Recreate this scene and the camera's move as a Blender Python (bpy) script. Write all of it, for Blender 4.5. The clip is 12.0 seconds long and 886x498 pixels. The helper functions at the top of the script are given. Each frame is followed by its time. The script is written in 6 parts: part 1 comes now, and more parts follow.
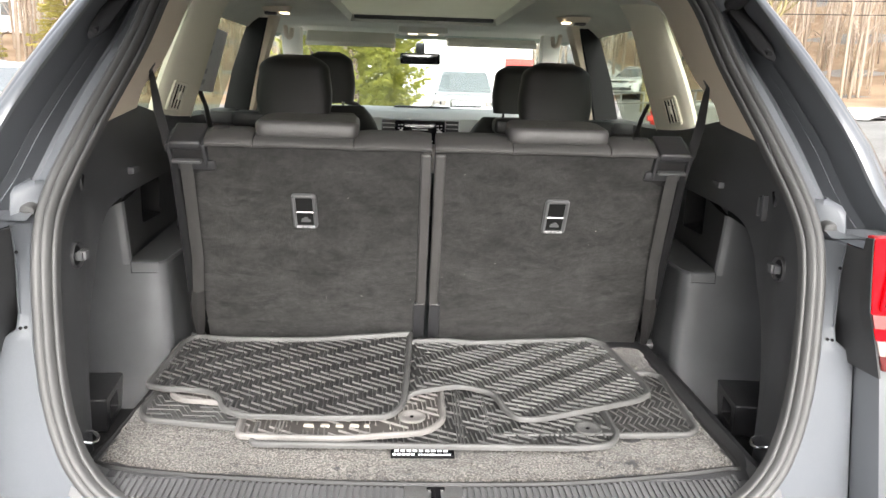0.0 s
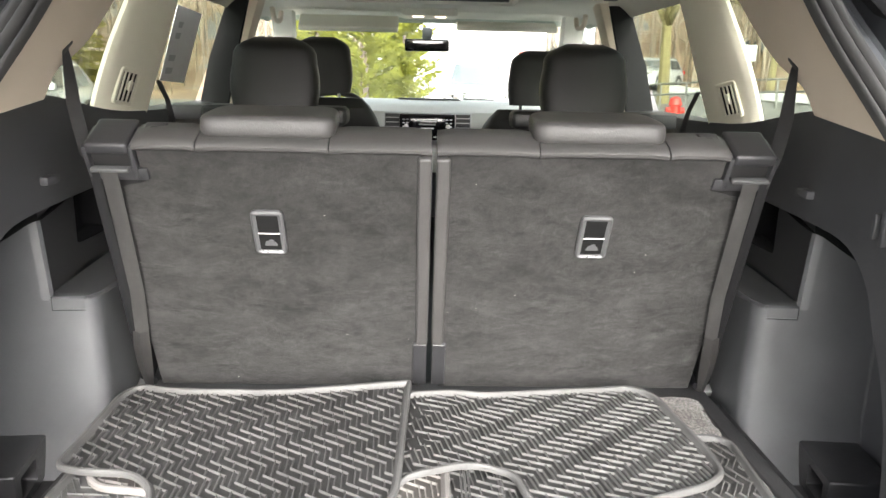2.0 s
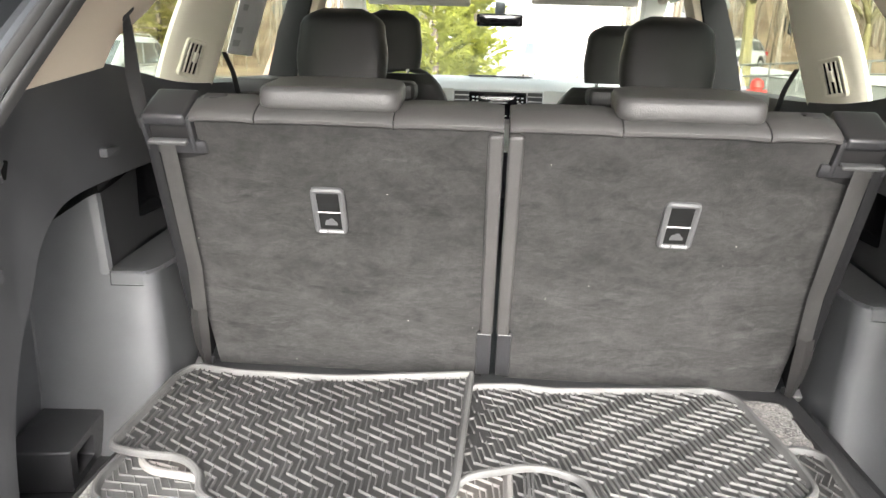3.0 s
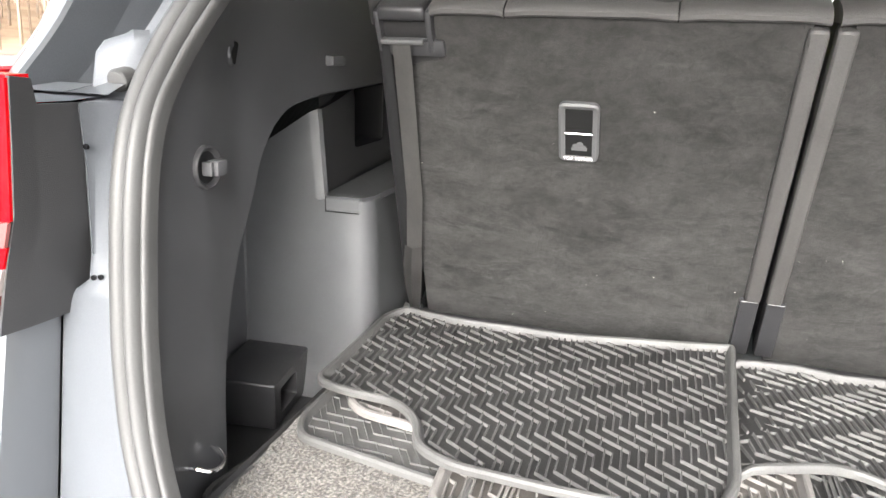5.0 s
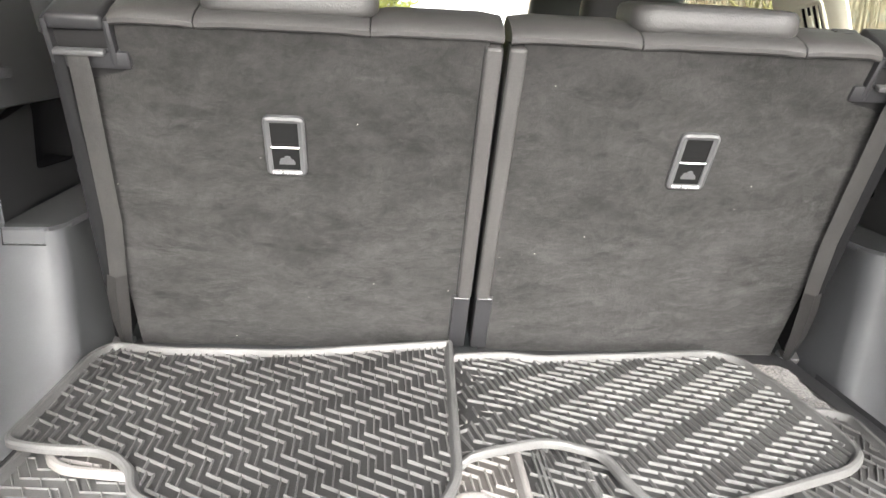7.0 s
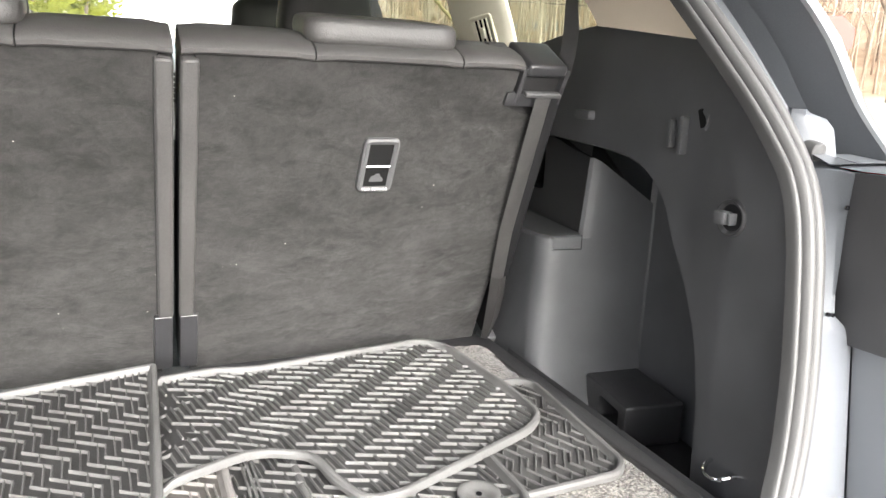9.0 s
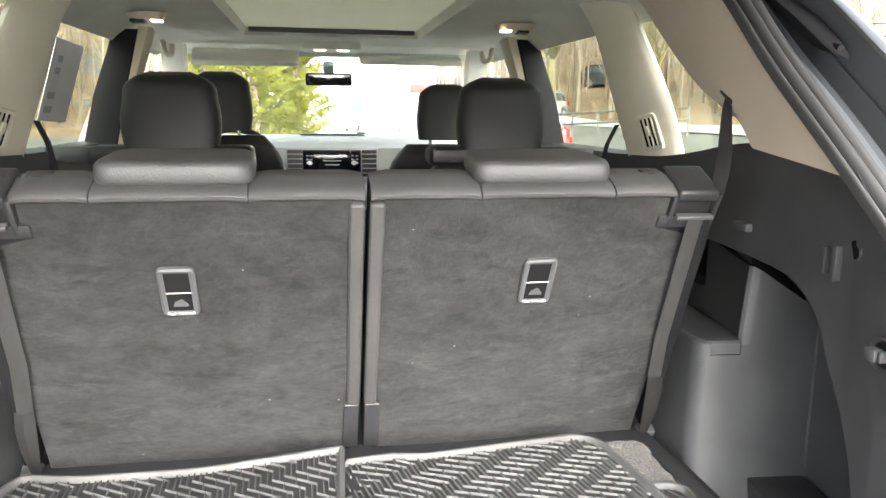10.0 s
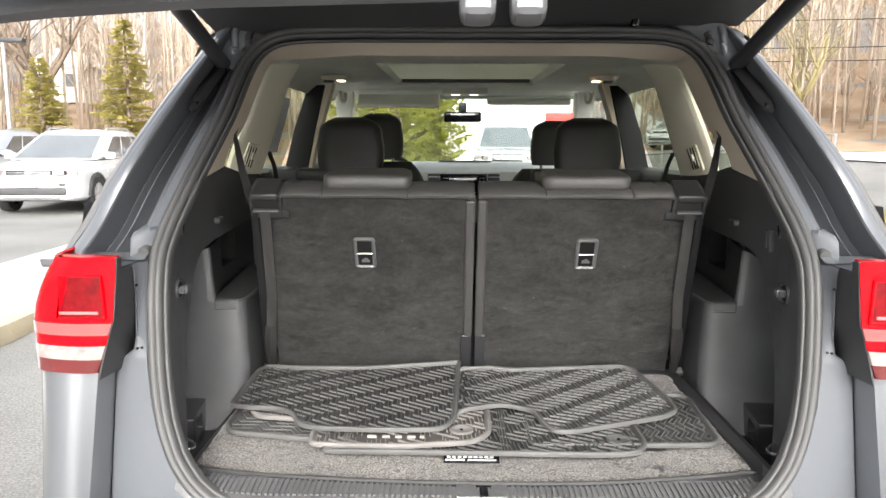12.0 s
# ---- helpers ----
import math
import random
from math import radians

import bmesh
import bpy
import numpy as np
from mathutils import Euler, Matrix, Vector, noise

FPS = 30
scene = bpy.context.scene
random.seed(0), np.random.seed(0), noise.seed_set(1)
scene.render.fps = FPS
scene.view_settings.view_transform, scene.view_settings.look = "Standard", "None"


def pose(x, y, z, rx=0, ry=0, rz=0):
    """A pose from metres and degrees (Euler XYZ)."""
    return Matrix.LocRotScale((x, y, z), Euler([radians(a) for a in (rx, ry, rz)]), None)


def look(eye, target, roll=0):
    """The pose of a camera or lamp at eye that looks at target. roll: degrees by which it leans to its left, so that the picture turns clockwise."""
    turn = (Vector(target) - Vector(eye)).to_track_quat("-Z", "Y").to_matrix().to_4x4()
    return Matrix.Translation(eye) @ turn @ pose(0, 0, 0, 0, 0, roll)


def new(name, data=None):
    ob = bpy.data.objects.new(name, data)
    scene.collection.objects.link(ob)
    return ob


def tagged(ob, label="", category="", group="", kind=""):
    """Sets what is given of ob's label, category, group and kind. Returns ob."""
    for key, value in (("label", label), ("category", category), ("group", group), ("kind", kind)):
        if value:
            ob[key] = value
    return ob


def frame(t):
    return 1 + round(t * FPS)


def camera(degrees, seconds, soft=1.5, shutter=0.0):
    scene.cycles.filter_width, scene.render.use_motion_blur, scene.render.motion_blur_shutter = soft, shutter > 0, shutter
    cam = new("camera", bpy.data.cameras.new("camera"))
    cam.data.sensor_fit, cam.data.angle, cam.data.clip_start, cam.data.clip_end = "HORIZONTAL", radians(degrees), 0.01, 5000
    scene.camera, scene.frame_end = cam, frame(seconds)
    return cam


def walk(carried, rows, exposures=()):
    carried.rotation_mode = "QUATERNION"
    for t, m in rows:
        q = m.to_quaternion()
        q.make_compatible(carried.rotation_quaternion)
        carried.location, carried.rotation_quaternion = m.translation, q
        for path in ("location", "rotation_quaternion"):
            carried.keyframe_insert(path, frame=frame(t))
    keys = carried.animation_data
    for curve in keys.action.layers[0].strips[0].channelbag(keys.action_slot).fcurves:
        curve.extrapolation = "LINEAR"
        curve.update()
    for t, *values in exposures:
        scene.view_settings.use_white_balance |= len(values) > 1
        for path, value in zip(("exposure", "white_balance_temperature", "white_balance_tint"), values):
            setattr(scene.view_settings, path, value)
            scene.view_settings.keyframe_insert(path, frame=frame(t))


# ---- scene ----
cam = camera(62.5, 12.0)
PATH = [
    (0, (-0.058, 0.171, 1.528), (0.039, 2.118, 1.083), 1.8),
    (0.5, (-0.062, 0.172, 1.527), (0.041, 2.119, 1.081), 1.7),
    (1, (-0.065, 0.206, 1.521), (0.034, 2.153, 1.073), 1.5),
    (1.5, (-0.051, 0.402, 1.507), (0.041, 2.349, 1.062), 1.3),
    (2, (-0.022, 0.599, 1.505), (0.038, 2.544, 1.043), 1.3),
    (2.5, (-0.015, 0.67, 1.494), (-0.011, 2.609, 1.007), 1.5),
    (3, (-0.027, 0.692, 1.489), (-0.143, 2.62, 0.971), 1.7),
    (3.5, (-0.09, 0.689, 1.484), (-0.355, 2.593, 0.935), 1.9),
    (3.7, (-0.115, 0.689, 1.482), (-0.437, 2.583, 0.925), 1.9),
    (5.3, (-0.178, 0.882, 1.316), (-0.758, 2.716, 0.768), 2.0),
    (5.5, (-0.178, 0.886, 1.316), (-0.738, 2.726, 0.768), 2.0),
    (6, (-0.177, 0.886, 1.319), (-0.618, 2.763, 0.789), 2.1),
    (6.5, (-0.167, 0.882, 1.333), (-0.358, 2.804, 0.815), 2.5),
    (7, (-0.149, 0.872, 1.34), (-0.015, 2.803, 0.836), 2.7),
    (7.5, (-0.111, 0.857, 1.343), (0.345, 2.742, 0.857), 2.9),
    (7.7, (-0.097, 0.849, 1.342), (0.47, 2.707, 0.866), 3.0),
    (9.3, (-0.082, 0.832, 1.358), (0.725, 2.603, 0.898), 2.6),
    (9.5, (-0.083, 0.813, 1.371), (0.633, 2.631, 0.942), 2.2),
    (10, (-0.083, 0.727, 1.51), (0.256, 2.662, 1.137), 0.6),
    (10.5, (-0.061, 0.663, 1.54), (-0.103, 2.645, 1.276), -0.3),
    (11, (-0.061, 0.512, 1.544), (-0.189, 2.492, 1.298), -0.9),
    (11.5, (-0.08, 0.24, 1.535), (-0.153, 2.217, 1.246), -0.6),
    (12, (-0.066, -0.079, 1.53), (-0.092, 1.898, 1.228), 0.2),
]
walk(cam, [(t, look(eye, target, roll)) for t, eye, target, roll in PATH],
     [(0.0, 2.15), (1.0, 2.25), (2.0, 2.75), (3.7, 2.95), (5.5, 2.72), (6.5, 2.82), (7.5, 3.02), (9.5, 2.9), (10.5, 3.0), (11.3, 2.7), (12.0, 1.9)])

# ---- world and light ----
SUN_EL, SUN_AZ = 29.0, 175.0
world = bpy.data.worlds.new("overcast")
scene.world = world
world.use_nodes = True
wn, wl = world.node_tree.nodes, world.node_tree.links
sky = wn.new("ShaderNodeTexSky")
sky.sky_type, sky.sun_disc = "NISHITA", False
sky.sun_elevation, sky.sun_rotation = radians(SUN_EL), radians(SUN_AZ)
sky.dust_density, sky.air_density, sky.ozone_density = 6.0, 1.0, 1.0
veil = wn.new("ShaderNodeHueSaturation")
veil.inputs["Saturation"].default_value = 0.22
wl.new(sky.outputs[0], veil.inputs["Color"])
wl.new(veil.outputs[0], wn["Background"].inputs[0])
wn["Background"].inputs[1].default_value = 0.15
sun = new("sun", bpy.data.lights.new("sun", "SUN"))
sun.data.energy, sun.data.angle, sun.data.color = 0.55, radians(50), (1.0, 0.98, 0.95)
sun.matrix_world = look((0, 0, 30), Vector((0, 0, 30)) - Vector((math.sin(radians(SUN_AZ)) * math.cos(radians(SUN_EL)),
                        math.cos(radians(SUN_AZ)) * math.cos(radians(SUN_EL)), math.sin(radians(SUN_EL)))))


# ---- materials ----
def material(name, color, rough=0.6, metal=0.0, var=0.12, scale=8.0, bump=0.0, bump_scale=1500.0, color2=None,
             coat=0.0, spec=0.5, detail=4.0, stretch=(1, 1, 1), grain=0.25):
    """A surface with slow mottling, fine grain and relief, in object space."""
    m = bpy.data.materials.new(name)
    m.use_nodes = True
    n, l = m.node_tree.nodes, m.node_tree.links
    b = n["Principled BSDF"]
    co = n.new("ShaderNodeTexCoord")
    mp = n.new("ShaderNodeMapping")
    mp.inputs["Scale"].default_value = stretch
    l.new(co.outputs["Object"], mp.inputs["Vector"])
    big = n.new("ShaderNodeTexNoise")
    big.inputs["Scale"].default_value, big.inputs["Detail"].default_value = scale, detail
    l.new(mp.outputs[0], big.inputs["Vector"])
    fine = n.new("ShaderNodeTexNoise")
    fine.inputs["Scale"].default_value, fine.inputs["Detail"].default_value = bump_scale, 2.0
    l.new(mp.outputs[0], fine.inputs["Vector"])
    ramp = n.new("ShaderNodeMapRange")
    ramp.inputs["From Min"].default_value, ramp.inputs["From Max"].default_value = 0.3, 0.7
    l.new(big.outputs["Fac"], ramp.inputs["Value"])
    mix = n.new("ShaderNodeMix")
    mix.data_type = "RGBA"
    c = Vector(color)
    lo = c * (1 - var)
    hi = Vector(color2) if color2 else c * (1 + var)
    mix.inputs["A"].default_value, mix.inputs["B"].default_value = (*lo, 1), (*hi, 1)
    l.new(ramp.outputs[0], mix.inputs["Factor"])
    out = mix.outputs["Result"]
    g = n.new("ShaderNodeMix")
    g.data_type, g.blend_type = "RGBA", "OVERLAY"
    g.inputs["Factor"].default_value = grain
    l.new(out, g.inputs["A"])
    l.new(fine.outputs["Fac"], g.inputs["B"])
    l.new(g.outputs["Result"], b.inputs["Base Color"])
    rr = n.new("ShaderNodeMapRange")
    rr.inputs["To Min"].default_value, rr.inputs["To Max"].default_value = max(0.0, rough - 0.08), min(1.0, rough + 0.08)
    l.new(big.outputs["Fac"], rr.inputs["Value"])
    l.new(rr.outputs[0], b.inputs["Roughness"])
    b.inputs["Metallic"].default_value = metal
    b.inputs["Coat Weight"].default_value = coat
    b.inputs["Coat Roughness"].default_value = 0.08
    b.inputs["Specular IOR Level"].default_value = spec
    if bump:
        bp = n.new("ShaderNodeBump")
        bp.inputs["Strength"].default_value, bp.inputs["Distance"].default_value = bump, 0.002
        l.new(fine.outputs["Fac"], bp.inputs["Height"])
        l.new(bp.outputs[0], b.inputs["Normal"])
    return m


def pane_material(name, tint, gloss=0.07):
    m = bpy.data.materials.new(name)
    m.use_nodes = True
    n, l = m.node_tree.nodes, m.node_tree.links
    n.remove(n["Principled BSDF"])
    t, g, x = n.new("ShaderNodeBsdfTransparent"), n.new("ShaderNodeBsdfGlossy"), n.new("ShaderNodeMixShader")
    t.inputs[0].default_value = (*tint, 1)
    g.inputs["Roughness"].default_value = 0.02
    x.inputs[0].default_value = gloss
    l.new(t.outputs[0], x.inputs[1])
    l.new(g.outputs[0], x.inputs[2])
    l.new(x.outputs[0], n["Material Output"].inputs[0])
    return m


def glow_material(name, color, strength):
    m = material(name, color, 0.4)
    b = m.node_tree.nodes["Principled BSDF"]
    b.inputs["Emission Color"].default_value = (*color, 1)
    b.inputs["Emission Strength"].default_value = strength
    return m


PAINT = material("grey_metallic_paint", (0.13, 0.138, 0.148), 0.34, 0.45, 0.03, 2, 0.0, 3000, coat=1.0)
# Body paint with less gloss, darkened to stand for shade on the jambs
JAMB = material("shaded_jamb_paint", (0.088, 0.094, 0.104), 0.5, 0.05, 0.06, 3, 0.05, 900, coat=0.1, spec=0.3)
# Body paint made paler: sky reflected at the hinges is put into the colour
PALE_PAINT = material("sky_lit_body_paint", (0.2, 0.212, 0.226), 0.4, 0.3, 0.04, 3, coat=0.6)
PLASTIC = material("dark_grained_plastic", (0.066, 0.067, 0.071), 0.45, 0, 0.2, 9, 0.3, 900, detail=9)
# Panel plastic made lighter for the light on the rear-facing wheel housing
PLASTIC_LIT = material("lit_satin_plastic", (0.092, 0.094, 0.098), 0.36, 0, 0.14, 7, 0.25, 900, detail=9)
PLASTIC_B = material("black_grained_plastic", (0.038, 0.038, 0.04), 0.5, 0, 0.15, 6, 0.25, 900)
SILL = material("sill_plastic", (0.095, 0.095, 0.097), 0.42, 0, 0.15, 6, 0.2, 700)
GLOSS_B = material("gloss_black", (0.006, 0.006, 0.007), 0.12, 0, 0.1, 4)
BEIGE = material("beige_trim", (0.64, 0.555, 0.45), 0.6, 0, 0.05, 3, 0.2, 900)
CREAM = material("cream_trim", (0.68, 0.65, 0.53), 0.6, 0, 0.05, 3, 0.2, 900)
HOUSING = material("satin_black_plastic", (0.03, 0.03, 0.032), 0.3, 0, 0.1, 8, 0.2, 900)
BEZEL = material("grey_bezel_plastic", (0.075, 0.075, 0.077), 0.5, 0, 0.08, 9, 0.2, 900)
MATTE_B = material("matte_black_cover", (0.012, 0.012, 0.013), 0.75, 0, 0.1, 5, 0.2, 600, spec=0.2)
# Near-black that stands for shade inside slots, seams, pockets and the vent
HOLLOW_B = material("hollow_shade_black", (0.01, 0.01, 0.01), 0.9, 0, 0.1, 5, spec=0.1)
LINER = material("headliner_cloth", (0.78, 0.765, 0.69), 0.95, 0, 0.06, 4, 0.35, 700)
BLIND = material("sunroof_blind_cloth", (0.62, 0.62, 0.55), 0.95, 0, 0.04, 4, 0.3, 700)
bn, bl = BLIND.node_tree.nodes, BLIND.node_tree.links
thin, both = bn.new("ShaderNodeBsdfTranslucent"), bn.new("ShaderNodeMixShader")
thin.inputs[0].default_value, both.inputs[0].default_value = (0.6, 0.6, 0.53, 1), 0.35
bl.new(bn["Principled BSDF"].outputs[0], both.inputs[1])
bl.new(thin.outputs[0], both.inputs[2])
bl.new(both.outputs[0], bn["Material Output"].inputs[0])
RUBBER = material("seal_rubber", (0.05, 0.05, 0.05), 0.55, 0, 0.15, 7, 0.05, 700)
LEATHER = material("dark_leatherette", (0.058, 0.056, 0.055), 0.46, 0, 0.12, 7, 0.3, 420, spec=0.5)
LEATHER_B = material("black_leatherette", (0.014, 0.0135, 0.014), 0.48, 0, 0.12, 7, 0.35, 420)
WEB_D = material("dark_belt_webbing", (0.078, 0.078, 0.079), 0.75, 0, 0.12, 30, 0.5, 900, stretch=(1, 1, 0.2))
WEB = material("belt_webbing", (0.085, 0.083, 0.081), 0.75, 0, 0.12, 30, 0.5, 900, stretch=(1, 1, 0.2))
MAT = material("mat_rubber", (0.02, 0.0197, 0.0197), 0.55, 0, 0.25, 9, 0.2, 500)
# Ribs and rims are paler than the mat floors
MAT_RIB = material("mat_ribs_pale", (0.074, 0.073, 0.072), 0.6, 0, 0.25, 9, 0.2, 500)
MAT_GREY = material("greyed_mat_rubber", (0.032, 0.0315, 0.031), 0.6, 0, 0.25, 9, 0.2, 500)
MAT_WARM = material("old_mat_rubber", (0.055, 0.05, 0.046), 0.6, 0, 0.25, 9, 0.2, 500)
MAT_WARM_RIB = material("old_mat_ribs", (0.15, 0.142, 0.135), 0.62, 0, 0.25, 9, 0.2, 500)
CHROME = material("chrome", (0.75, 0.75, 0.76), 0.12, 1.0, 0.05, 9)
STEEL = material("galvanised_steel", (0.42, 0.42, 0.42), 0.4, 0.9, 0.15, 20, 0.1, 300)
SILVER = material("silver_trim", (0.5, 0.5, 0.5), 0.35, 0.8, 0.05, 9)
RED = material("red_lamp_lens", (0.46, 0.001, 0.005), 0.14, 0, 0.12, 9, coat=0.15, spec=0.15)
RED_D = material("deep_red_lamp_lens", (0.12, 0.001, 0.003), 0.1, 0, 0.3, 40, coat=0.3, spec=0.2)
CLEAR = material("clear_lamp_lens", (0.28, 0.24, 0.225), 0.2, 0.2, 0.3, 40, coat=1.0)
PRINT = material("white_print", (0.85, 0.85, 0.85), 0.6, 0, 0.02)
PAPER = material("window_sheet_paper", (0.62, 0.63, 0.66), 0.8, 0, 0.05, 12)
GREYPRINT = material("grey_print", (0.38, 0.4, 0.43), 0.8, 0, 0.1, 12)
GLASS = pane_material("window_glass", (0.86, 0.9, 0.88), 0.05)
TINT = pane_material("tinted_glass", (0.62, 0.66, 0.6), 0.06)
DARKGLASS = pane_material("dark_glass", (0.03, 0.035, 0.04), 0.12)
SCREEN = material("screen_black", (0.01, 0.01, 0.014), 0.1, 0, 0.05)
LAMP_ON = glow_material("warm_lamp", (1.0, 0.8, 0.55), 1.3)
DASH = material("light_dash_plastic", (0.62, 0.62, 0.6), 0.5, 0, 0.06, 4, 0.2, 700)
WHITE = material("white_car_paint", (0.48, 0.49, 0.5), 0.25, 0, 0.03, 3, coat=0.8)
NAVY = material("dark_car_paint", (0.04, 0.05, 0.06), 0.25, 0.3, 0.05, 3, coat=0.8)
TYRE = material("tyre_rubber", (0.02, 0.02, 0.02), 0.85, 0, 0.2, 10, 0.4, 200)
ALLOY = material("alloy_wheel", (0.45, 0.45, 0.46), 0.35, 0.9, 0.06, 8)
ASPHALT = material("wet_asphalt", (0.19, 0.187, 0.18), 0.7, 0, 0.25, 0.6, 0.9, 85, detail=8, grain=0.95)
SNOW = material("old_snow", (0.6, 0.6, 0.6), 0.7, 0, 0.1, 4, 0.6, 30)
KERB = material("kerb_concrete", (0.5, 0.43, 0.3), 0.85, 0, 0.15, 4, 0.4, 120)
GRASS = material("winter_grass", (0.17, 0.15, 0.05), 0.95, 0, 0.35, 3, 0.6, 40)
BARK = material("bare_bark", (0.16, 0.12, 0.09), 0.9, 0, 0.25, 5, 0.5, 40)
BARK_Y = material("mossy_bark", (0.2, 0.17, 0.08), 0.9, 0, 0.25, 5, 0.5, 40)
SPRUCE = material("spruce_needles", (0.36, 0.32, 0.08), 0.8, 0, 0.35, 3, color2=(0.58, 0.48, 0.16))
CEDAR = material("cedar_foliage", (0.34, 0.36, 0.08), 0.8, 0, 0.4, 3, color2=(0.52, 0.52, 0.14))
WALL = material("white_siding", (0.74, 0.74, 0.72), 0.7, 0, 0.05, 1.0, 0.2, 40)
BRICKRED = material("red_panel", (0.5, 0.05, 0.04), 0.6, 0, 0.1, 3)
for leaf in (SPRUCE, CEDAR):
    ln, ll = leaf.node_tree.nodes, leaf.node_tree.links
    lt, lm = ln.new("ShaderNodeBsdfTranslucent"), ln.new("ShaderNodeMixShader")
    lt.inputs[0].default_value = (0.42, 0.4, 0.12, 1) if leaf is SPRUCE else (0.62, 0.62, 0.12, 1)
    lm.inputs[0].default_value = 0.55
    ll.new(ln["Principled BSDF"].outputs[0], lm.inputs[1])
    ll.new(lt.outputs[0], lm.inputs[2])
    ll.new(lm.outputs[0], ln["Material Output"].inputs[0])
HYDRANT = material("red_hydrant_paint", (0.55, 0.04, 0.03), 0.4, 0, 0.1, 6)
HILL = material("leaf_litter_slope", (0.26, 0.17, 0.1), 1.0, 0, 0.3, 0.3, detail=8, color2=(0.38, 0.28, 0.19))


def carpet_material(name, c1, c2, c3, scale, bump):
    """Tufted cloth: three yarn colours mingled, with a rough pile and worn patches."""
    m = bpy.data.materials.new(name)
    m.use_nodes = True
    n, l = m.node_tree.nodes, m.node_tree.links
    b = n["Principled BSDF"]
    co = n.new("ShaderNodeTexCoord")
    v = n.new("ShaderNodeTexNoise")
    v.inputs["Scale"].default_value, v.inputs["Detail"].default_value = scale, 5
    l.new(co.outputs["Object"], v.inputs["Vector"])
    r = n.new("ShaderNodeValToRGB")
    r.color_ramp.elements[0].position, r.color_ramp.elements[0].color = 0.38, (*c1, 1)
    r.color_ramp.elements[1].position, r.color_ramp.elements[1].color = 0.64, (*c3, 1)
    e = r.color_ramp.elements.new(0.5)
    e.color = (*c2, 1)
    l.new(v.outputs["Fac"], r.inputs[0])
    p = n.new("ShaderNodeTexNoise")
    p.inputs["Scale"].default_value, p.inputs["Detail"].default_value = 7.0, 6
    mp = n.new("ShaderNodeMapping")
    mp.inputs["Scale"].default_value = (0.7, 1.0, 1.8)
    l.new(co.outputs["Object"], mp.inputs[0])
    l.new(mp.outputs[0], p.inputs["Vector"])
    pr = n.new("ShaderNodeMapRange")
    pr.inputs["From Min"].default_value, pr.inputs["From Max"].default_value = 0.32, 0.7
    pr.inputs["To Min"].default_value, pr.inputs["To Max"].default_value = 0.72, 1.35
    l.new(p.outputs["Fac"], pr.inputs[0])
    x = n.new("ShaderNodeVectorMath")
    x.operation = "SCALE"
    l.new(r.outputs[0], x.inputs[0])
    l.new(pr.outputs[0], x.inputs["Scale"])
    l.new(x.outputs[0], b.inputs["Base Color"])
    b.inputs["Roughness"].default_value = 0.95
    b.inputs["Specular IOR Level"].default_value = 0.15
    b.inputs["Sheen Weight"].default_value = 0.25
    b.inputs["Sheen Roughness"].default_value = 0.5
    bp = n.new("ShaderNodeBump")
    bp.inputs["Strength"].default_value, bp.inputs["Distance"].default_value = bump, 0.004
    l.new(v.outputs["Fac"], bp.inputs["Height"])
    l.new(bp.outputs[0], b.inputs["Normal"])
    return m


CARPET = carpet_material("heather_carpet", (0.034, 0.031, 0.028), (0.078, 0.071, 0.063), (0.18, 0.166, 0.15), 230, 0.9)


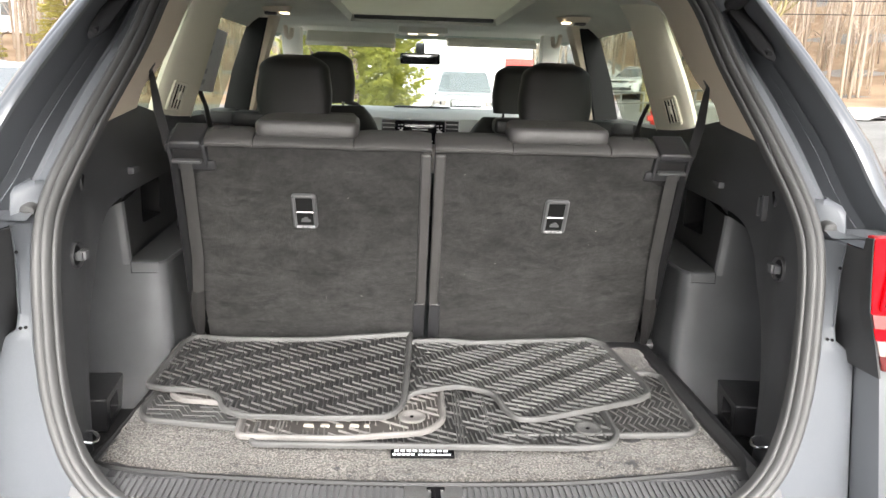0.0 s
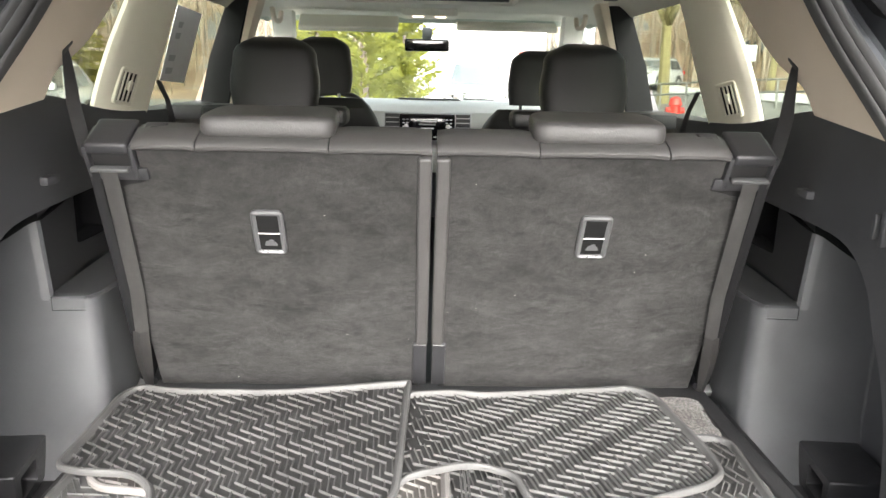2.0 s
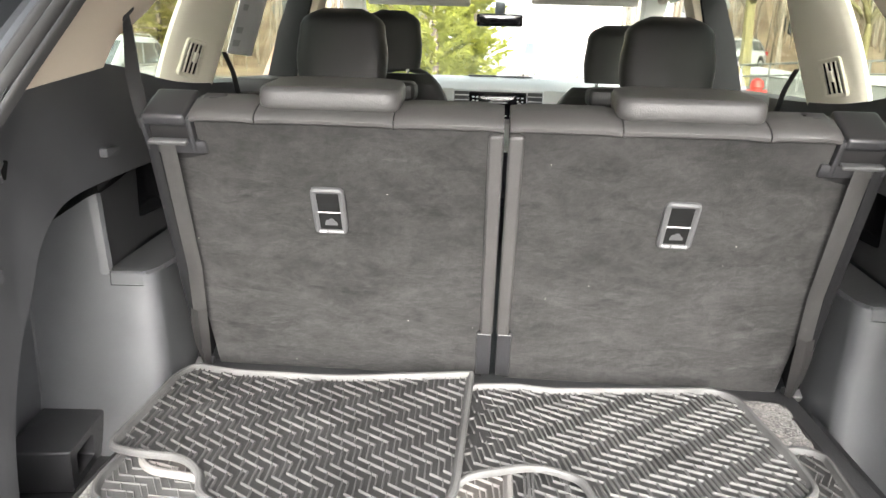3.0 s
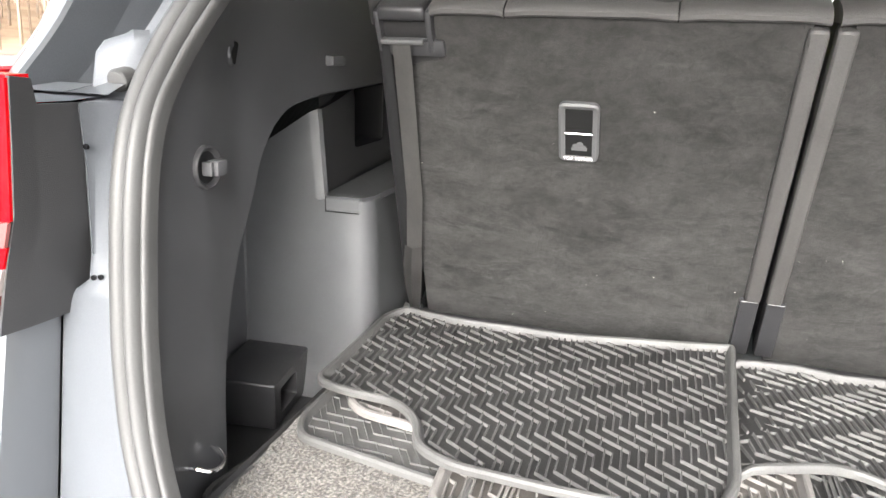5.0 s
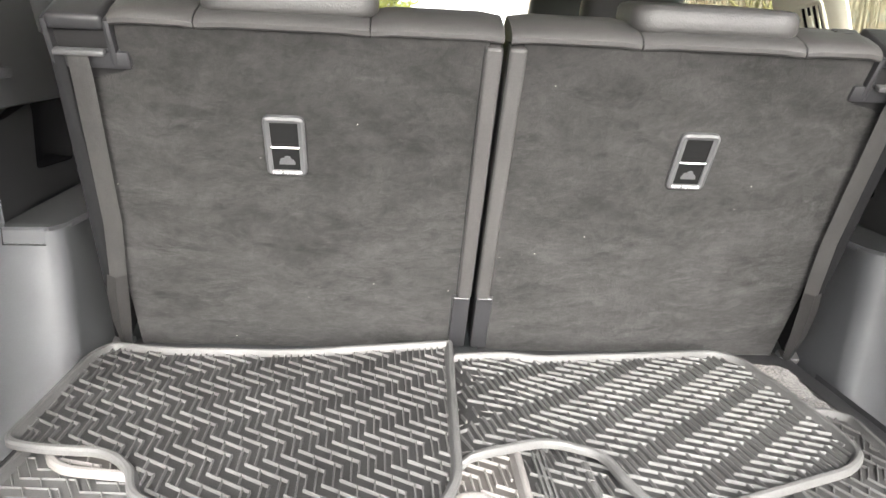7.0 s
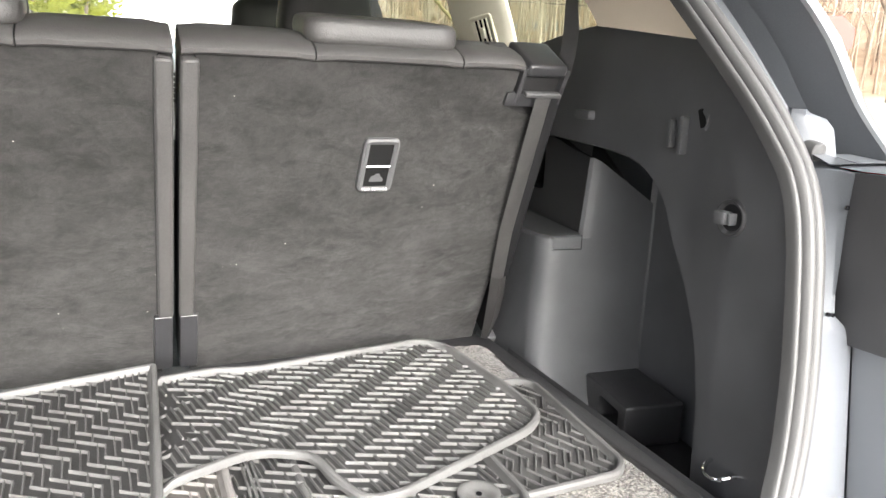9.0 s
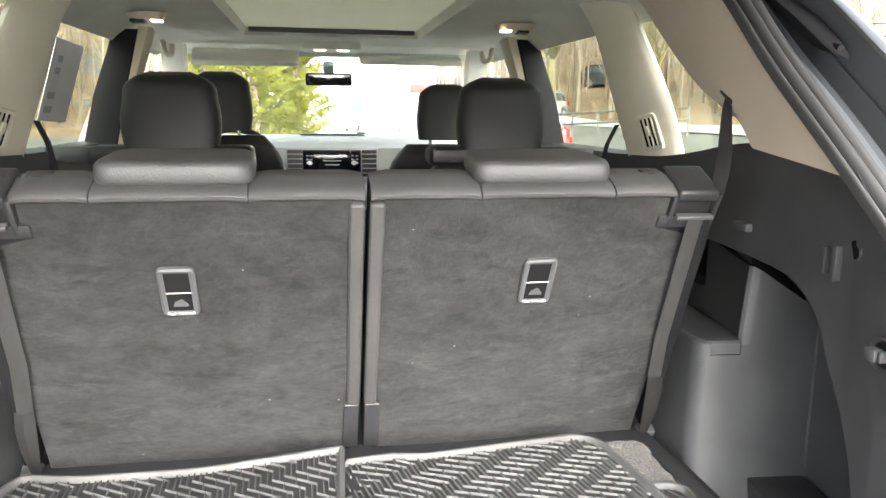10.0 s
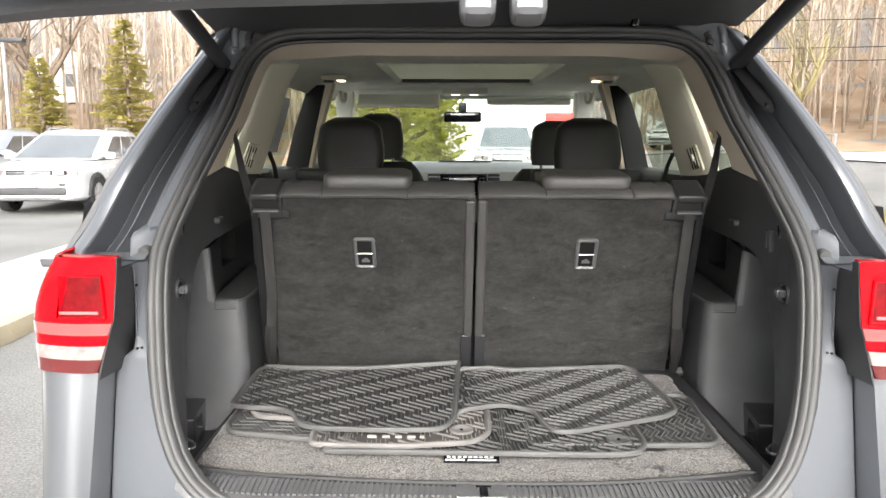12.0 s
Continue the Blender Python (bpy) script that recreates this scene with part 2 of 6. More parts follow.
def felt_material(name):
    """Worn automotive felt: soft blotches, brushed streaks, rubbed pale spots and lint."""
    m = bpy.data.materials.new(name)
    m.use_nodes = True
    n, l = m.node_tree.nodes, m.node_tree.links
    b = n["Principled BSDF"]
    co = n.new("ShaderNodeTexCoord")

    def tex(scale, stretch, detail, rough=0.6):
        mp, t = n.new("ShaderNodeMapping"), n.new("ShaderNodeTexNoise")
        mp.inputs["Scale"].default_value = stretch
        t.inputs["Scale"].default_value, t.inputs["Detail"].default_value, t.inputs["Roughness"].default_value = scale, detail, rough
        t.inputs["Distortion"].default_value = 0.6
        l.new(co.outputs["Object"], mp.inputs[0])
        l.new(mp.outputs[0], t.inputs["Vector"])
        return t.outputs["Fac"]

    def ramp(v, a, c, lo, hi):
        r = n.new("ShaderNodeMapRange")
        for k, x in zip(("From Min", "From Max", "To Min", "To Max"), (a, c, lo, hi)):
            r.inputs[k].default_value = x
        l.new(v, r.inputs["Value"])
        return r.outputs[0]

    def times(u, v):
        k = n.new("ShaderNodeMath")
        k.operation = "MULTIPLY"
        l.new(u, k.inputs[0])
        l.new(v, k.inputs[1])
        return k.outputs[0]
    blot = ramp(tex(5.0, (1, 1, 1.3), 6, 0.65), 0.36, 0.64, 0.74, 1.26)
    streak = ramp(tex(14.0, (0.75, 1, 1.5), 6, 0.65), 0.38, 0.64, 0.84, 1.2)
    grain = ramp(tex(700.0, (1, 1, 1), 2), 0.3, 0.7, 0.9, 1.1)
    rub = ramp(tex(8.0, (0.55, 1, 1.6), 4), 0.66, 0.8, 1.0, 1.6)
    v = n.new("ShaderNodeTexVoronoi")
    v.inputs["Scale"].default_value = 75.0
    l.new(co.outputs["Object"], v.inputs["Vector"])
    near = ramp(v.outputs["Distance"], 0.05, 0.09, 1.0, 0.0)
    rare = ramp(tex(23.0, (1, 1, 1), 1), 0.68, 0.7, 0.0, 1.0)
    lint = times(near, rare)
    nap = ramp(tex(60.0, (0.9, 1, 1.1), 4, 0.7), 0.32, 0.68, 0.82, 1.18)
    scuff = ramp(tex(20.0, (0.6, 1, 1.2), 6, 0.65), 0.6, 0.74, 1.0, 1.4)
    score = ramp(tex(15.0, (0.5, 1, 1.4), 5, 0.6), 0.32, 0.42, 0.7, 1.0)
    f = times(times(times(blot, streak), times(grain, rub)), times(times(nap, scuff), score))
    x = n.new("ShaderNodeVectorMath")
    x.operation = "SCALE"
    x.inputs[0].default_value = (0.0295, 0.0286, 0.028)
    l.new(f, x.inputs["Scale"])
    mix = n.new("ShaderNodeMix")
    mix.data_type = "RGBA"
    l.new(lint, mix.inputs["Factor"])
    l.new(x.outputs[0], mix.inputs["A"])
    mix.inputs["B"].default_value = (0.45, 0.43, 0.4, 1)
    l.new(mix.outputs["Result"], b.inputs["Base Color"])
    b.inputs["Roughness"].default_value, b.inputs["Specular IOR Level"].default_value = 0.95, 0.15
    b.inputs["Sheen Weight"].default_value, b.inputs["Sheen Roughness"].default_value = 0.08, 0.5
    bp = n.new("ShaderNodeBump")
    bp.inputs["Strength"].default_value, bp.inputs["Distance"].default_value = 0.5, 0.004
    l.new(f, bp.inputs["Height"])
    l.new(bp.outputs[0], b.inputs["Normal"])
    return m


SEATBACK = felt_material("seat_back_felt")


# ---- building helpers ----
def part(name, bm, mat, parent=None, label="", sharp=35):
    """One mesh object from a bmesh in world metres, under parent."""
    bmesh.ops.recalc_face_normals(bm, faces=bm.faces)
    me = bpy.data.meshes.new(name)
    bm.to_mesh(me)
    bm.free()
    me.materials.append(mat)
    me.shade_smooth()
    me.set_sharp_from_angle(angle=radians(sharp))
    ob = new(name, me)
    if parent is not None:
        ob.parent = parent
        if parent.data is None:
            ob.matrix_parent_inverse = parent.matrix_basis.inverted()
    if label:
        ob["label"] = label
    return ob


def thing(name, base, label, category, group="", kind=""):
    e = new(name)
    e.empty_display_size = 0.1
    e.matrix_basis = Matrix.Translation(base)
    return tagged(e, label, category, group, kind)


def box(bm, c, s, rot=None, bevel=0.0, seg=2):
    """A box of size s centred at c, turned by the matrix rot, with rounded edges."""
    m = Matrix.Translation(c) @ (rot.to_4x4() if rot else Matrix.Identity(4)) @ Matrix.Diagonal((*s, 1))
    g = bmesh.ops.create_cube(bm, size=1.0, matrix=m)["verts"]
    if bevel:
        e = {x for v in g for x in v.link_edges}
        bmesh.ops.bevel(bm, geom=list(e), offset=bevel, segments=seg, profile=0.6, affect="EDGES")
    return bm


def one_box(c, s, rot=None, bevel=0.0, seg=2):
    return box(bmesh.new(), c, s, rot, bevel, seg)


def ring_loft(bm, rings, wrap=False, cap=False):
    """Quads between rings of equal length; wrap closes each ring; cap fills the ends."""
    vs = [[bm.verts.new(p) for p in r] for r in rings]
    n = len(vs[0])
    for a, b in zip(vs, vs[1:]):
        for i in range(n if wrap else n - 1):
            j = (i + 1) % n
            bm.faces.new((a[i], a[j], b[j], b[i]))
    if cap:
        bm.faces.new(vs[0][::-1])
        bm.faces.new(vs[-1])
    return vs


def sheet(rings, thick=0.004, wrap=False):
    """A curved panel with thickness."""
    bm = bmesh.new()
    ring_loft(bm, rings, wrap)
    bmesh.ops.recalc_face_normals(bm, faces=bm.faces)
    if thick:
        bmesh.ops.solidify(bm, geom=bm.faces[:], thickness=thick)
    return bm


def tube(bm, pts, r, seg=8, flat=1.0):
    """A rod along pts; r is one radius or one for each point; flat squeezes it."""
    pts = [Vector(p) for p in pts]
    rs = r if isinstance(r, (list, tuple)) else [r] * len(pts)
    rings, up = [], Vector((0.13, 0.2, 0.97))
    for i, p in enumerate(pts):
        d = (pts[min(i + 1, len(pts) - 1)] - pts[max(i - 1, 0)]).normalized()
        a = d.cross(up)
        if a.length < 1e-3:
            a = d.cross(Vector((1, 0, 0)))
        a.normalize()
        b = d.cross(a)
        rings.append([p + rs[i] * (math.cos(2 * math.pi * k / seg) * a + flat * math.sin(2 * math.pi * k / seg) * b) for k in range(seg)])
    ring_loft(bm, rings, True, True)
    return bm


def one_tube(pts, r, seg=8, flat=1.0):
    return tube(bmesh.new(), pts, r, seg, flat)


def spline(pts, n):
    """n points along a smooth curve through pts."""
    pts = [Vector(p) for p in pts]
    ext = [2 * pts[0] - pts[1], *pts, 2 * pts[-1] - pts[-2]]
    out = []
    for k in range(n):
        u = k / (n - 1) * (len(pts) - 1)
        i = min(int(u), len(pts) - 2)
        f = u - i
        a, b, c, d = ext[i:i + 4]
        out.append(0.5 * ((2 * b) + (c - a) * f + (2 * a - 5 * b + 4 * c - d) * f * f + (3 * b - a - 3 * c + d) * f ** 3))
    return out


def prism(bm, outline, depth, bevel=0.0, seg=2):
    """A flat outline (list of points in space) pushed along the vector depth."""
    depth = Vector(depth)
    a = [bm.verts.new(p) for p in outline]
    b = [bm.verts.new(Vector(p) + depth) for p in outline]
    n = len(a)
    fs = [bm.faces.new(a), bm.faces.new(b[::-1])]
    for i in range(n):
        fs.append(bm.faces.new((a[i], b[i], b[(i + 1) % n], a[(i + 1) % n])))
    if bevel:
        bmesh.ops.recalc_face_normals(bm, faces=fs)
        bmesh.ops.bevel(bm, geom=list({e for f in fs for e in f.edges}), offset=bevel, segments=seg, profile=0.6, affect="EDGES")
    return bm


def rounded(pts, r, n=5):
    """A closed 2D outline with its corners rounded; r is one radius or one for each corner."""
    out, m = [], len(pts)
    for i in range(m):
        p, a, b = Vector(pts[i]), Vector(pts[i - 1]), Vector(pts[(i + 1) % m])
        rr = r[i] if isinstance(r, (list, tuple)) else r
        u, v = (a - p), (b - p)
        k = min(rr, 0.45 * u.length, 0.45 * v.length)
        s, e = p + u.normalized() * k, p + v.normalized() * k
        for j in range(n + 1):
            f = j / n
            out.append((1 - f) ** 2 * s + 2 * f * (1 - f) * p + f * f * e)
    return out


def inset(pts, d):
    """The outline (anticlockwise) moved inwards by d."""
    out, m = [], len(pts)
    for i in range(m):
        t = (pts[(i + 1) % m] - pts[i - 1])
        t = t.normalized() if t.length > 1e-9 else Vector((1, 0))
        out.append(pts[i] + d * Vector((-t.y, t.x)))
    return out


def inside(p, poly):
    c, j = False, len(poly) - 1
    for i in range(len(poly)):
        a, b = poly[i], poly[j]
        if (a.y > p[1]) != (b.y > p[1]) and p[0] < (b.x - a.x) * (p[1] - a.y) / (b.y - a.y) + a.x:
            c = not c
        j = i
    return c


def lerp(v, xs, ys):
    return float(np.interp(v, xs, ys))

# ---- the open SUV: body, trim and cabin ----
SEAL = [(0, 1.365, 0.745), (0.2, 1.366, 0.745), (0.42, 1.37, 0.746), (0.53, 1.38, 0.757), (0.59, 1.392, 0.785), (0.63, 1.404, 0.83), (0.652, 1.415, 0.873),
        (0.672, 1.43, 0.94), (0.686, 1.45, 1.05), (0.694, 1.485, 1.21), (0.697, 1.545, 1.297), (0.671, 1.643, 1.413), (0.625, 1.79, 1.577), (0.602, 1.9, 1.70),
        (0.572, 1.945, 1.757), (0.515, 1.965, 1.783), (0.4, 1.972, 1.79), (0.2, 1.975, 1.791), (0, 1.975, 1.791)]
SEAL_Z = [p[2] for p in SEAL[3:14]]


def seal_at(z):
    return lerp(z, SEAL_Z, [p[0] for p in SEAL[3:14]]), lerp(z, SEAL_Z, [p[1] for p in SEAL[3:14]])


suv = thing("suv", (0, 3.8, 0), "grey metallic family SUV with its tailgate raised, parked on the lot", "car")


def door_seal():
    half = spline(SEAL, 90)
    path = half + [Vector((-p.x, p.y, p.z)) for p in half[-2:0:-1]]
    # inner lip, groove, two soft beads with a crease between them
    prof = [(-0.005, -0.012), (-0.005, 0.001), (-0.004, 0.005), (-0.002, 0.007), (0.001, 0.0072), (0.003, 0.005), (0.0042, 0.0), (0.0052, -0.004), (0.0064, 0.0), (0.0075, 0.005),
            (0.010, 0.0095), (0.013, 0.0122), (0.0165, 0.0132), (0.0195, 0.0124), (0.0212, 0.0102), (0.023, 0.0124), (0.026, 0.0146), (0.030, 0.0154), (0.034, 0.0144), (0.0375, 0.0115),
            (0.0405, 0.0065), (0.042, 0.0), (0.042, -0.012)]
    rings = []
    for i, p in enumerate(path):
        t = (path[(i + 1) % len(path)] - path[i - 1]).normalized()
        o = t.cross(Vector((0, 1, 0))).normalized()
        if o.dot(p - Vector((0, p.y, 1.25))) < 0:
            o = -o
        b = t.cross(o)
        if b.y > 0:
            b = -b
        rings.append([p + u * o + v * b for u, v in prof])
    bm = bmesh.new()
    ring_loft(bm, rings + [rings[0]])
    bmesh.ops.remove_doubles(bm, verts=bm.verts, dist=1e-5)
    part("door_seal", bm, RUBBER, suv, "black rubber tailgate seal", 89)


door_seal()


def panel_x(y):
    return lerp(y, [1.35, 1.6, 1.7, 1.95, 2.3, 2.9], [0.69, 0.712, 0.735, 0.752, 0.772, 0.805])


def cargo_trim(s):
    """One side of the load space: pillar panel, wheel housing, pocket, shelf and fittings; s is the side."""
    rear = [0.72, 0.84, 0.9, 0.97, 1.04, 1.10, 1.15, 1.19, 1.22, 1.25, 1.28, 1.32, 1.36, 1.413]
    fwd = [(1.613, 0.70), (1.624, 0.85), (1.64, 0.925), (1.664, 0.985), (1.702, 1.045), (1.746, 1.11), (1.778, 1.165), (1.84, 1.212), (1.94, 1.232),
           (2.2, 1.238), (2.6, 1.247), (2.9, 1.25), (2.9, 1.32), (2.9, 1.388)]
    rear_f = spline([(0, 0, z) for z in rear], 40)
    fwd_f = spline([(0, *p) for p in fwd], 40)
    rings = []
    for n, (r, f) in enumerate(zip(rear_f, fwd_f)):
        rise = 0.05 * max(0.0, (n / 39 - 0.6) / 0.4) ** 2
        xs, ys = seal_at(max(r.z, 0.80))
        row = []
        for k in range(25):
            t = k / 24
            y, z = ys + (f.y - ys) * t, r.z + (f.z - r.z) * t
            z += rise * math.exp(-((y - 2.0) / 0.32) ** 2)
            x = panel_x(y) - (panel_x(ys) - xs) * math.exp(-(y - ys) / 0.05)
            row.append(Vector((s * x, y, z)))
        row += [row[-1] + Vector((s * 0.008, 0.006, -0.004)), row[-1] + Vector((s * 0.05, 0.008, -0.008))]
        rings.append(row)
    part("pillar_trim", sheet(rings, 0.0), PLASTIC, suv, "dark grained plastic side panel")
    # wheel housing wall with its rounded inner corner
    def front_y(x, z):
        return 2.055 - 0.02 * max(0.0, (x - 0.70) / 0.245) - 0.05 * max(0.0, (0.80 - z) / 0.16) ** 2
    foot, apex = 0.785, 0.797
    bm = bmesh.new()
    corner = [(0.706, 2.42), (0.702, 2.2), (0.696, 2.125), (0.693, 2.10), (0.694, 2.08), (0.701, 2.064), (0.714, 2.056)]
    ring_loft(bm, [[Vector((s * (x + 0.03 * (z - 0.9)), y - (0.06 if y < 2.15 else 0.0) * max(0.0, (0.80 - z) / 0.16) ** 2, z)) for x, y in corner]
                   + [Vector((s * x, front_y(x, z), z)) for x in (0.74 + 0.205 * j / 12 for j in range(13))] for z in (0.64 + 0.40 * k / 14 for k in range(15))])
    # upper flank, cut by a slanting top and edged with a bevel
    rows = []
    for k in range(9):
        row = []
        for j in range(12):
            t = j / 11
            xi = foot + (apex - foot) * k / 8
            u = (-0.008, -0.004, 0.008, 0.012)[j] if j < 4 else 0.012 + (0.945 - xi - 0.012) * (j - 3) / 8
            dy = (0.014, 0.005, 0.0005, 0.0)[j] if j < 4 else 0.0
            x = xi + u
            top = 1.204 - 0.66 * max(0.0, x - apex)
            z = 1.04 + (max(top, 1.045) - 1.04) * k / 8
            row.append(Vector((s * x, front_y(x, z) + dy, z)))
        rows.append(row)
    ring_loft(bm, rows)
    part("wheel_housing", bm, PLASTIC_LIT, suv, "satin dark plastic wheel housing cover")
    # black sheet stands for the deep shade under the panel's arch
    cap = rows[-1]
    part("recess_shade", sheet([cap, [q + Vector((0, 0.06, 0.01)) for q in cap], [Vector((q.x, 2.32, 1.262)) for q in cap]], 0.0), MATTE_B, suv)
    # pocket behind the pillar panel
    wall = [[Vector((s * x, y, z)) for x, y in ((0.935, 2.040), (0.944, 2.032), (0.946, 2.02), (0.944, 1.93), (0.925, 1.80), (0.89, 1.71), (0.82, 1.645), (0.76, 1.625))] for z in (0.62, 0.9, 1.1, 1.27)]
    part("pocket_wall", sheet(wall, 0.0), PLASTIC, suv)
    bm = bmesh.new()
    ring_loft(bm, [[Vector((s * x, y, 0.655)) for x in (0.655, 0.8, 0.96)] for y in (1.5, 1.7, 1.9, 2.12)])
    ring_loft(bm, [[Vector((s * 0.664, y, z)) for y in (1.5, 1.7, 1.9, 2.12)] for z in (0.655, 0.79)])
    part("pocket_floor", bm, PLASTIC_B, suv)
    # shelf, its lid strip, and the dark bin above
    bm = bmesh.new()
    prism(bm, [Vector((s * x, y, 1.045)) for x, y in ((0.70, 2.10), (0.712, 2.066), (foot + 0.004, 2.06), (0.85, 2.7), (0.70, 2.7))], (0, 0, -0.012))
    part("shelf", bm, PLASTIC, suv)
    xs = [0.712 + (foot - 0.008 - 0.712) * k / 10 for k in range(11)]
    part("lid_strip", sheet([[Vector((s * x, front_y(x, 1.03) - d, z)) for x in xs] for z, d in ((1.019, -0.002), (1.021, 0.002), (1.043, 0.002), (1.047, -0.002), (1.049, -0.02))], 0.0), PLASTIC_LIT, suv)
    seam = [Vector((s * x, front_y(x, 1.03) - 0.001, 1.0185)) for x in xs] + [Vector((s * (foot - 0.009), front_y(foot, 1.03) - 0.001, z)) for z in (1.0185, 1.047)]
    part("lid_seam", one_tube(seam, 0.0009, 6), HOLLOW_B, suv)
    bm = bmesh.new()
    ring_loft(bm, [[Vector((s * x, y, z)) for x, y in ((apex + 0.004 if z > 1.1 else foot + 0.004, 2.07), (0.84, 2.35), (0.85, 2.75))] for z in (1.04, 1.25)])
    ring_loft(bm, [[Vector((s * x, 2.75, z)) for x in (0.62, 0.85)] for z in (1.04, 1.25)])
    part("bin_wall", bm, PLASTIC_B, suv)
    bm = one_box((s * 0.836, 2.33, 1.165), (0.012, 0.26, 0.13), None, 0.008)
    part("bin_hatch", bm, GLOSS_B, suv, "glossy black hatch")
    bm = one_box((s * 0.832, 2.185, 1.14), (0.02, 0.03, 0.06), None, 0.008)
    part("hatch_latch", bm, PLASTIC, suv)
    # tie-down socket standing in the pocket
    rot = Matrix.Rotation(s * radians(-8), 3, "Z")
    c = Vector((s * 0.865, 1.955, 0.702))
    bm = bmesh.new()
    face = rounded([Vector((-0.095, -0.045)), Vector((0.095, -0.045)), Vector((0.095, 0.042)), Vector((-0.095, 0.042))], 0.006, 3)
    slot = rounded([Vector((-0.066, -0.026)), Vector((0.012, -0.026)), Vector((0.012, 0.022)), Vector((-0.066, 0.022))], 0.006, 3)
    ring_loft(bm, [[c + rot @ Vector((s * h, q.x, q.y)) for q in loop] for loop, h in ((face, 0.0625), (face, -0.058), (inset(face, 0.003), -0.0625), (slot, -0.0625), (inset(slot, 0.002), -0.055), (inset(slot, 0.004), 0.02))], True, True)
    part("storage_holder", bm, HOUSING, suv, "moulded black plastic holder with a slot")
    # knob in its dished seat, slot, coat tab, cargo ring
    kx, ky, kz = s * 0.705, 1.598, 1.174
    bm = bmesh.new()
    ring_loft(bm, [[Vector((kx - s * d, ky + r * math.cos(2 * math.pi * k / 28), kz + r * math.sin(2 * math.pi * k / 28))) for k in range(28)] for r, d in (
        (0.027, -0.006), (0.0265, 0.0005), (0.0255, 0.0022), (0.024, 0.0025), (0.0225, 0.0012), (0.020, -0.002), (0.019, -0.0035))], True)
    dish = part("hook_dish", bm, PLASTIC_B, suv)
    # black disc stands for the shade down in the dish
    part("dish_shade", one_tube([(kx + s * 0.006, ky, kz), (kx + s * 0.003, ky, kz)], 0.0195, 24), MATTE_B, dish)
    bm = one_box((kx - s * 0.008, ky + 0.006, kz), (0.018, 0.022, 0.019), None, 0.004)
    box(bm, (kx - s * 0.006, ky - 0.010, kz), (0.014, 0.005, 0.017), None, 0.002)
    box(bm, (kx - s * 0.002, ky - 0.003, kz - 0.001), (0.010, 0.014, 0.013), None, 0.002)
    part("bag_hook", bm, PLASTIC, suv, "grey plastic bag hook")
    bm = one_box((s * 0.736, 1.70, 1.308), (0.008, 0.026, 0.03), Matrix.Rotation(radians(-20), 3, "X"), 0.003)
    notch = part("trim_slot", bm, HOLLOW_B, suv)
    part("slot_lip", one_tube([(s * 0.731, 1.689, 1.312), (s * 0.729, 1.688, 1.30), (s * 0.731, 1.694, 1.29)], 0.003, 6), PLASTIC, notch)
    if s > 0:
        bm = one_box((0.733, 1.742, 1.277), (0.016, 0.012, 0.06), None, 0.004)
        box(bm, (0.736, 1.772, 1.277), (0.014, 0.01, 0.045), None, 0.004)
        part("net_clip", bm, PLASTIC, suv)
    part("coat_tab", one_box((s * 0.755, 2.037, 1.29), (0.03, 0.05, 0.018), None, 0.006), PLASTIC, suv)
    loop = [(0.698, 1.513, 0.817), (0.688, 1.515, 0.816), (0.676, 1.522, 0.811), (0.671, 1.532, 0.809), (0.671, 1.544, 0.809), (0.676, 1.554, 0.811), (0.688, 1.561, 0.816), (0.698, 1.563, 0.817)]
    bm = one_tube(spline([(s * x, y, z) for x, y, z in loop], 30), 0.0036, 8)
    part("cargo_ring", bm, CHROME, suv, "chrome cargo tie-down ring")


for side in (-1, 1):
    cargo_trim(side)


def sill_trim():
    """Ribbed plastic tread of the load sill with the striker plate."""
    rings = []
    for k in range(61):
        x = -0.66 + 1.32 * k / 60
        lift = 0.04 * max(0.0, (abs(x) - 0.56) / 0.1) ** 2
        back = 0.055 * max(0.0, (abs(x) - 0.45) / 0.21) ** 2
        rings.append([Vector((x, 1.36 + 0.4 * back, 0.742 + lift)), Vector((x, 1.372 + 0.5 * back, 0.763 + 0.8 * lift)), Vector((x, 1.40 + 0.7 * back, 0.772 + 0.5 * lift)),
                      Vector((x, 1.455 + back, 0.777 + 0.1 * lift)), Vector((x, 1.52 + back, 0.779))])
    part("sill_tread", sheet(rings, 0.0), SILL, suv, "ribbed dark plastic load sill")
    bm = bmesh.new()
    for k in range(98):
        x = -0.60 + 1.2 * k / 97
        if abs(x) < 0.062:
            continue
        back = 0.055 * max(0.0, (abs(x) - 0.45) / 0.21) ** 2
        lift = 0.04 * max(0.0, (abs(x) - 0.56) / 0.1) ** 2
        box(bm, (x, 1.412 + 0.8 * back, 0.7755 + 0.42 * lift), (0.006, 0.062, 0.005), Matrix.Rotation(radians(4), 3, "X"))
    part("tread_ribs", bm, SILL, suv)["kind"] = "stuff"
    bm = one_box((0, 1.40, 0.774), (0.11, 0.06, 0.012), Matrix.Rotation(radians(4), 3, "X"), 0.003)
    plate = part("striker_plate", bm, STEEL, suv, "bare metal striker plate")
    bm = one_box((0.004, 1.385, 0.7815), (0.018, 0.04, 0.004), None, 0.001)
    box(bm, (0.004, 1.408, 0.7815), (0.034, 0.01, 0.004), None, 0.001)
    part("latch_opening", bm, GLOSS_B, plate)


sill_trim()


def load_floor():
    bm = one_box((0, 1.85, 0.765), (1.33, 0.8, 0.03), None, 0.004)
    part("load_floor", bm, PLASTIC_B, suv)


load_floor()


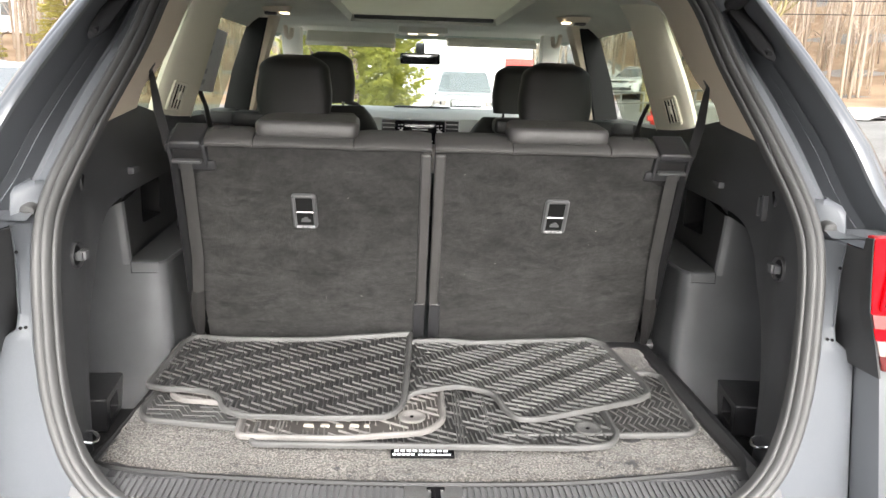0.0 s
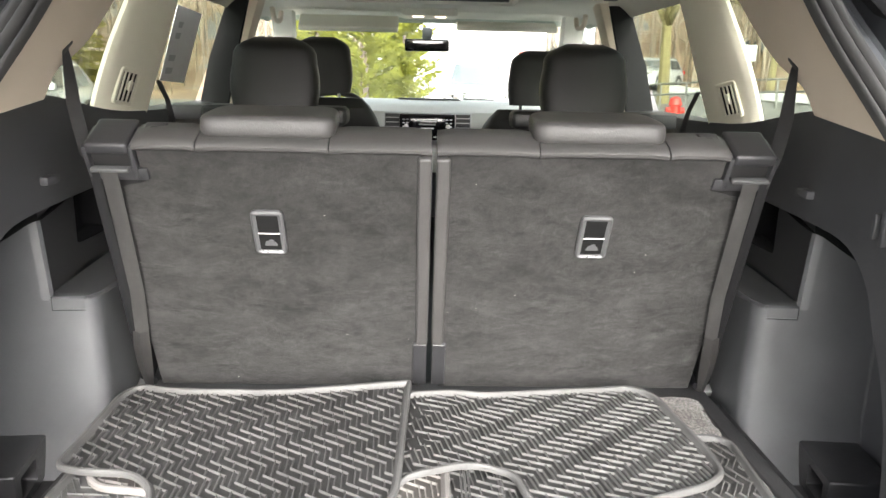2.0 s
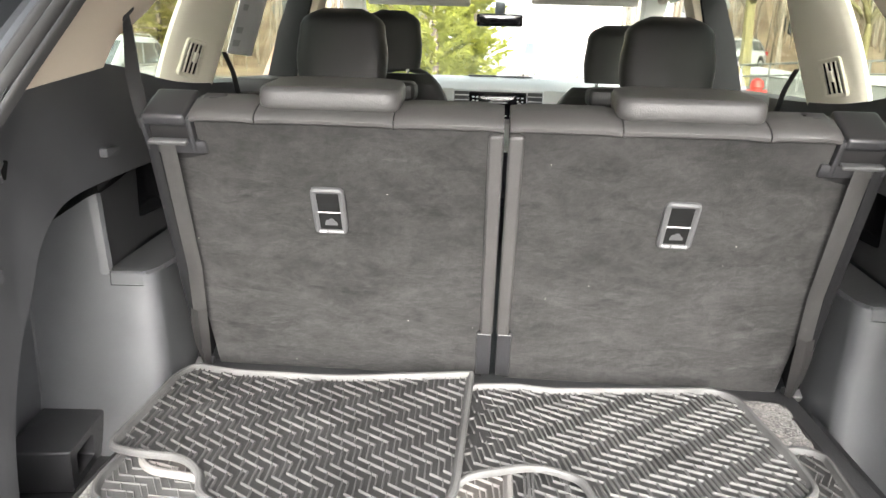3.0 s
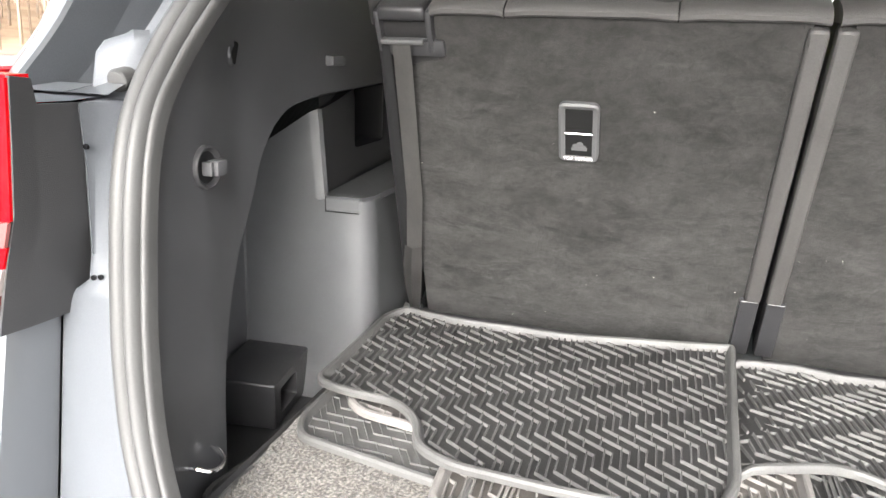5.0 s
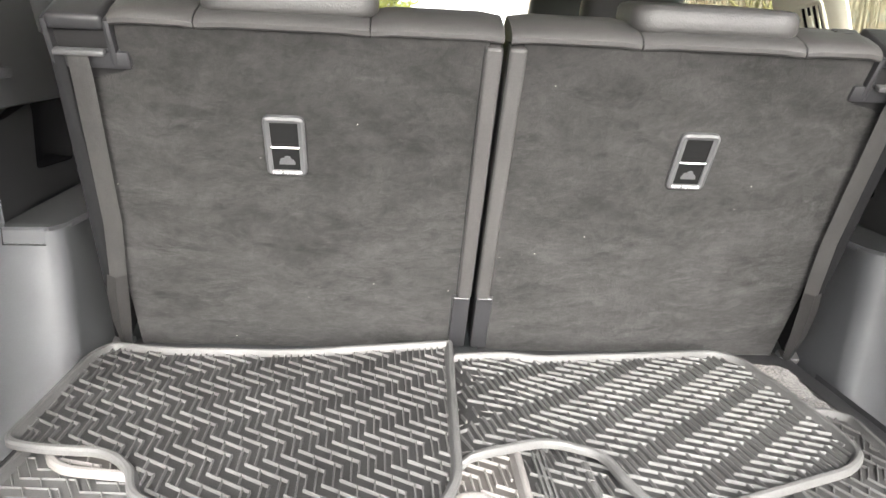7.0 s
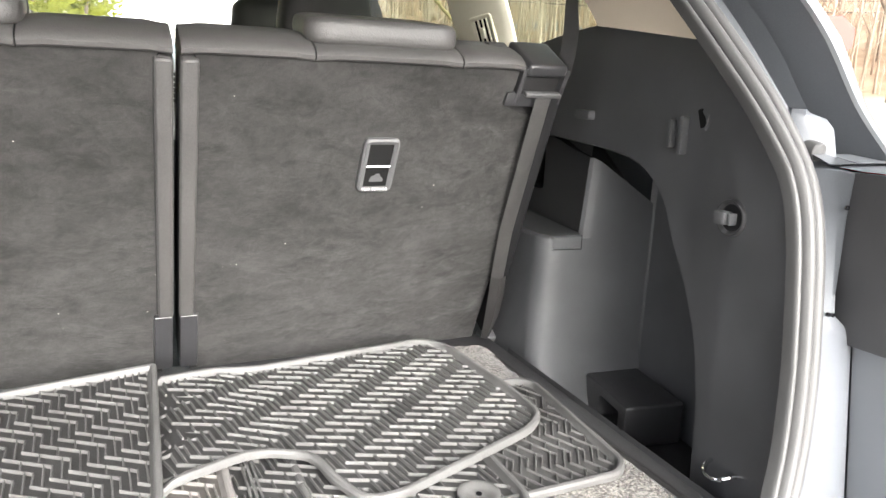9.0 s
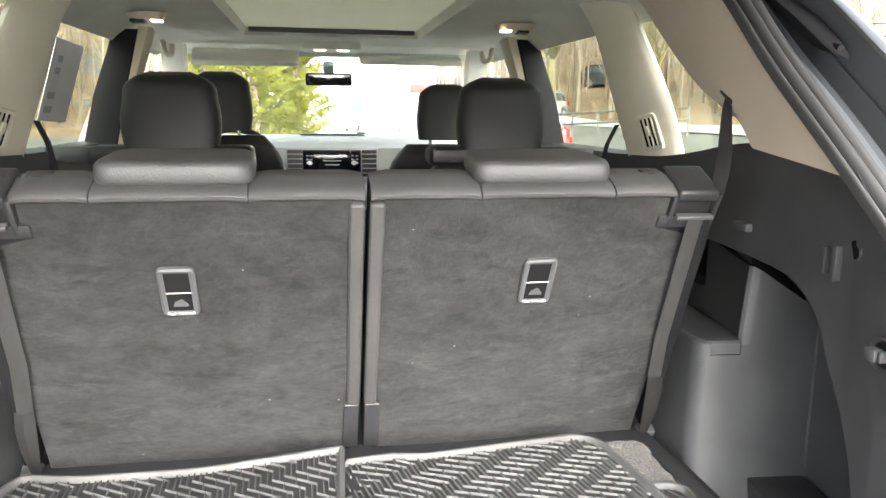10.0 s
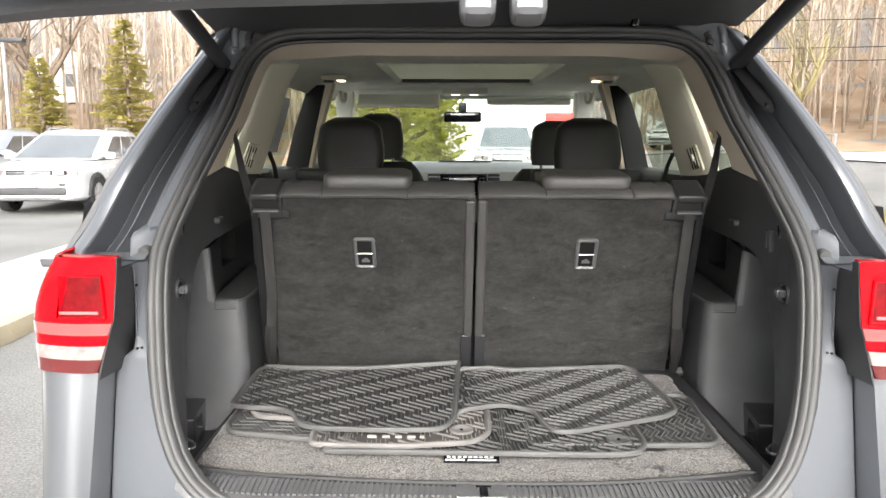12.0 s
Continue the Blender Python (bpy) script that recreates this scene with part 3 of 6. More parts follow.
# beige upper trim, header and headliner
def upper_trim(s):
    lo = spline([(0.671, 1.643, 1.413), (0.645, 1.72, 1.50), (0.625, 1.79, 1.577), (0.61, 1.86, 1.66), (0.602, 1.9, 1.70), (0.572, 1.945, 1.757), (0.515, 1.965, 1.783)], 30)
    hi = spline([(0.703, 1.955, 1.448), (0.70, 2.0, 1.495), (0.698, 2.06, 1.522), (0.698, 2.15, 1.562), (0.70, 2.27, 1.634), (0.70, 2.375, 1.706), (0.685, 2.43, 1.765), (0.65, 2.45, 1.79)], 30)
    rings = []
    for a, b in zip(lo, hi):
        row = []
        for k in range(17):
            t = k / 16
            p = a.lerp(b, t)
            p.x += 0.02 * (1 - t) * (1 - math.exp(-t * 9))
            row.append(Vector((s * p.x, p.y, p.z)))
        row += [row[-1] + Vector((s * 0.006, 0.006, 0)), row[-1] + Vector((s * 0.03, 0.012, 0))]
        rings.append(row)
    part("upper_pillar_trim", sheet(rings, 0.0), BEIGE, suv, "beige plastic rear pillar trim")
    # middle pillar with vent
    a = [(0.868, 2.52, 1.37), (0.858, 2.52, 1.425), (0.81, 2.52, 1.555), (0.752, 2.57, 1.72), (0.72, 2.585, 1.795)]
    b = [(0.797, 2.69, 1.36), (0.792, 2.69, 1.39), (0.735, 2.70, 1.56), (0.683, 2.71, 1.72), (0.64, 2.73, 1.80)]
    rings = []
    for p, q in zip(spline(a, 16), spline(b, 16)):
        row = [Vector((s * (p.lerp(q, t).x - 0.005 * math.sin(math.pi * t) ** 0.4), p.lerp(q, t).y - 0.008 * math.sin(math.pi * t) ** 0.4, p.lerp(q, t).z)) for t in (k / 12 for k in range(13))]
        rings.append([row[0] + Vector((s * 0.02, 0.02, 0)), *row, row[-1] + Vector((s * 0.006, 0.01, 0)), row[-1] + Vector((s * 0.05, 0.06, 0))])
    part("middle_pillar_trim", sheet(rings, 0.0), CREAM, suv, "cream plastic pillar trim with an air vent")
    out = Vector((-s * 0.93, -0.36, -0.3)).normalized()
    up = Vector((-s * 0.36, 0.06, 1.0)).normalized()
    across = up.cross(out).normalized()
    up = out.cross(across)
    frame_r = Matrix((across, up, out)).transposed()
    c = Vector((s * 0.803, 2.592, 1.457))
    bm = bmesh.new()
    rim = rounded([Vector((-0.038, -0.05)), Vector((0.038, -0.05)), Vector((0.038, 0.05)), Vector((-0.038, 0.05))], 0.012, 4)
    ring_loft(bm, [[c + frame_r @ Vector((q.x, q.y, h)) for q in inset(rim, d)] for d, h in ((0, -0.02), (0.0, 0.0005), (0.002, 0.0025), (0.009, 0.0022), (0.012, 0.0), (0.013, -0.03))], True)
    vent = part("pillar_vent", bm, CREAM, suv, "cream slatted air vent")
    part("vent_throat", one_box(c + frame_r @ Vector((0, 0, -0.001)), (0.056, 0.08, 0.003), frame_r), HOLLOW_B, vent)
    for k in range(4):
        part("slat", one_box(c + frame_r @ Vector((-0.0225 + 0.015 * k, 0, 0.0012)), (0.005, 0.078, 0.006), frame_r, 0.002), CREAM, vent)
    part("vent_tab", one_box(c + frame_r @ Vector((0.003, 0.005, 0.005)), (0.014, 0.028, 0.008), frame_r, 0.004), CREAM, vent)
    # seat belts hanging at the pillars
    bm = bmesh.new()
    ring_loft(bm, [[Vector((s * (x - 0.4 * w), y + w, z)), Vector((s * (x + 0.4 * w), y - w, z))] for x, y, z, w in (
        (0.692, 2.03, 1.54, 0.006), (0.686, 2.02, 1.52, 0.010), (0.672, 1.995, 1.48, 0.013), (0.656, 1.965, 1.44, 0.015), (0.641, 1.945, 1.405, 0.015), (0.628, 1.94, 1.35, 0.015))])
    bmesh.ops.solidify(bm, geom=bm.faces[:], thickness=0.003)
    part("rear_seat_belt", bm, WEB_D, suv, "grey belt webbing leaving a slot in the pillar")
    part("belt_slot", one_box((s * 0.692, 2.03, 1.543), (0.012, 0.05, 0.012), Matrix.Rotation(radians(30), 3, "X"), 0.004), PLASTIC_B, suv)
    bm = bmesh.new()
    ring_loft(bm, [[Vector((s * (x - 0.012), y - 0.012, z)), Vector((s * (x + 0.012), y + 0.012, z))] for x, y, z in ((0.772, 2.735, 1.475), (0.765, 2.78, 1.42), (0.755, 2.86, 1.25))])
    bmesh.ops.solidify(bm, geom=bm.faces[:], thickness=0.003)
    part("second_seat_belt", bm, WEB_D, suv)
    # black door pillar, front pillar trims
    rings = [[Vector((s * x, y, z)) for x, y, z in row] for row in (
        ((0.905, 3.50, 1.30), (0.87, 3.49, 1.30), (0.795, 3.49, 1.30), (0.79, 3.50, 1.30)),
        ((0.845, 3.51, 1.55), (0.81, 3.50, 1.55), (0.742, 3.50, 1.55), (0.738, 3.51, 1.55)),
        ((0.77, 3.54, 1.78), (0.745, 3.53, 1.78), (0.692, 3.53, 1.78), (0.688, 3.54, 1.78)))]
    part("door_frame", sheet(rings, 0.0), MATTE_B, suv, "black door pillar frame")
    rings = [[Vector((s * x, y, z)) for x, y, z in row] for row in (
        ((0.79, 3.502, 1.30), (0.778, 3.51, 1.30), (0.77, 3.54, 1.30), (0.80, 3.68, 1.30)),
        ((0.738, 3.512, 1.55), (0.722, 3.52, 1.55), (0.712, 3.55, 1.55), (0.74, 3.70, 1.55)),
        ((0.688, 3.542, 1.79), (0.655, 3.55, 1.79), (0.645, 3.58, 1.79), (0.67, 3.74, 1.79)))]
    part("door_pillar_trim", sheet(rings, 0.0), BEIGE, suv)
    rings = [[Vector((s * x, y, z)) for x, y, z in row] for row in (
        ((0.86, 5.02, 1.18), (0.78, 5.0, 1.18), (0.78, 5.12, 1.18)), ((0.80, 4.62, 1.52), (0.71, 4.60, 1.52), (0.71, 4.72, 1.52)),
        ((0.745, 4.20, 1.79), (0.645, 4.2, 1.79), (0.645, 4.3, 1.79)))]
    part("front_pillar_trim", sheet(rings, 0.0), LINER, suv)
    # roof rail trim over the doors
    rings = [[Vector((s * x, y, z)) for x, z in ((0.60, 1.806), (0.67, 1.80), (0.72, 1.785), (0.75, 1.762), (0.775, 1.74))] for y in (2.40, 2.7, 3.1, 3.6, 4.1, 4.3)]
    part("roof_rail_trim", sheet(rings, 0.0), LINER, suv)
    # reading lamp
    lamp_c = Vector((s * 0.592, 3.22, 1.786))
    bm = bmesh.new()
    tube(bm, [lamp_c + Vector((0, 0, 0.012)), lamp_c + Vector((0, 0, -0.008))], [0.075, 0.06], 20, 0.55)
    lamp = part("reading_lamp", bm, BEIGE, suv, "oval ceiling lamp, lit on one side")
    part("lamp_hook", one_box(lamp_c + Vector((s * 0.025, 0, -0.012)), (0.045, 0.04, 0.012), None, 0.004), PLASTIC_B, lamp)
    part("lamp_lens", one_box(lamp_c + Vector((-s * 0.03, 0, -0.011)), (0.034, 0.036, 0.006), None, 0.003), LAMP_ON, lamp, "lit warm lens")
    # grab handle
    h = [Vector((s * 0.66, y, z)) for y, z in ((3.82, 1.765), (3.86, 1.725), (3.98, 1.725), (4.02, 1.765))]
    part("grab_handle", one_tube(spline(h, 12), 0.011, 8), BEIGE, suv)
    # door tops and front door trims
    rings = [[Vector((s * x, y, z)) for x, z in ((0.90, 1.39), (0.83, 1.385), (0.815, 1.36), (0.82, 1.2), (0.80, 0.8), (0.72, 0.6))] for y in (2.84, 3.4, 4.0, 4.6, 5.0)]
    part("door_trim", sheet(rings, 0.0), PLASTIC_B, suv)


for side in (-1, 1):
    upper_trim(side)


def headliner():
    bm = bmesh.new()
    xs = [-0.62, -0.5, -0.36, -0.18, 0, 0.18, 0.36, 0.5, 0.62]
    ys = [2.12, 2.3, 2.5, 2.75, 3.0, 3.2, 3.5, 3.75, 3.92, 4.1, 4.3]
    for y0, y1 in zip(ys, ys[1:]):
        for x0, x1 in zip(xs, xs[1:]):
            if y0 >= 2.75 and y1 <= 3.92 and x0 >= -0.36 and x1 <= 0.36:
                continue
            bm.faces.new([bm.verts.new((x, y, 1.806)) for x, y in ((x0, y0), (x1, y0), (x1, y1), (x0, y1))])
    bmesh.ops.remove_doubles(bm, verts=bm.verts, dist=1e-4)
    part("headliner", bm, LINER, suv, "light cloth headliner")
    # sunroof well with its drawn blind
    bm = bmesh.new()
    well = [(-0.36, 2.75), (0.36, 2.75), (0.36, 3.92), (-0.36, 3.92)]
    ring_loft(bm, [[Vector((x, y, 1.806)) for x, y in well], [Vector((x * 0.97, y, 1.84)) for x, y in well]], True)
    part("sunroof_surround", bm, LINER, suv)
    bm = one_box((0, 3.335, 1.842), (0.74, 1.2, 0.008))
    part("sunroof_blind", bm, BLIND, suv, "drawn cloth sunroof blind")
    part("blind_bar", one_box((0, 3.90, 1.828), (0.68, 0.03, 0.018), None, 0.004), PLASTIC_B, suv)
    # beige header over the load opening
    top = [p for p in spline(SEAL[14:], 24)]
    path = [Vector((-p.x, p.y, p.z)) for p in top] + top[-2::-1]
    rings = []
    for p in path:
        w = max(0.0, abs(p.x) - 0.35) / 0.22
        q = Vector((p.x * 1.06, 2.13 + 0.05 * w, 1.768 - 0.012 * w))
        rings.append([p, p.lerp(q, 0.3) + Vector((0, 0, 0.004)), p.lerp(q, 0.7) + Vector((0, 0, 0.002)), q, q + Vector((0, 0.03, 0.02)), q + Vector((0, 0.05, 0.045))])
    part("rear_header_trim", sheet(rings, 0.0), BEIGE, suv, "beige trim over the load opening")
    rings = [[Vector((x, y, z)) for x in (-0.7, -0.4, 0, 0.4, 0.7)] for y, z in ((4.28, 1.806), (4.36, 1.795), (4.44, 1.76))]
    part("windscreen_header", sheet(rings, 0.0), LINER, suv)


headliner()


# outer body
def body_side(s):
    def row(y, tuck):
        return [Vector((s * (x - tuck), y, z)) for x, z in ((0.93, 0.30), (0.965, 0.45), (0.985, 0.75), (0.98, 1.05), (0.955, 1.25), (0.93, 1.375))]
    ys = [1.62, 1.8, 2.0, 2.4, 3.0, 3.8, 4.6, 5.2, 5.8, 6.1, 6.25]
    part("body_side", sheet([row(y, 0.0 if y < 5.5 else 0.25 * (y - 5.5) ** 1.6) for y in ys], 0.0), PAINT, suv)
    rings = [[Vector((s * (x - 0.01 * max(0, y - 3)), y, z)) for x, z in ((0.80, 1.755), (0.775, 1.80), (0.72, 1.835))] for y in (2.04, 2.6, 3.4, 4.2)]
    part("roof_rail", sheet(rings, 0.0), PAINT, suv)
    # quarter skin, from the opening's outer edge forward to the rear window
    edge = [(0.945, 1.50, 1.26), (0.895, 1.53, 1.335), (0.845, 1.555, 1.435), (0.80, 1.62, 1.534), (0.757, 1.72, 1.642), (0.715, 1.83, 1.745), (0.68, 1.92, 1.825)]
    ahead = [((0.016, 0.05), (0.955, 1.75), (0.956, 2.35)), ((0.03, 0.05), (0.945, 1.8), (0.94, 2.3)), ((0.03, 0.055), (0.91, 1.85), (0.912, 2.17)), ((0.03, 0.06), (0.875, 1.9), (0.885, 2.18)),
             ((0.034, 0.06), (0.845, 1.98), (0.86, 2.19)), ((0.034, 0.06), (0.80, 2.05), (0.82, 2.21)), ((0.03, 0.06), (0.765, 2.1), (0.78, 2.22))]
    rings = []
    for (x, y, z), (d, b, c) in zip(edge, ahead):
        rings.append([Vector((s * q.x, q.y, q.z)) for q in spline([(x, y + 0.028, z - 0.007), (x + 0.012, y + 0.036, z - 0.006), (x + d[0], y + d[1] + 0.03, z + 0.002), (*b, z), (*c, z)], 14)])
    part("quarter_panel", sheet(rings, 0.0), PAINT, suv)
    # jamb between the seal and the outer skin: flange, weld ridge, channel, two beads, rounded edge
    inner = [(0.738, 1.53, 1.285), (0.728, 1.58, 1.338), (0.71, 1.655, 1.425), (0.688, 1.73, 1.51), (0.662, 1.815, 1.60), (0.643, 1.905, 1.70), (0.60, 1.975, 1.80)]
    rings = []
    for a, b in zip(spline(inner, 30), spline(edge, 30)):
        r = []
        for t, dy in ((0, 0.004), (0.03, 0.002), (0.20, 0.021), (0.235, 0.020), (0.25, 0.019), (0.262, 0.026), (0.285, 0.034), (0.33, 0.050), (0.40, 0.058), (0.46, 0.056), (0.50, 0.046),
                      (0.515, 0.04), (0.53, 0.034), (0.545, 0.041), (0.59, 0.043), (0.61, 0.036), (0.625, 0.031), (0.64, 0.038), (0.69, 0.042), (0.715, 0.02), (0.735, 0.002),
                      (0.755, -0.002), (0.80, 0.001), (0.86, 0.006), (0.93, 0.0145), (1.0, 0.028)):
            p = a.lerp(b, t)
            deep = dy * (1.7 if 0.27 < t < 0.72 and dy > 0 else 1.0)
            r.append(Vector((s * p.x, p.y + deep, p.z - 0.25 * deep)))
        rings.append(r)
    part("pillar_jamb", sheet([r[:21] for r in rings], 0.0), JAMB, suv, "grey painted body channel beside the opening", 24)
    part("pillar_edge", sheet([r[20:] for r in rings], 0.0), PAINT, suv, "glossy grey rounded body edge", 40)
    # foot of the channel, closing it over the lamp
    part("channel_foot", sheet([rings[0], [Vector((v.x, min(v.y, 1.50) - 0.02, 1.2645)) for v in rings[0]]], 0.0), PAINT, suv, "", 24)
    # lower jamb, from the bump stop's seat down to the bumper
    rings = []
    for z, w in ((1.33, 0.04), (1.325, 0.044), (1.318, 0.05), (1.306, 0.052), (1.27, 0.05), (1.260, 0.05), (1.2585, 0.045), (1.257, 0.028), (1.252, 0.024), (1.2, 0.022), (1.1, 0.026), (1.07, 0.032), (1.05, 0.06), (1.043, 0.075), (0.95, 0.08), (0.85, 0.085), (0.75, 0.09), (0.65, 0.095)):
        xs, ys = seal_at(max(min(z, 1.28), 0.76))
        x0, y0 = xs + 0.036, ys + 0.012
        ye = 1.452 - 0.10 * max(0, 1.045 - z) + lerp(z, [1.255, 1.257, 1.2585, 1.27, 1.30, 1.318, 1.33], [0.0, 0.004, 0.04, 0.050, 0.056, 0.074, 0.115])
        xo = 0.73 + w if z > 1.044 else 0.80 + 0.06 * (1.045 - z)
        rings.append([Vector((s * q.x, q.y, z)) for q in ((Vector((x0, y0, 0)), Vector((xs + 0.045, ys - 0.003, 0)), Vector(((xs + 0.048 + xo) / 2, (ye + ys) / 2 - 0.003, 0)),
                      Vector((xo - 0.006, ye - 0.001, 0)), Vector((xo - 0.0015, ye + 0.002, 0)), Vector((xo, ye + 0.008, 0)), Vector((xo, ye + 0.03, 0))))])
    part("lower_jamb", sheet(rings, 0.0), JAMB, suv, "grey painted jamb with body plugs", 50)
    for x, z, y in ((0.745, 1.214, 1.4525), (0.740, 1.076, 1.4495), (0.750, 1.074, 1.4505)):
        part("body_plug", one_tube([(s * x, y + 0.0005, z), (s * x, y - 0.0025, z)], 0.003, 8), GLOSS_B, suv)
    bm = bmesh.new()
    tube(bm, [(s * 0.75, 1.53, 1.28), (s * 0.75, 1.509, 1.277), (s * 0.75, 1.507, 1.2765), (s * 0.75, 1.5055, 1.276)], [0.0125, 0.0125, 0.0105, 0.004], 18)
    part("bump_stop", bm, RUBBER, suv, "black rubber bump stop")
    # rear lamp, in bands
    def lamp_band(name, z0, z1, mat, inset=0.0, x0=0.0, x1=9.0, label="", parent=None):
        rr = []
        for z in (z0, z0 + 0.25 * (z1 - z0), (z0 + z1) / 2, z0 + 0.75 * (z1 - z0), z1):
            xi = max(x0, lerp(z, [1.043, 1.15, 1.277], [0.80, 0.763, 0.748]))
            drop = 0.055 * max(0, (z - 1.15) / 0.135) ** 1.6
            path = [(xi, 1.372), (xi + 0.004, 1.366), (0.82, 1.362), (0.86, 1.365), (0.91, 1.377), (0.942, 1.40), (0.962, 1.45), (0.97, 1.53), (0.972, 1.66)]
            pts = [Vector((s * (min(max(q.x, xi), x1) - drop * min(1.0, max(0.0, (q.x - 0.80) / 0.1))), q.y + inset, z)) for q in spline([(x, y, 0) for x, y in path], 24)]
            rr.append(pts)
        ob = part(name, sheet(rr, 0.006), mat, parent, label)
        return ob
    lens = lamp_band("tail_lamp", 1.152, 1.285, RED, 0, label="red rear lamp with clear and red bands", parent=suv)
    lamp_band("inner_window", 1.162, 1.25, RED_D, -0.0015, 0.772, 0.872, "deep red inner reflector", lens)
    rimpts = [Vector((s * x, y, z)) for x, y, z in ((0.774, 1.3605, 1.162), (0.874, 1.365, 1.162), (0.862, 1.362, 1.25), (0.776, 1.3605, 1.25), (0.774, 1.3605, 1.162))]
    part("window_rim", one_tube(rimpts, 0.0035, 6), RED, lens)
    # pink bar stands for the highlight on the window's ledge
    part("ledge_glint", one_box((s * 0.826, 1.3595, 1.174), (0.08, 0.004, 0.006), None, 0.0015), material("rose_glint", (0.5, 0.12, 0.12), 0.15), lens)
    lamp_band("pale_band", 1.126, 1.151, material("pink_lens", (0.22, 0.06, 0.058), 0.15, 0, 0.1, 14, coat=1.0), -0.003, label="pale pink stripe", parent=lens)
    lamp_band("red_band", 1.103, 1.1255, RED, 0, parent=lens)
    lamp_band("clear_band", 1.074, 1.1025, CLEAR, -0.001, label="clear reversing stripe", parent=lens)
    lamp_band("lower_band", 1.045, 1.0735, material("smoked_red_lens", (0.09, 0.01, 0.01), 0.12, 0, 0.1, 14, coat=1.0), 0, label="smoked red foot", parent=lens)
    rings = []
    for k in range(5):
        row = []
        for y, top, xx in ((1.371, 1.287, (0.802, 0.765, 0.75)), (1.398, 1.284, (0.797, 0.765, 0.754)), (1.404, 1.2595, (0.796, 0.765, 0.755)), (1.456, 1.2575, (0.79, 0.757, 0.756)), (1.52, 1.2575, (0.79, 0.77, 0.77))):
            z = 1.03 + (top - 1.03) * k / 4
            row.append(Vector((s * lerp(z, [1.043, 1.15, 1.277], list(xx)), y, z)))
        rings.append(row)
    part("lamp_housing", sheet(rings, 0.004), PLASTIC_B, lens, "black plastic lamp housing")
    bm = bmesh.new()
    prism(bm, [Vector((s * x, y, 1.2835)) for x, y in ((0.752, 1.374), (0.82, 1.368), (0.86, 1.38), (0.88, 1.41), (0.80, 1.402), (0.754, 1.40))], (0, 0, 0.004))
    part("lamp_cap", bm, RED, lens)
    # painted ledge over the lamp
    ledge = [[Vector((s * x, y + 0.0, z)) for x in (0.757, 0.80, 0.86, 0.92)] for y, z in ((1.400, 1.279), (1.402, 1.266), (1.408, 1.2605), (1.45, 1.2595), (1.50, 1.2615), (1.56, 1.268))]
    part("lamp_ledge", sheet(ledge, 0.0), JAMB, suv)
    # bumper corner below the lamp
    rings = []
    for z in (1.045, 1.02, 0.98, 0.92, 0.86, 0.80, 0.72, 0.6, 0.45):
        b = 0.16 * (1.045 - z) if z > 0.7 else 0.055
        edge_x = 0.80 + 0.06 * (1.045 - z)
        rings.append([Vector((s * q.x, q.y, z)) for q in [Vector((edge_x, 1.452 - 0.10 * (1.045 - z), 0)), Vector((edge_x + 0.004, 1.41 - b, 0))] + spline(
            [(edge_x + 0.010, 1.392 - b, 0), (0.86, 1.372 - b, 0), (0.91, 1.385 - b, 0), (0.95, 1.43 - 0.7 * b, 0), (0.972, 1.54 - 0.2 * b, 0), (0.985, 1.8, 0)], 22)])
    part("bumper_corner", sheet(rings, 0.0), PAINT, suv, "grey painted bumper corner")
    # panes
    def pane(name, pts, mat):
        bm = bmesh.new()
        prism(bm, [Vector((s * x, y, z)) for x, y, z in pts], (s * 0.004, 0, 0))
        ob = part(name, bm, mat, suv)
        ob.visible_shadow = False
    pane("quarter_window", [(0.915, 2.1, 1.38), (0.92, 2.70, 1.36), (0.82, 2.85, 1.76), (0.80, 2.25, 1.76)], TINT)
    pane("rear_door_window", [(0.92, 2.74, 1.36), (0.915, 3.48, 1.35), (0.80, 3.70, 1.77), (0.82, 2.90, 1.76)], TINT)
    pane("front_door_window", [(0.91, 3.56, 1.35), (0.88, 4.75, 1.33), (0.74, 4.30, 1.75), (0.80, 3.78, 1.77)], GLASS)
    part("window_frame", one_tube([Vector((s * x, y, z)) for x, y, z in ((0.90, 2.72, 1.36), (0.875, 2.76, 1.5), (0.81, 2.84, 1.74))], 0.03, 8, 0.4), GLOSS_B, suv)
    # gas strut and its bracket
    lo, hi_ = Vector((s * 0.675, 1.925, 1.712)), Vector((s * 0.725, 1.30, 1.965))
    strut = part("tailgate_strut", one_tube([lo, lo.lerp(hi_, 0.02), lo.lerp(hi_, 0.98), hi_], [0.014, 0.02, 0.021, 0.016], 12), PLASTIC_B, suv, "black tailgate strut")
    bm = bmesh.new()
    ring_loft(bm, [[Vector((s * (x + u), y + v - 0.03, z + 0.3 * v - 0.008)) for u, v in ((-w, 0.04), (-w, -0.006), (-w + 0.005, -0.012), (w - 0.005, -0.012), (w, -0.006), (w, 0.04))] for x, y, z, w in (
        (0.684, 1.93, 1.728, 0.016), (0.687, 1.912, 1.708, 0.022), (0.695, 1.86, 1.672, 0.021), (0.703, 1.815, 1.635, 0.019), (0.707, 1.79, 1.612, 0.014), (0.708, 1.778, 1.604, 0.006))], True, True)
    part("strut_bracket", bm, MATTE_B, strut, "black steel strut bracket")
    part("bracket_bolt", one_tube([(s * 0.706, 1.768, 1.612), (s * 0.706, 1.752, 1.608)], [0.008, 0.006], 10), MATTE_B, strut)
    part("strut_ball", one_tube([(s * 0.665, 1.935, 1.716), (s * 0.69, 1.925, 1.712)], 0.012, 10), PLASTIC_B, strut)
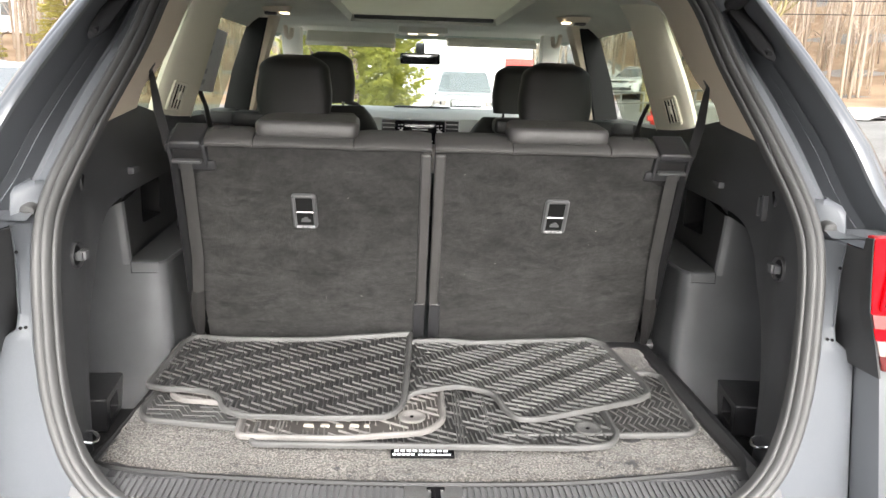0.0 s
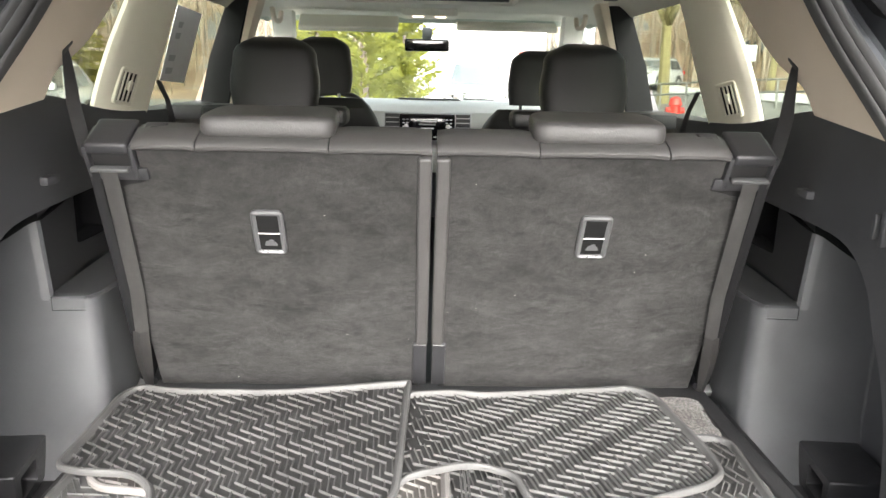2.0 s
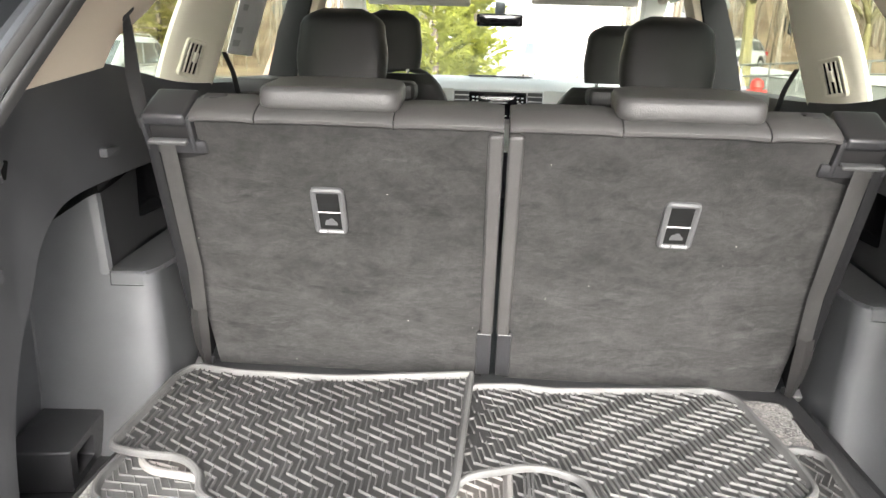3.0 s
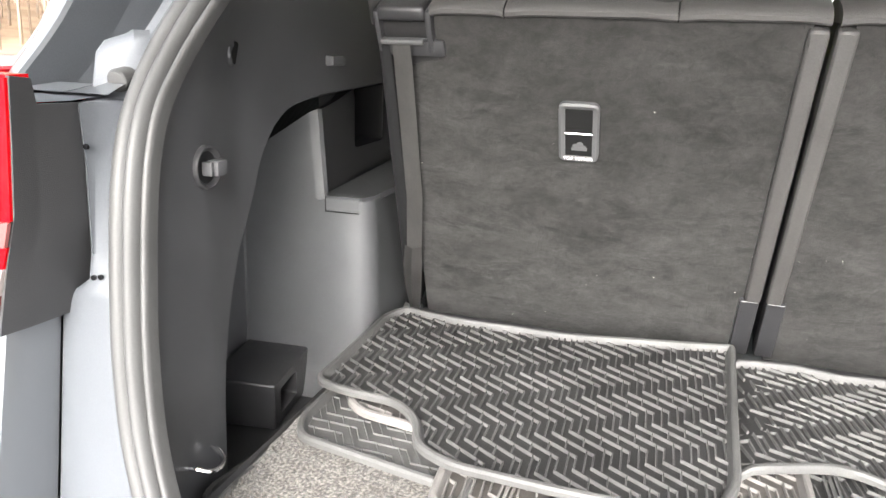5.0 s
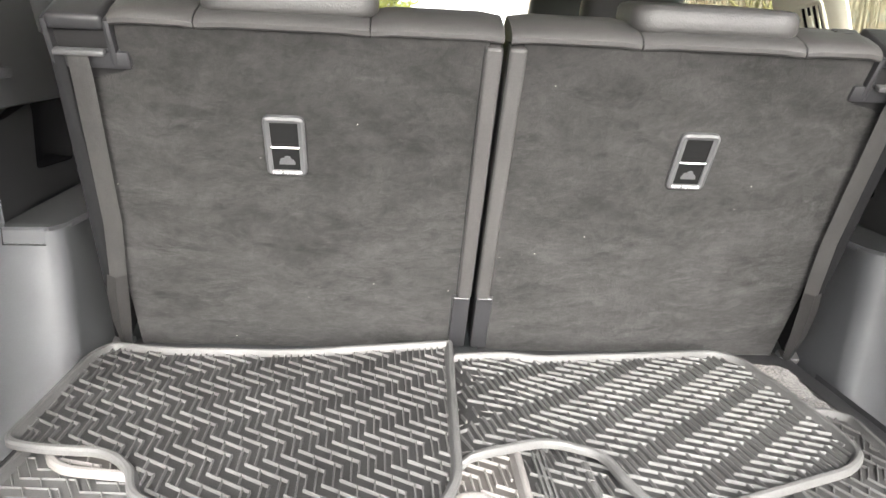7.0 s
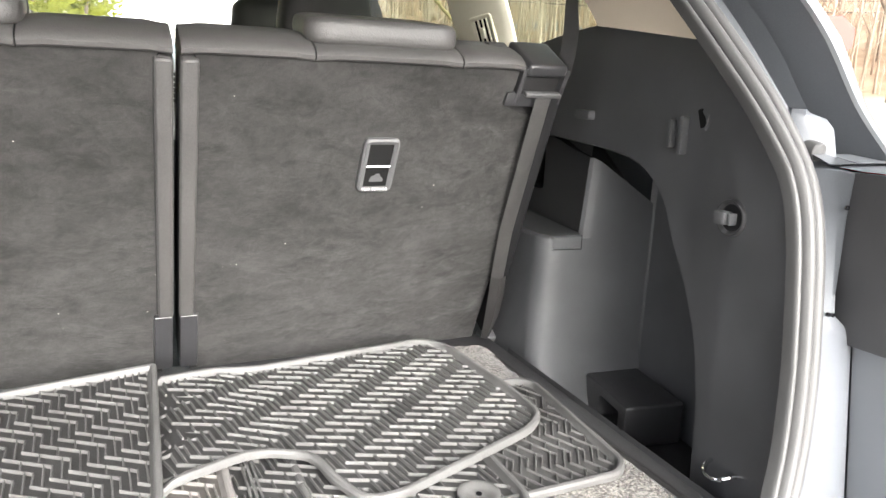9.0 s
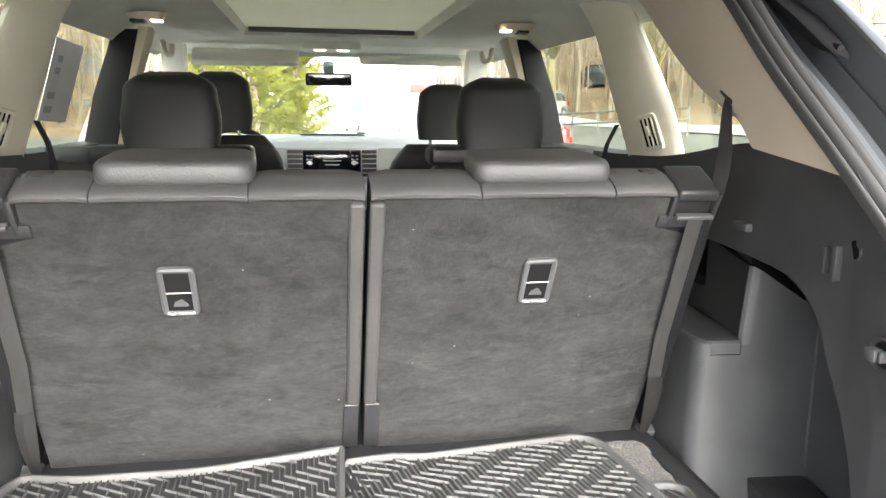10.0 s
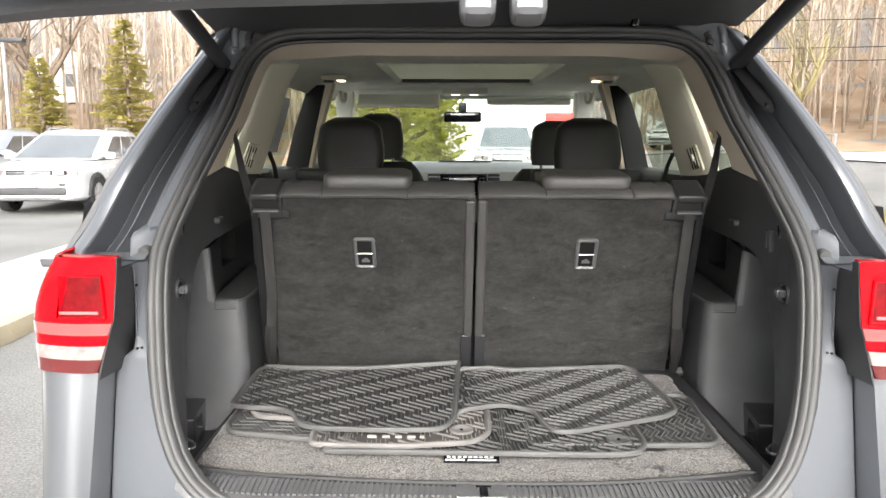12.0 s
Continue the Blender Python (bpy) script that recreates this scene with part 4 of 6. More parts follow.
    flange = [[Vector((s * x, y, z)) for x, y, z in row] for row in (
        ((0.643, 1.905, 1.70), (0.66, 1.895, 1.71), (0.685, 1.90, 1.725), (0.705, 1.91, 1.75)),
        ((0.634, 1.935, 1.745), (0.65, 1.925, 1.762), (0.672, 1.925, 1.78), (0.70, 1.925, 1.805)),
        ((0.605, 1.965, 1.785), (0.615, 1.955, 1.80), (0.635, 1.955, 1.815), (0.655, 1.955, 1.835)),
        ((0.55, 1.985, 1.808), (0.55, 1.995, 1.818), (0.555, 2.0, 1.828), (0.56, 2.0, 1.845)),
        ((0.40, 1.99, 1.815), (0.40, 2.0, 1.822), (0.40, 2.005, 1.83), (0.40, 2.005, 1.848)))]
    part("hinge_flange", sheet([spline(row, 8) for row in flange], 0.0), PALE_PAINT, suv, "grey painted body corner by the hinge, coloured pale for sky light on it")
    part("wiring_boot", one_tube(spline([(s * 0.618, 1.965, 1.808), (s * 0.622, 1.95, 1.79), (s * 0.618, 1.945, 1.772), (s * 0.628, 1.935, 1.752)], 10), [0.012, 0.010, 0.012, 0.010, 0.012, 0.010, 0.012, 0.010, 0.012, 0.010], 10), RUBBER, suv, "ribbed rubber wiring boot")
    part("hinge_arm", one_tube(spline([(s * 0.652, 1.955, 1.825), (s * 0.655, 1.94, 1.80), (s * 0.652, 1.93, 1.765), (s * 0.66, 1.925, 1.735)], 10), 0.011, 10), PALE_PAINT, suv, "pale painted tailgate hinge arm")
    # wheels
    for y in (2.42, 5.38):
        bm = bmesh.new()
        prof = [(0.22, 0.0), (0.25, 0.10), (0.32, 0.125), (0.37, 0.11), (0.382, 0.06), (0.382, -0.06), (0.37, -0.11), (0.32, -0.125), (0.25, -0.10)]
        rings = [[Vector((s * (0.86 + b), y + a * math.cos(2 * math.pi * k / 32), 0.382 + a * math.sin(2 * math.pi * k / 32))) for a, b in prof] for k in range(33)]
        ring_loft(bm, rings, True)
        bmesh.ops.remove_doubles(bm, verts=bm.verts, dist=1e-4)
        wheel = part("wheel", bm, TYRE, suv)
        bm = one_tube([(s * 0.87, y, 0.382), (s * 0.93, y, 0.382), (s * 0.95, y, 0.382)], [0.24, 0.24, 0.05], 24)
        for k in range(5):
            a = 2 * math.pi * k / 5
            box(bm, (s * 0.955, y + 0.13 * math.cos(a), 0.382 + 0.13 * math.sin(a)), (0.03, 0.2, 0.05), Matrix.Rotation(a, 3, "X"), 0.008)
        part("rim", bm, ALLOY, wheel)


for side in (-1, 1):
    body_side(side)


def body_centre():
    rings = [[Vector((x, y + 0.03 * (1 - (x / 0.7) ** 2), z)) for x in (-0.72, -0.55, -0.39, 0, 0.39, 0.55, 0.72)] for y, z in ((2.03, 1.822), (2.1, 1.85), (2.68, 1.866), (3.92, 1.868), (4.2, 1.84), (4.35, 1.80))]
    bm = bmesh.new()
    ring_loft(bm, rings)
    bm.faces.ensure_lookup_table()
    well = [f for f in bm.faces if abs(f.calc_center_median().x) < 0.3 and 2.5 < f.calc_center_median().y < 3.9]
    bmesh.ops.delete(bm, geom=well, context="FACES")
    part("roof", bm, PAINT, suv)
    bm = one_box((0, 3.31, 1.895), (1.02, 1.34, 0.004))
    glass = part("sunroof_glass", bm, TINT, suv)
    glass.visible_shadow = False
    rings = [[p + Vector((0, dy, dz)) for dy, dz in ((0.0, 0.045), (0.025, 0.06), (0.05, 0.055))] for p in
             [Vector((-q.x, q.y, q.z)) for q in spline(SEAL[14:], 16)] + spline(SEAL[14:], 16)[-2::-1]]
    part("roof_edge", sheet(rings, 0.0), RUBBER, suv)
    rings = [[Vector((x, y - 0.05 * abs(x), z)) for x in (-0.85, -0.5, 0, 0.5, 0.85)] for y, z in ((5.0, 1.2), (5.6, 1.16), (6.1, 1.08), (6.28, 0.98), (6.33, 0.7), (6.3, 0.35))]
    part("bonnet", sheet(rings, 0.0), PAINT, suv)
    bm = bmesh.new()
    ring_loft(bm, [[Vector((x * w, y, z)) for x in (-1, -0.5, 0, 0.5, 1)] for w, y, z in ((0.85, 1.352, 0.742), (0.86, 1.31, 0.745), (0.88, 1.24, 0.72), (0.9, 1.22, 0.66), (0.9, 1.25, 0.45), (0.88, 1.4, 0.3))])
    part("rear_bumper", bm, PAINT, suv)
    bm = one_box((0, 3.8, 0.42), (1.7, 4.6, 0.06))
    part("underbody", bm, PLASTIC_B, suv)
    bm = one_box((0, 4.0, 0.5), (1.6, 2.8, 0.04))
    part("cabin_floor", bm, PLASTIC_B, suv)
    bm = bmesh.new()
    prism(bm, [Vector(p) for p in ((-0.77, 5.08, 1.2), (0.77, 5.08, 1.2), (0.67, 4.36, 1.775), (-0.67, 4.36, 1.775))], (0, 0.004, 0.004))
    ob = part("windscreen", bm, GLASS, suv)
    ob.visible_shadow = False


body_centre()


def tailgate():
    """The raised tailgate: curved trim panel, side flanges, dark glass, centre lock cover."""
    prof = [(1.985, 1.838), (1.85, 1.893), (1.65, 1.955), (1.47, 1.99), (1.35, 1.97), (1.15, 1.90), (0.98, 1.79), (0.93, 1.722)]
    rings = []
    for y, z in prof:
        w = lerp(y, [0.93, 1.2, 1.5, 1.8, 1.98], [0.80, 0.84, 0.81, 0.75, 0.705])
        rings.append([Vector((x * w, y + 0.10 * abs(x) ** 3 * (1 if y < 1.2 else 0), z + 0.016 * x - 0.008 * abs(x) ** 4)) for x in (-1, -0.93, -0.8, -0.5, 0, 0.5, 0.8, 0.93, 1)])
    gate = part("tailgate", sheet(rings, 0.016), PLASTIC_B, suv, "raised tailgate with dark inner trim")
    for s in (-1, 1):
        bm = bmesh.new()
        ring_loft(bm, [[Vector((s * w, y, z - 0.008)), Vector((s * (w + 0.03), y, z + 0.03)), Vector((s * (w + 0.03), y, z + 0.13))] for y, z, w in (
            (1.985, 1.85, 0.70), (1.8, 1.915, 0.745), (1.47, 2.0, 0.81), (1.2, 1.94, 0.84), (1.02, 1.84, 0.82), (0.96, 1.79, 0.80))])
        part("tailgate_flange", bm, PAINT, gate)
    rings = [[Vector((x * 0.78, y, z)) for x in (-1, -0.5, 0, 0.5, 1)] for y, z in ((1.96, 1.93), (1.47, 2.09), (1.2, 2.02), (0.9, 1.80), (0.9, 1.74))]
    part("outer_skin", sheet(rings, 0.01), PAINT, gate)
    bm = bmesh.new()
    for x in (-0.034, 0.034):
        box(bm, (x, 0.945, 1.712), (0.05, 0.05, 0.06), Matrix.Rotation(radians(-20), 3, "X"), 0.018, 3)
    box(bm, (0, 0.945, 1.738), (0.05, 0.04, 0.02), None, 0.006)
    part("lock_cover", bm, material("clear_grey_plastic", (0.085, 0.086, 0.09), 0.35, 0, 0.1, 30), gate, "pale grey plastic lock cover")
    for x in (-0.42, 0.42):
        part("gate_hinge", one_box((x, 1.97, 1.85), (0.02, 0.05, 0.05), None, 0.005), GLOSS_B, gate)


tailgate()


# cabin: dash, screens, mirror, visors
def dashboard():
    o = 0.012
    rings = [[Vector((x + o, y, z)) for x in (-0.78, -0.6, -0.4, -0.2, 0, 0.2, 0.4, 0.6, 0.78)] for y, z in ((4.50, 1.0), (4.52, 1.16), (4.50, 1.318), (4.53, 1.345), (4.62, 1.37), (4.85, 1.372), (5.1, 1.3))]
    dash = part("dashboard", sheet(rings, 0.0), DASH, suv, "pale grey dashboard")
    part("defrost_grille", one_box((o, 4.70, 1.378), (0.34, 0.08, 0.008), None, 0.003), PLASTIC_B, dash)
    part("centre_stack", one_box((o - 0.01, 4.49, 1.232), (0.46, 0.03, 0.17), None, 0.012), SILVER, dash)
    radio = part("radio", one_box((o - 0.012, 4.472, 1.24), (0.29, 0.02, 0.135), None, 0.006), SCREEN, dash, "black radio with a colour display")
    bm = bmesh.new()
    for k in range(3):
        box(bm, (o - 0.012, 4.4605, 1.275 - 0.02 * k), (0.11 - 0.02 * k, 0.002, 0.006))
    for k in range(8):
        box(bm, (o - 0.11 + 0.028 * k, 4.4605, 1.19), (0.014, 0.002, 0.005))
    for x in (-0.135, -0.115, 0.09, 0.112):
        for k in range(3):
            box(bm, (o + x, 4.4605, 1.28 - 0.018 * k), (0.012, 0.002, 0.005))
    part("display_marks", bm, PRINT, radio)["kind"] = "stuff"
    for x in (-0.122, 0.098):
        part("radio_knob", one_tube([(o + x, 4.465, 1.245), (o + x, 4.45, 1.245)], 0.012, 14), SILVER, radio)
    for x in (-0.195, 0.175):
        v = part("dash_vent", one_box((o + x, 4.478, 1.24), (0.075, 0.012, 0.135), None, 0.004), PLASTIC_B, dash)
        for k in range(5):
            part("vent_blade", one_box((o + x, 4.468, 1.192 + 0.024 * k), (0.07, 0.012, 0.004)), SILVER, v)
    # steering wheel
    c = Vector((-0.45, 4.28, 1.25))
    m = Matrix.Rotation(radians(-65), 3, "X")
    bm = bmesh.new()
    pts = [c + m @ Vector((0.185 * math.cos(a), 0.185 * math.sin(a), 0)) for a in (2 * math.pi * k / 32 for k in range(33))]
    tube(bm, pts, 0.016, 8)
    box(bm, c, (0.16, 0.11, 0.04), m, 0.015)
    box(bm, c, (0.34, 0.03, 0.02), m)
    part("steering_wheel", bm, LEATHER_B, suv, "black steering wheel")
    # mirror, console and visors
    bm = one_box((-0.008, 4.5, 1.655), (0.23, 0.03, 0.062), None, 0.014, 3)
    mir = part("rear_view_mirror", bm, GLOSS_B, suv, "black interior mirror")
    part("mirror_glass", one_box((-0.008, 4.483, 1.655), (0.20, 0.003, 0.045), Matrix.Rotation(radians(8), 3, "X"), 0.001), CHROME, mir)
    part("mirror_stalk", one_box((-0.008, 4.53, 1.71), (0.05, 0.05, 0.07), None, 0.01), PLASTIC_B, mir)
    part("roof_console", one_box((0.0, 4.25, 1.79), (0.26, 0.22, 0.035), None, 0.012), LINER, suv)
    bm = bmesh.new()
    for x in (-0.052, 0.052):
        box(bm, (x, 4.18, 1.772), (0.05, 0.03, 0.006), None, 0.002)
    part("console_lamps", bm, LAMP_ON, suv, "lit map lamps")
    for x, w in ((-0.388, 0.48), (0.377, 0.49)):
        vis = part("sun_visor", one_box((x, 4.30, 1.742), (w, 0.03, 0.10 if x < 0 else 0.07), Matrix.Rotation(radians(-50 if x < 0 else -70), 3, "X"), 0.012, 3), LINER, suv, "grey cloth sun visor")
        part("visor_mirror_lid", one_box((x + 0.02, 4.283, 1.725 if x < 0 else 1.735), (0.18, 0.012, 0.02), Matrix.Rotation(radians(-50), 3, "X"), 0.003), PRINT if x < 0 else BEIGE, vis)
    # sales sheet on the door glass
    bm = bmesh.new()
    prism(bm, [Vector(p) for p in ((-0.868, 3.02, 1.47), (-0.868, 3.26, 1.46), (-0.822, 3.36, 1.70), (-0.822, 3.10, 1.71))], (0.002, 0, 0))
    sh = part("window_sheet", bm, PAPER, suv, "printed paper sheet on the window")
    bm = bmesh.new()
    for k, (a, b, h) in enumerate(((0.1, 0.5, 0.08), (0.55, 0.9, 0.3), (0.1, 0.5, 0.25), (0.12, 0.9, 0.55), (0.15, 0.6, 0.7), (0.6, 0.9, 0.82))):
        y0, z0 = 3.02 + 0.24 * a + 0.1 * h, 1.47 + 0.24 * h
        x0 = -0.868 + 0.046 * h + 0.004
        box(bm, (x0, y0 + 0.12 * (b - a), z0 + 0.012), (0.002, 0.22 * (b - a), 0.02), Matrix.Rotation(radians(11), 3, "Y"))
    part("sheet_print", bm, GREYPRINT, sh)


dashboard()

# ---- seats ----
EMBLEM = material("pale_emblem", (0.3, 0.28, 0.24), 0.6, 0, 0.2, 30)
LEAN = math.atan(0.525)


def seat_frame(x, z0=0.84):
    """Local axes of a third-row backrest: across, into the seat, up along it."""
    y0 = 1.914 + 0.525 * (1.379 - z0)
    c, s = math.cos(LEAN), math.sin(LEAN)
    return Matrix(((1, 0, 0, x), (0, c, -s, y0), (0, s, c, z0), (0, 0, 0, 1)))


def moved(bm, m):
    bmesh.ops.transform(bm, matrix=m, verts=bm.verts)
    return bm


def third_row_seat(s):
    """One half of the split third row, seen from behind; s is the side."""
    m = seat_frame(0)
    seat = thing("third_row_seat", (s * 0.32, 2.2, 0.785), "upright third-row seat with a worn dark felt back", "car seat", "third-row seats")
    xi, xo = 0.004, 0.632

    def slab(x0, x1, d0, d1, h0, h1, bev, seg=3):
        return moved(one_box((s * (x0 + x1) / 2, (d0 + d1) / 2, (h0 + h1) / 2), (x1 - x0, d1 - d0, h1 - h0), None, bev, seg), m)
    # felt back, gently uneven
    bm = bmesh.new()
    nx, nh = 40, 40
    rings = []
    for j in range(nh + 1):
        row = []
        for i in range(nx + 1):
            h = -0.07 + 0.675 * j / nh
            edge = 0.60 + 0.03 * (1 - j / nh) if h < 0.51 else 0.535
            x = xi + 0.02 + (edge - xi - 0.02) * i / nx
            d = 0.0015 * noise.noise((s * x * 9, h * 9, 1.7)) + 0.0008 * noise.noise((s * x * 30, h * 40, 5)) - 0.004 * math.sin(math.pi * i / nx) * math.sin(math.pi * j / nh)
            row.append(m @ Vector((s * x, d + 0.001, h)))
        rings.append(row)
    ring_loft(bm, rings)
    part("back_panel", bm, SEATBACK, seat, "dark felt back panel with pale scuffs")
    part("backrest", slab(xi + 0.002, xo, 0.006, 0.105, -0.07, 0.585, 0.015), LEATHER_B, seat)
    bm = bmesh.new()
    prism(bm, [Vector((s * x, -0.006, h)) for x, h in ((0.608, 0.55), (0.63, 0.55), (0.648, 0.3), (0.670, 0.02), (0.678, -0.05), (0.645, -0.05))], (0, 0.07, 0), 0.008)
    part("outer_side_cover", moved(bm, m), MATTE_B, seat)
    # top roll in three sewn sections
    for a, b in ((xi, 0.19), (0.19, 0.427), (0.427, 0.54)):
        bm = bmesh.new()
        rings = []
        for k in range(13):
            x = a + 0.0012 + (b - a - 0.0024) * k / 12
            e = 0.004 * (1 - min(1.0, 6 * min(k, 12 - k) / 12))
            rings.append([m @ Vector((s * x, d + (e if d < 0.03 else -e) * 0.5, h - e)) for d, h in ((0.004, 0.596), (-0.006, 0.597), (-0.009, 0.601), (-0.0085, 0.607), (-0.003, 0.612), (0.012, 0.614), (0.045, 0.611), (0.075, 0.604), (0.09, 0.588), (0.092, 0.56))])
        ring_loft(bm, rings, False, True)
        part("top_bolster", bm, LEATHER, seat, "stitched dark leatherette bolster")
    # welt down the inner edge
    part("inner_welt", slab(xi, xi + 0.026, -0.010, 0.02, 0.085, 0.588, 0.008), LEATHER, seat)
    part("hinge_cover", slab(xi + 0.002, xi + 0.033, -0.009, 0.02, -0.05, 0.088, 0.003), HOUSING, seat, "grey plastic hinge cover")
    # latch housing
    bm = bmesh.new()
    for x0, x1, d0, d1, h0, h1 in ((0.538, 0.549, -0.006, 0.07, 0.53, 0.600), (0.620, 0.630, -0.006, 0.07, 0.53, 0.600), (0.538, 0.630, 0.03, 0.07, 0.54, 0.598), (0.522, 0.630, -0.004, 0.012, 0.526, 0.553)):
        box(bm, (s * (x0 + x1) / 2, (d0 + d1) / 2, (h0 + h1) / 2), (x1 - x0, d1 - d0, h1 - h0), None, 0.006)
    part("latch_housing", moved(bm, m), HOUSING, seat, "dark plastic belt guide housing")
    lid = part("housing_lid", slab(0.547, 0.624, -0.006, 0.085, 0.583, 0.606, 0.009, 4), HOUSING, seat)
    part("release_button", slab(0.49, 0.532, 0.004, 0.07, 0.594, 0.609, 0.006), HOUSING, seat)
    part("button_slot", slab(0.503, 0.519, 0.01, 0.05, 0.604, 0.6105, 0.002), HOLLOW_B, seat)
    part("guide_lip", slab(0.551, 0.620, -0.016, -0.003, 0.551, 0.559, 0.0035), BEZEL, seat)
    part("guide_mouth", slab(0.549, 0.621, 0.014, 0.034, 0.55, 0.586, 0.001), HOLLOW_B, seat)
    # belt webbing down the back
    bm = bmesh.new()
    rings = [[m @ Vector((s * (x - w), d, h)), m @ Vector((s * x, d - 0.002, h)), m @ Vector((s * (x + w), d, h))] for x, d, h, w in (
        (0.588, -0.012, 0.556, 0.014), (0.588, -0.016, 0.52, 0.015), (0.598, -0.014, 0.40, 0.015), (0.610, -0.013, 0.25, 0.015), (0.628, -0.014, 0.13, 0.015), (0.632, -0.016, 0.10, 0.015))]
    ring_loft(bm, rings)
    bmesh.ops.solidify(bm, geom=bm.faces[:], thickness=0.003)
    part("belt", bm, WEB, seat, "grey belt webbing down the seat back")
    bm = bmesh.new()
    rings = [[m @ Vector((s * (x - w), d, h)), m @ Vector((s * x, d - 0.008, h)), m @ Vector((s * (x + w), d, h))] for x, d, h, w in ((0.628, -0.018, 0.135, 0.017), (0.634, -0.024, 0.09, 0.019), (0.641, -0.026, 0.03, 0.017), (0.650, -0.02, -0.05, 0.010))]
    ring_loft(bm, rings)
    bmesh.ops.solidify(bm, geom=bm.faces[:], thickness=0.006)
    part("belt_foot", bm, LEATHER, seat)
    part("foot_bracket", slab(0.645, 0.685, -0.016, 0.012, -0.078, -0.060, 0.004), STEEL, seat)
    part("side_ring", moved(one_tube([(s * (0.642 + 0.012 * math.sin(a)), 0.02, 0.33 + 0.022 * math.cos(a)) for a in (math.pi * k / 8 for k in range(9))], 0.0035, 6), m), CHROME, seat, "chrome wire loop")
    # tether bezel
    cx, ch = 0.319, 0.410
    bm = bmesh.new()
    out = rounded([Vector((-0.031, -0.054)), Vector((0.031, -0.054)), Vector((0.031, 0.052)), Vector((-0.031, 0.052))], 0.012, 4)
    mid = inset(out, 0.004)
    inn = inset(out, 0.010)
    ring_loft(bm, [[Vector((s * cx + p.x, 0.004, ch + p.y)) for p in out], [Vector((s * cx + p.x, -0.008, ch + p.y)) for p in out], [Vector((s * cx + p.x, -0.0105, ch + p.y)) for p in mid],
                   [Vector((s * cx + p.x, -0.008, ch + p.y)) for p in inn], [Vector((s * cx + p.x, 0.02, ch + p.y)) for p in inn]], True)
    bz = part("tether_bezel", moved(bm, m), BEZEL, seat, "grey plastic tether anchor bezel")
    part("tether_pocket", moved(one_box((s * cx, -0.0055, ch), (0.044, 0.002, 0.09)), m), HOLLOW_B, bz)
    part("tether_bar", moved(one_tube([(s * cx - 0.021, -0.0075, ch - 0.002), (s * cx + 0.021, -0.0075, ch - 0.002)], 0.002, 8), m), CHROME, bz, "steel anchor bar")
    bm = bmesh.new()
    for dx, dh, r in ((-0.005, -0.026, 0.0045), (0.002, -0.023, 0.0055), (0.008, -0.028, 0.004)):
        tube(bm, [(s * cx + dx, -0.006, ch + dh), (s * cx + dx, -0.0074, ch + dh)], r, 12)
    box(bm, (s * cx + 0.001, -0.0068, ch - 0.031), (0.024, 0.0015, 0.005))
    part("child_seat_icon", moved(bm, m), BEZEL, bz)
    cu = bpy.data.curves.new("tether_text", "FONT")
    cu.body, cu.size, cu.align_x = "TOP TETHER", 0.0082, "CENTER"
    tx = new("tether_text", cu)
    me = bpy.data.meshes.new_from_object(tx)
    bpy.data.objects.remove(tx)
    bm = bmesh.new()
    bm.from_mesh(me)
    moved(bm, m @ Matrix.Translation((s * cx, -0.0111, ch - 0.0495)) @ Matrix.Rotation(radians(90), 4, "X"))
    part("tether_text", bm, PRINT, bz, "white printed words TOP TETHER")
    # folded headrest
    bm = bmesh.new()
    rings = []
    for k in range(9):
        a = -math.pi / 2 + math.pi * k / 8
        g, hz = 0.013 * (1 - abs(math.cos(a)) ** 0.7), 1.411 + 0.019 * math.copysign(abs(math.sin(a)) ** 0.7, a)
        loop = rounded([Vector((-0.125 + g, 1.922 + g)), Vector((0.125 - g, 1.922 + g)), Vector((0.118 - g, 2.07 - g)), Vector((-0.118 + g, 2.07 - g))], 0.035, 6)
        rings.append([Vector((s * 0.303 + q.x, q.y, hz + 0.10 * (q.y - 1.965) + (0.003 * (1 - (q.x / 0.125) ** 2) if k > 4 else 0))) for q in loop])
    ring_loft(bm, rings, True, True)
    hr = part("headrest", bm, LEATHER, seat, "low dark leatherette headrest, folded")
    pts = [Vector((s * 0.303 + x, y, 1.4295 + 0.10 * (y - 1.965))) for x, y in ((-0.10, 1.932), (-0.05, 1.9315), (0.05, 1.9315), (0.10, 1.932))]
    part("headrest_seam", one_tube(pts, 0.0012, 5), WEB, hr)
    return seat


for side in (-1, 1):
    third_row_seat(side)


